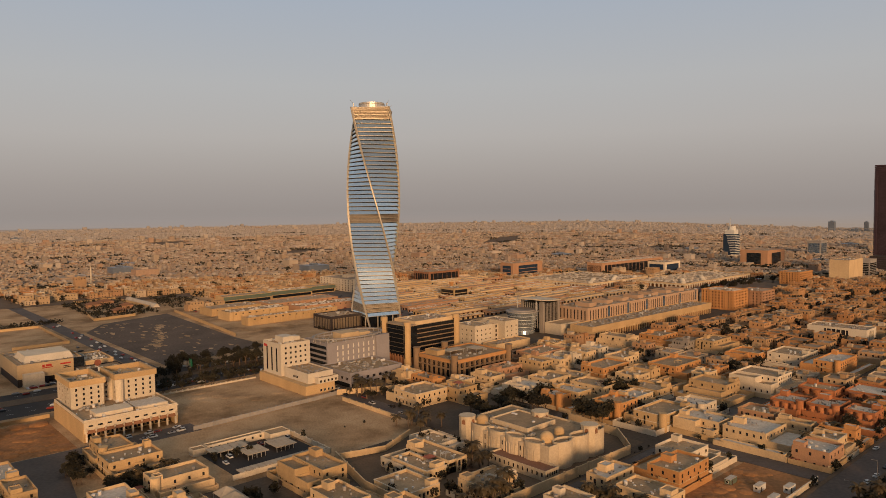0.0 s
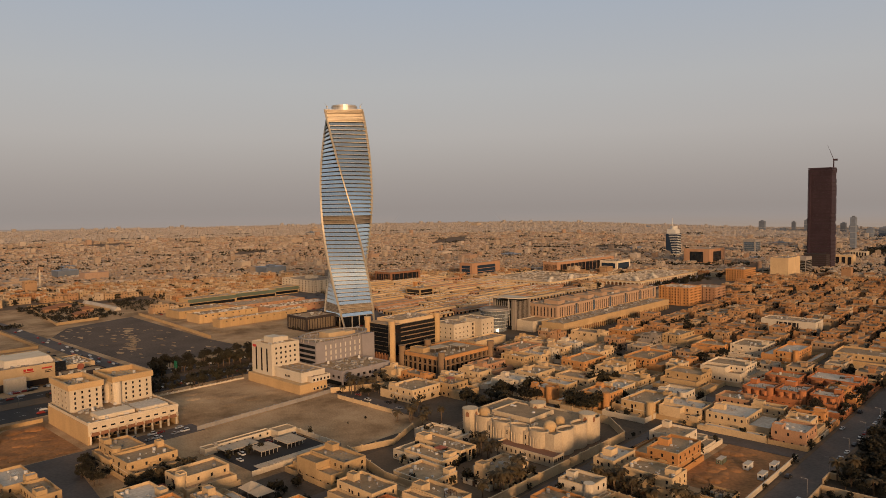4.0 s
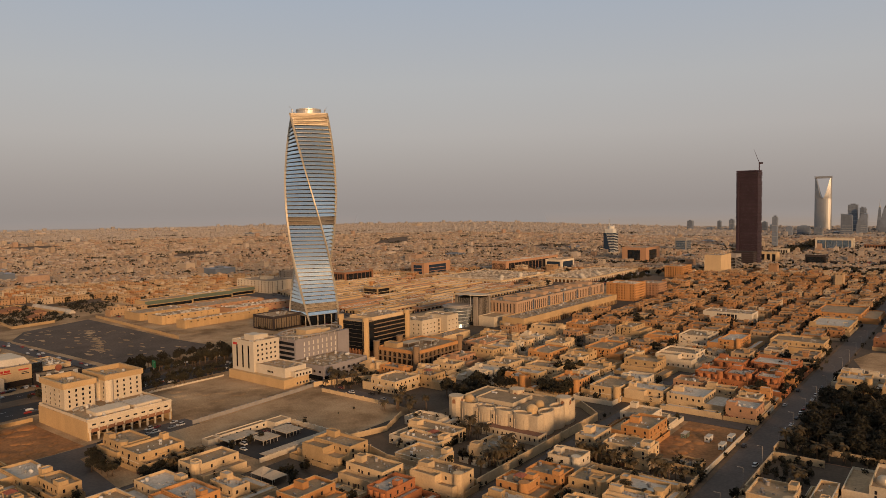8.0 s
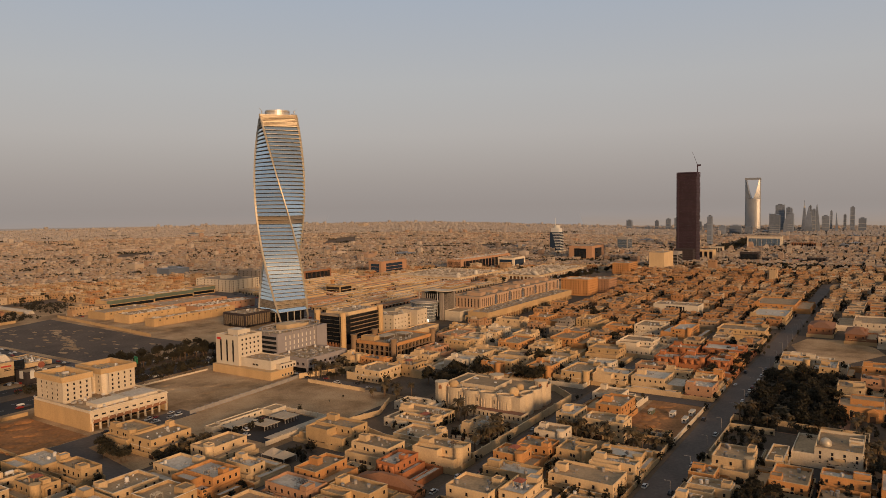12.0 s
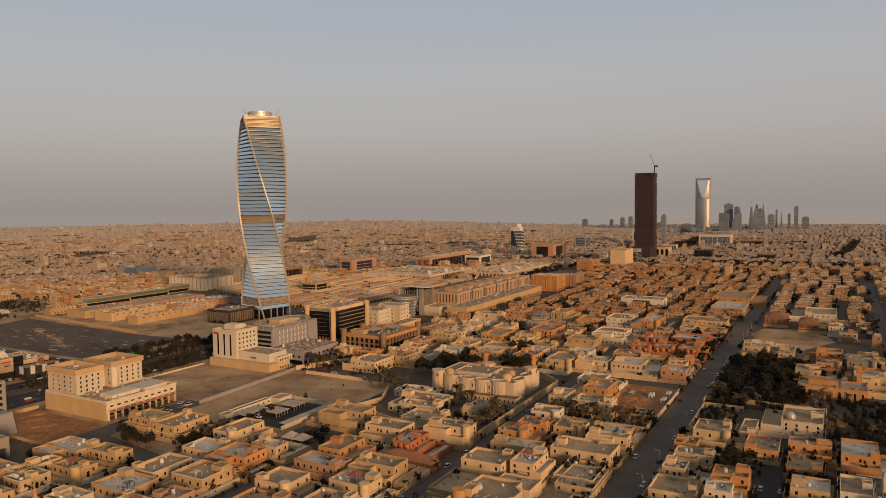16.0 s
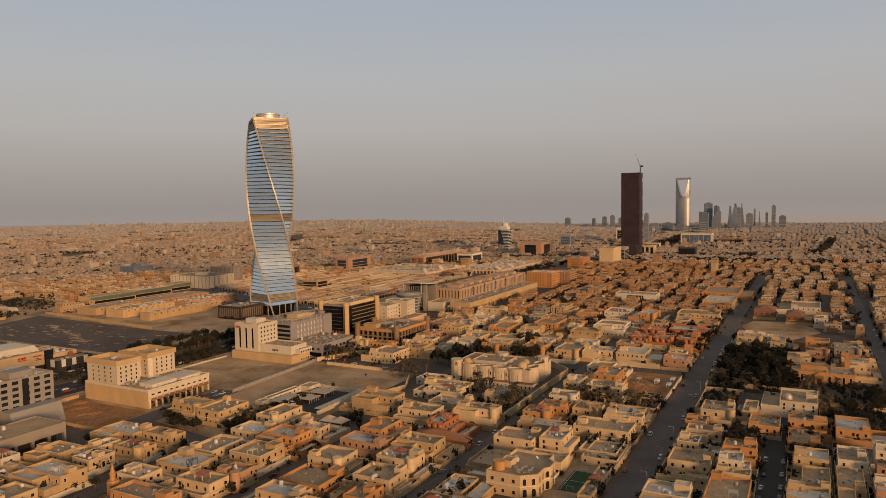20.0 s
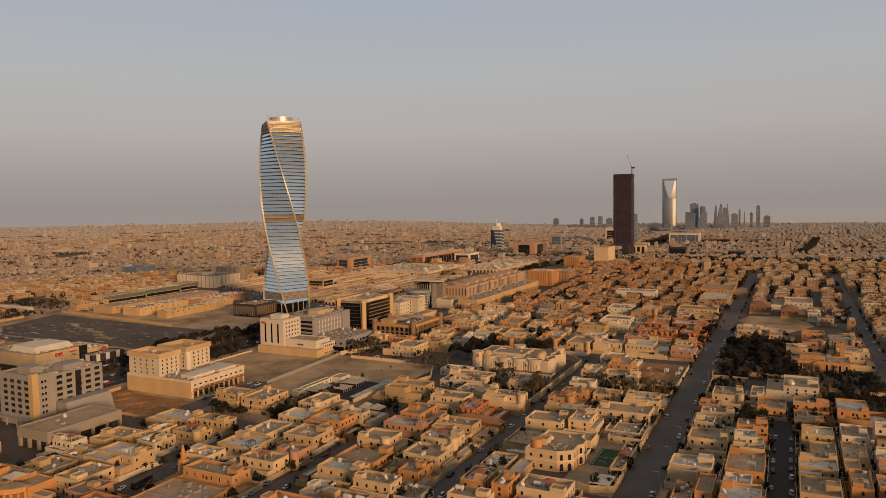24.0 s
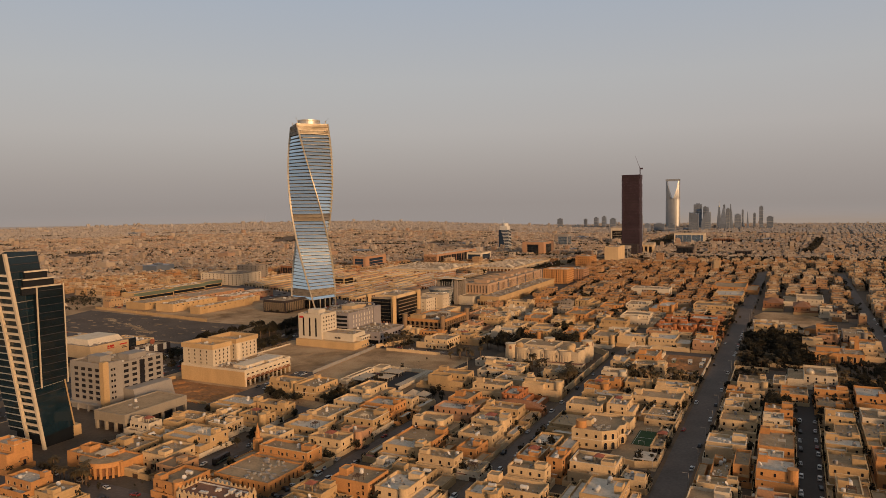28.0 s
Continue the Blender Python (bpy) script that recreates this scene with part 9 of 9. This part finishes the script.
def city():
    r = random.Random(2024)
    walls, orange, roofs, froofs, wins, far, pale, last, trees = S(), S(), S(), S(), S(), S(), S(), S(), S()
    blocked = taken + ROADS + LOTS
    tidy = [q for q in blocked if q[2] > -200]
    spots, xs = [], -120.0
    while xs < 4950:                      # strips of rows, each with its own spacing, so that no lane runs straight for long
        near = xs < 1500
        xe = xs + r.uniform(34, 88) * (1 if near else 1.5)
        y = -1500.0 + r.uniform(0, 40)
        n = 0
        while y < 4900:
            spots.append((xs, xe, y, r.uniform(14, 19) if near else r.uniform(11, 16)))
            n += 1
            y += spots[-1][3] + ((r.uniform(5.5, 8.5) if n % 2 == 0 else 2.0) if n % 14 else 15.0) * (1.0 if y < 2500 else 1.5)
        xs = xe + r.choice((3, 6, 9))
    for xs, xe, y0, dep in spots:
        x = xs + r.uniform(0, 5)
        while x < xe - 6:
            y = y0 + r.uniform(-1.2, 1.2)
            d0 = math.hypot(x, y)
            k = 1.0 if d0 < 1500 else 0.85 if d0 < 2400 else 1.0 if d0 < 3200 else 1.3
            w, d = r.uniform(11, 19) * k, dep * r.uniform(0.75, 1.0)
            step = w + r.choice((1.5, 2.5, 3.0, 4.0, 6.0)) * k
            if d0 > 4940 or not seen(x, y) or math.hypot(x + 200, y - 40) < 230:
                x += step
                continue
            if r.random() < 0.04:
                x += 11
                continue
            for q in ROADS:                # rows that meet a street are trimmed to its edge
                if q[2] - q[0] > 400 and q[0] < x < q[2] and y - 1 < q[3] and y + d + 1 > q[1]:
                    if y + d / 2 > (q[1] + q[3]) / 2:
                        y, d = q[3] + 1.2, y + d - q[3] - 1.2
                    else:
                        d = q[1] - 1.2 - y
            if d < 7:
                x += step
                continue
            if d0 > 1000 and any(x < q[2] and x + w > q[0] and y < q[3] and y + d > q[1] for q in ROADS_FAR):
                x += 6
                continue
            if (d0 < 1800 or 2300 < x < 3400 and 400 < y < 640) and any(x - 1 < q[2] and x + w + 1 > q[0] and y - 1 < q[3] and y + d + 1 > q[1] for q in tidy):
                x += 4
                continue
            z, h = land(x, y), r.choice((6.5, 7, 7.5, 8, 8, 9, 10, 11)) * (1.0 if d0 < 1500 else 0.85)
            if r.random() < 0.012 and d0 > 900:
                h = r.uniform(13, 24)
            az = math.degrees(math.atan2(y - 59, x + 273))
            tgt = orange if (560 < x < 1180 and 120 < y < 415 and r.random() < 0.75) else walls
            if d0 < 1350:
                tgt.tray(x, y, z - 0.1, x + w, y + d, z + h, 0.9, 0.3)
                roofs.box(x + 0.25, y + 0.25, z + h - 1.2, x + w - 0.25, y + d - 0.25, z + h - 0.9, floor=False)
                if r.random() < 0.75:
                    a, b = x + r.uniform(1, w - 6), y + r.uniform(1, d - 6)
                    fast_box(tgt.v, tgt.f, a, b, z + h - 1, a + r.uniform(3, 5), b + r.uniform(3, 5), z + h + r.uniform(1.4, 2.4))
                if r.random() < 0.5:
                    a = x - r.uniform(2, 4)
                    fast_box(tgt.v, tgt.f, a, y + r.uniform(0, 4), z - 0.1, x - 0.02, y + d - r.uniform(0, 4), z + h - 3.4)
                for q in range(r.choice((1, 2, 3))):
                    a, b = x + r.uniform(1, w - 2), y + r.uniform(1, d - 2)
                    fast_box(roofs.v, roofs.f, a, b, z + h - 0.95, a + 1.6, b + 1.2, z + h + 0.3)
                for zz in (1.3, h - 3.0):
                    for q in range(int(d / 4)):
                        b = y + 2 + q * 4 + r.uniform(-0.5, 0.5)
                        fast_box(wins.v, wins.f, x - 0.08, b, z + zz, x + 0.02, b + 1.1, z + zz + 1.5)
                    for q in range(int(w / 4)):
                        a = x + 2 + q * 4 + r.uniform(-0.5, 0.5)
                        fast_box(wins.v, wins.f, a, y - 0.08, z + zz, a + 1.1, y + 0.02, z + zz + 1.5)
                fast_box(walls.v, walls.f, x - 2.2, y - 2.2, z - 0.1, x - 1.9, y + d + 1, z + 2.4)
            else:
                if d0 > 2100 and (math.sin(x * 0.0061 + 1.3 * math.sin(y * 0.0043)) + math.sin(y * 0.0083 + 2.0 + 1.1 * math.sin(x * 0.0037))) > 1.72:
                    x += step              # open sandy ground between the districts
                    continue
                # each farther band takes walls with more haze mixed into their colour
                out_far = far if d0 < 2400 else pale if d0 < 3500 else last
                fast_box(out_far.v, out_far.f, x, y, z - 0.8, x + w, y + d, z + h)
                if d0 < 2500:
                    fast_box(froofs.v, froofs.f, x + 0.5, y + 0.5, z + h - 0.2, x + w - 0.5, y + d - 0.5, z + h + 0.05)
                if r.random() < (0.8 if d0 < 2500 else 0.35):
                    a, b = x + w * r.uniform(0, 0.6), y + d * r.uniform(0, 0.6)
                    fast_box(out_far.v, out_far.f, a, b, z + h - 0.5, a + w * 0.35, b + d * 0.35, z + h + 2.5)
                if d0 < 1900:
                    for zz in (1.5, h - 3.2):
                        fast_box(wins.v, wins.f, x - 0.1, y + 2, z + zz, x, y + 4, z + zz + 1.6)
                        fast_box(wins.v, wins.f, x - 0.1, y + d - 5, z + zz, x, y + d - 3, z + zz + 1.6)
                        fast_box(wins.v, wins.f, x + 3, y - 0.1, z + zz, x + 5.5, y, z + zz + 1.6)
            if r.random() < (0.55 if d0 < 1300 else 0.3 if d0 < 1900 else 0.1 if d0 < 2800 else 0.0):
                tx, ty, s = x - 3, y - 3, r.uniform(2.2, 4.6) * (1 if d0 < 2000 else 1.6)
                for q in range(26 if d0 < 1500 else 14):
                    p = Vector((tx + r.gauss(0, s * 0.5), ty + r.gauss(0, s * 0.5), z + s * r.uniform(0.4, 2.0)))
                    u = Vector((r.gauss(0, 1), r.gauss(0, 1), r.gauss(0, 1))).normalized() * s * 0.42
                    t = u.cross(Vector((r.gauss(0, 1), r.gauss(0, 1), r.gauss(0, 1)))).normalized() * s * 0.34
                    trees.face([p + u, p + t, p - u, p - t])
            x += step
    stuff("city_houses", walls.v, walls.f, CITY_WALLS, "close-packed flat-roofed tan and cream houses of the district", "houses")
    stuff("orange_compound_houses", orange.v, orange.f, ORANGE_WALLS, "dense orange rendered compound houses with flat roofs", "houses")
    stuff("city_roofs", roofs.v, roofs.f, CITY_ROOF, "dusty flat roofs with small roof boxes", "roofs")
    stuff("distant_roofs", froofs.v, froofs.f, HAZED_FAR_ROOF, "distant flat roofs paled by painted haze", "roofs")
    stuff("city_windows", wins.v, wins.f, DARK_GLASS, "small dark windows of the district houses", "windows")
    stuff("distant_city", far.v, far.f, HAZED_FAR_WALLS, "endless low sand-coloured city with haze painted into its walls", "city")
    stuff("horizon_city", pale.v, pale.f, HAZED_PALE_WALLS, "houses of the farthest districts paled by painted haze", "city")
    stuff("horizon_houses", last.v, last.f, HAZED_LAST_WALLS, "horizon houses with haze painted into their walls", "city")
    stuff("city_trees", trees.v, trees.f, LEAF, "scattered dusty trees among the houses", "trees")


city()


def far_avenues():
    for x0, y0, x1, y1, w in AVENUES:
        s, n = S(), 40
        L = math.hypot(x1 - x0, y1 - y0)
        nx, ny = -(y1 - y0) / L * w, (x1 - x0) / L * w
        for k in range(n + 1):
            x, y = x0 + (x1 - x0) * k / n, y0 + (y1 - y0) * k / n
            s.v += [(x + nx, y + ny, land(x, y) + 0.9), (x - nx, y - ny, land(x, y) + 0.9)]
        s.f = [(2 * k, 2 * k + 1, 2 * k + 3, 2 * k + 2) for k in range(n)]
        s.mi = [0] * n
        slab("road_far_avenue", s, ASPHALT, "dark straight avenue through the far districts", "road")


far_avenues()


BELTS = [(120, 530, 345, 536, 4, 60), (120, 506, 345, 506, 2, 50), (150, 494, 260, 490, 1.5, 22), (960, 504, 1230, 490, 8, 70), (1290, 720, 1285, 520, 26, 110), (1300, 520, 1500, 515, 22, 80), (1285, 520, 1310, 450, 14, 40)]


def bush(s, r, x, y, a, tall):
    """A compact round shrub or small tree: leaf clumps over an uneven ball, with darker ones inside."""
    lump = [(r.uniform(0, 6.3), r.uniform(0.75, 1.1)) for i in range(3)]
    for q in range(int(34 + 22 * a)):
        v = Vector((r.gauss(0, 1), r.gauss(0, 1), r.gauss(0, 1))).normalized()
        k = a * r.uniform(0.45, 1.0) * (0.85 + 0.2 * math.sin(3 * math.atan2(v.y, v.x) + lump[0][0]))
        p = Vector((x + v.x * k, y + v.y * k, 0.15 + a * tall * (1.0 + 0.92 * v.z * k / a)))
        w = Vector((r.gauss(0, 1), r.gauss(0, 1), r.gauss(0, 1))).normalized() * a * 0.30
        t = w.cross(Vector((r.gauss(0, 1), r.gauss(0, 1), r.gauss(0, 1)))).normalized() * a * 0.26
        s.face([p + w, p + t, p - w, p - t])


def garden_bushes():
    """Dark shrubs, hedges and low trees in the yards and along the garden walls."""
    s, belt, r = S(), S(), random.Random(8)
    for x0, y0, x1, y1 in taken:
        if x0 > 700 or x1 - x0 > 60 or y1 - y0 > 60:
            continue
        if (x0, y0) == (300, 40):
            continue
        for k in range(r.choice((4, 5, 6, 8, 10))):
            side = r.choice("nsew")
            u = r.random()
            x, y = {"n": (x0 + u * (x1 - x0), y1 - 1.2), "s": (x0 + u * (x1 - x0), y0 + 1.0), "e": (x1 - 1.2, y0 + u * (y1 - y0)), "w": (x0 + 1.0, y0 + u * (y1 - y0))}[side]
            a, tall = r.choice((r.uniform(0.9, 1.6), r.uniform(1.4, 2.4), r.uniform(2.0, 3.2))), r.uniform(1.4, 2.6)
            x, y = min(max(x, x0 + a), x1 - a), min(max(y, y0 + a * 0.6), y1 - a * 0.6)
            bush(s, r, x, y, a * 0.8, tall * 0.7)
    # hedges and low street trees along the kerbs
    for y, x0, x1, gap in ((56.0, -100, 330, 7), (44.0, -100, 330, 9), (97.2, 60, 900, 9), (115.8, 90, 1000, 8), (180.9, -60, 400, 10), (192.9, -60, 400, 10), (251.2, -60, 330, 9), (262.8, -60, 330, 10), (-9.0, 150, 700, 9), (-21.2, 200, 700, 8), (330, -60, 250, 9)):
        x = x0
        while x < x1:
            x += gap * r.choice((0.35, 0.5, 0.8, 1.5, 3.0, 4.5))
            a, tall = r.choice((0.7, 1.0, 1.4, 2.0, 2.8)) * r.uniform(0.85, 1.15), r.uniform(1.3, 2.6)
            bush(s, r, x, y, a * 0.75, tall * 0.7)
    for x0, y0, x1, y1 in GARDENS:        # undergrowth of the planted yards
        for k in range(int((x1 - x0) * (y1 - y0) / 26)):
            bush(s, r, r.uniform(x0 + 1.5, x1 - 1.5), r.uniform(y0 + 1.5, y1 - 1.5), r.uniform(0.8, 1.8), r.uniform(0.9, 1.6))
    for k in range(260):                  # undergrowth of the park
        x, y, a = r.uniform(303, 441), r.uniform(42, 97), r.uniform(1.0, 2.6)
        for q in range(36):
            p = Vector((x + r.gauss(0, a * 0.7), y + r.gauss(0, a * 0.7), 0.2 + a * abs(r.gauss(0, 0.7))))
            w = Vector((r.gauss(0, 1), r.gauss(0, 1), r.gauss(0, 1))).normalized() * r.uniform(0.4, 0.8)
            t = w.cross(Vector((r.gauss(0, 1), r.gauss(0, 1), r.gauss(0, 1)))).normalized() * r.uniform(0.5, 0.95)
            s.face([p + w, p + t, p - w, p - t])
    # belts of roadside trees: along the highway, beside the long mall and behind it
    for ax, ay, bx, by, wide, n in BELTS:
        ax, ay, k = out(ax, ay)
        bx, by, k = out(bx, by)
        for k in range(n):
            u = (k + r.random()) / n
            x, y, a = ax + (bx - ax) * u + r.gauss(0, wide * 0.2), ay + (by - ay) * u + r.gauss(0, wide * 0.5), r.uniform(1.7, 3.0)
            for q in range(70):
                v = Vector((r.gauss(0, 1), r.gauss(0, 1), r.gauss(0, 0.8))).normalized() * a * r.uniform(0.5, 1.0)
                p = Vector((x, y, land(x, y) + 0.9 + a)) + v
                w = Vector((r.gauss(0, 1), r.gauss(0, 1), r.gauss(0, 1))).normalized() * a * 0.3
                t = w.cross(Vector((r.gauss(0, 1), r.gauss(0, 1), r.gauss(0, 1)))).normalized() * a * 0.24
                belt.face([p + w, p + t, p - w, p - t])
    stuff("roadside_trees", belt.v, belt.f, LEAF, "dense dark round-crowned trees lining the highway and avenues", "trees")
    stuff("garden_shrubs", s.v, s.f, LEAF, "dusty dark shrubs and hedges in the villa yards", "shrubs")


garden_bushes()


def far_avenue_trees():
    s, r = S(), random.Random(31)
    lines = [(1300, 520, 1300, 640, 60), (-200, 1000, 260, 1300, 120), (230, 1285, 330, 1260, 150), (590, 1000, 680, 985, 120), (1305, 520, 1320, 600, 60), (1440, 520, 1480, 600, 60), (1320, 560, 1440, 520, 80), (1500, 640, 1800, 700, 150), (700, 1100, 900, 1160, 70), (420, 1500, 700, 1560, 90)]
    for x0, y0, x1, y1, n in lines:
        x0, y0, k = out(x0, y0)
        x1, y1, k = out(x1, y1)
        for k in range(n):
            u = k / n
            x, y, a = x0 + (x1 - x0) * u + r.gauss(0, 2), y0 + (y1 - y0) * u + r.gauss(0, 2), r.uniform(2, 3.6)
            for q in range(14):
                p = Vector((x + r.gauss(0, a * 0.42), y + r.gauss(0, a * 0.42), land(x, y) + a * r.uniform(0.4, 2.0)))
                w = Vector((r.gauss(0, 1), r.gauss(0, 1), r.gauss(0, 1))).normalized() * a * 0.42
                t = w.cross(Vector((r.gauss(0, 1), r.gauss(0, 1), r.gauss(0, 1)))).normalized() * a * 0.34
                s.face([p + w, p + t, p - w, p - t])
    for x0, y0, x1, y1, w in AVENUES:
        L = math.hypot(x1 - x0, y1 - y0)
        for side in (1, -1):
            for k in range(int(L / 5)):
                u = r.random()
                x, y, a = x0 + (x1 - x0) * u - side * (y1 - y0) / L * (w + 2) + r.gauss(0, 2), y0 + (y1 - y0) * u + side * (x1 - x0) / L * (w + 2) + r.gauss(0, 2), r.uniform(3.4, 5.6)
                for q in range(22):
                    p = Vector((x + r.gauss(0, a * 0.42), y + r.gauss(0, a * 0.42), land(x, y) + a * r.uniform(0.5, 2.3)))
                    c = Vector((r.gauss(0, 1), r.gauss(0, 1), r.gauss(0, 1))).normalized() * a * 0.42
                    t = c.cross(Vector((r.gauss(0, 1), r.gauss(0, 1), r.gauss(0, 1)))).normalized() * a * 0.34
                    s.face([p + c, p + t, p - c, p - t])
    for k in range(420):                  # a wooded strip leading towards the far centre
        u = r.random()
        x, y, a = 2412 + 900 * u + r.gauss(0, 20), 525 + 27 * u + r.gauss(0, 14), r.uniform(3, 5)
        for q in range(12):
            p = Vector((x + r.gauss(0, a * 0.5), y + r.gauss(0, a * 0.5), land(x, y) + a * r.uniform(0.4, 2.0)))
            c = Vector((r.gauss(0, 1), r.gauss(0, 1), r.gauss(0, 1))).normalized() * a * 0.5
            t = c.cross(Vector((r.gauss(0, 1), r.gauss(0, 1), r.gauss(0, 1)))).normalized() * a * 0.4
            s.face([p + c, p + t, p - c, p - t])
    stuff("avenue_trees", s.v, s.f, LEAF, "rows of dusty trees along the far avenues", "trees")


far_avenue_trees()


def far_groves():
    """Dark groves and tree-lined streets that lie as streaks across the distant districts, with larger blocks among them."""
    s, r = S(), random.Random(404)
    blocks, dark = S(), S()
    for k in range(330):
        d, az = 1250 + 2500 * r.random() ** 1.2, radians(r.uniform(2, 80))
        x, y = d * math.cos(az), d * math.sin(az)
        long, turn = r.choice((25, 40, 70, 120)) * r.uniform(0.6, 1.4), az + math.pi / 2 + r.uniform(-0.5, 0.5)
        wide = r.choice((4, 8, 14, 22))
        for q in range(int(long * 0.9)):
            u, v, a = r.uniform(-0.5, 0.5) * long, r.gauss(0, wide * 0.4), r.uniform(2.2, 4.2)
            p = Vector((x + u * math.cos(turn) - v * math.sin(turn), y + u * math.sin(turn) + v * math.cos(turn), 0))
            p.z = land(p.x, p.y) + r.uniform(2.0, 9.5)
            w = Vector((r.gauss(0, 1), r.gauss(0, 1), r.gauss(0, 1))).normalized() * a
            t = w.cross(Vector((r.gauss(0, 1), r.gauss(0, 1), r.gauss(0, 1)))).normalized() * a * 0.8
            s.face([p + w, p + t, p - w, p - t])
    for k in range(90):
        d, az = r.uniform(1400, 4400), radians(r.uniform(2, 80))
        x, y = d * math.cos(az), d * math.sin(az)
        w, e, h, z = r.uniform(18, 60), r.uniform(18, 50), r.choice((9, 10, 12, 14, 20)), land(x, y)
        if any(q[0] < x + w and q[2] > x and q[1] < y + e and q[3] > y for q in taken + LOTS):
            continue
        m = blocks if r.random() < 0.72 else dark
        m.box(x, y, z - 2, x + w, y + e, z + h, floor=False)
        m.box(x + w * 0.3, y + e * 0.3, z + h, x + w * 0.6, y + e * 0.6, z + h + 3.5, floor=False)
    stuff("far_groves", s.v, s.f, LEAF, "dark groves and tree lines among the distant houses", "trees")
    stuff("far_large_blocks", blocks.v, blocks.f, HAZED_PALE_WALLS, "large blocks paled by painted haze among the distant houses", "buildings")
    stuff("far_dark_blocks", dark.v, dark.f, HAZE_GREY, "dark glass blocks greyed by painted haze among the distant houses", "buildings")


far_groves()


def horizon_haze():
    """A plain self-lit backdrop behind everything: haze over the last streak of land, painted as a gradient that melts
    into the sky.
    """
    m = bpy.data.materials.new("painted_haze_glow")
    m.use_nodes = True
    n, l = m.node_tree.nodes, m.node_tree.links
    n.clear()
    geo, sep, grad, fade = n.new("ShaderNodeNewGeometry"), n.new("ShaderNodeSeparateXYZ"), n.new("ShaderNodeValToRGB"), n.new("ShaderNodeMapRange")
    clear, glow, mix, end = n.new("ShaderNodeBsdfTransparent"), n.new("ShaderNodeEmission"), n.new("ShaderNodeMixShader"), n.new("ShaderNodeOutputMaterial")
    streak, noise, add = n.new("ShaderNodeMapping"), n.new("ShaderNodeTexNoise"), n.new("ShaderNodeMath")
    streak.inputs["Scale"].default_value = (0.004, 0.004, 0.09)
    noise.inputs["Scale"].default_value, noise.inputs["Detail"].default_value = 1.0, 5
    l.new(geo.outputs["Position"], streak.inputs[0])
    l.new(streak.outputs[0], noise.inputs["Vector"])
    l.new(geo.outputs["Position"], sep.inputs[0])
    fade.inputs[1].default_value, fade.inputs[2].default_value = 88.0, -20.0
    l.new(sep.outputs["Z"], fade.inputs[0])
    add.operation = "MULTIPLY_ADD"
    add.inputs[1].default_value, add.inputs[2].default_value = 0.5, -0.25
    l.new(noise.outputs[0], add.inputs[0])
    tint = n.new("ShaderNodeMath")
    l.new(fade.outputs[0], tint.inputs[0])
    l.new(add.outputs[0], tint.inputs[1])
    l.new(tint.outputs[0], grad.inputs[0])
    # haze tones of the glowing strip, sky-like above and tan below
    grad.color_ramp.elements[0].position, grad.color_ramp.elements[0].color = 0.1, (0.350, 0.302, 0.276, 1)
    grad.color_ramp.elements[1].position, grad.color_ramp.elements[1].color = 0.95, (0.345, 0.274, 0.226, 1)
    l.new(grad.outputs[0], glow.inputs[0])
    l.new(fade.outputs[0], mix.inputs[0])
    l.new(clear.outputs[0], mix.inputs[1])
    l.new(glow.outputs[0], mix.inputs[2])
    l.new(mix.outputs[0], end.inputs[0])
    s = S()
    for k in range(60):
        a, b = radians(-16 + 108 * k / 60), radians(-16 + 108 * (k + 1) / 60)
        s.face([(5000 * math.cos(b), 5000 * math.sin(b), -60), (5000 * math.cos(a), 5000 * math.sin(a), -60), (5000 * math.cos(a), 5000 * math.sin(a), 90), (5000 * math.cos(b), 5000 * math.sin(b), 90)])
    slab("backdrop", s, m, "glowing backdrop strip with painted haze melting into the sky", "backdrop")


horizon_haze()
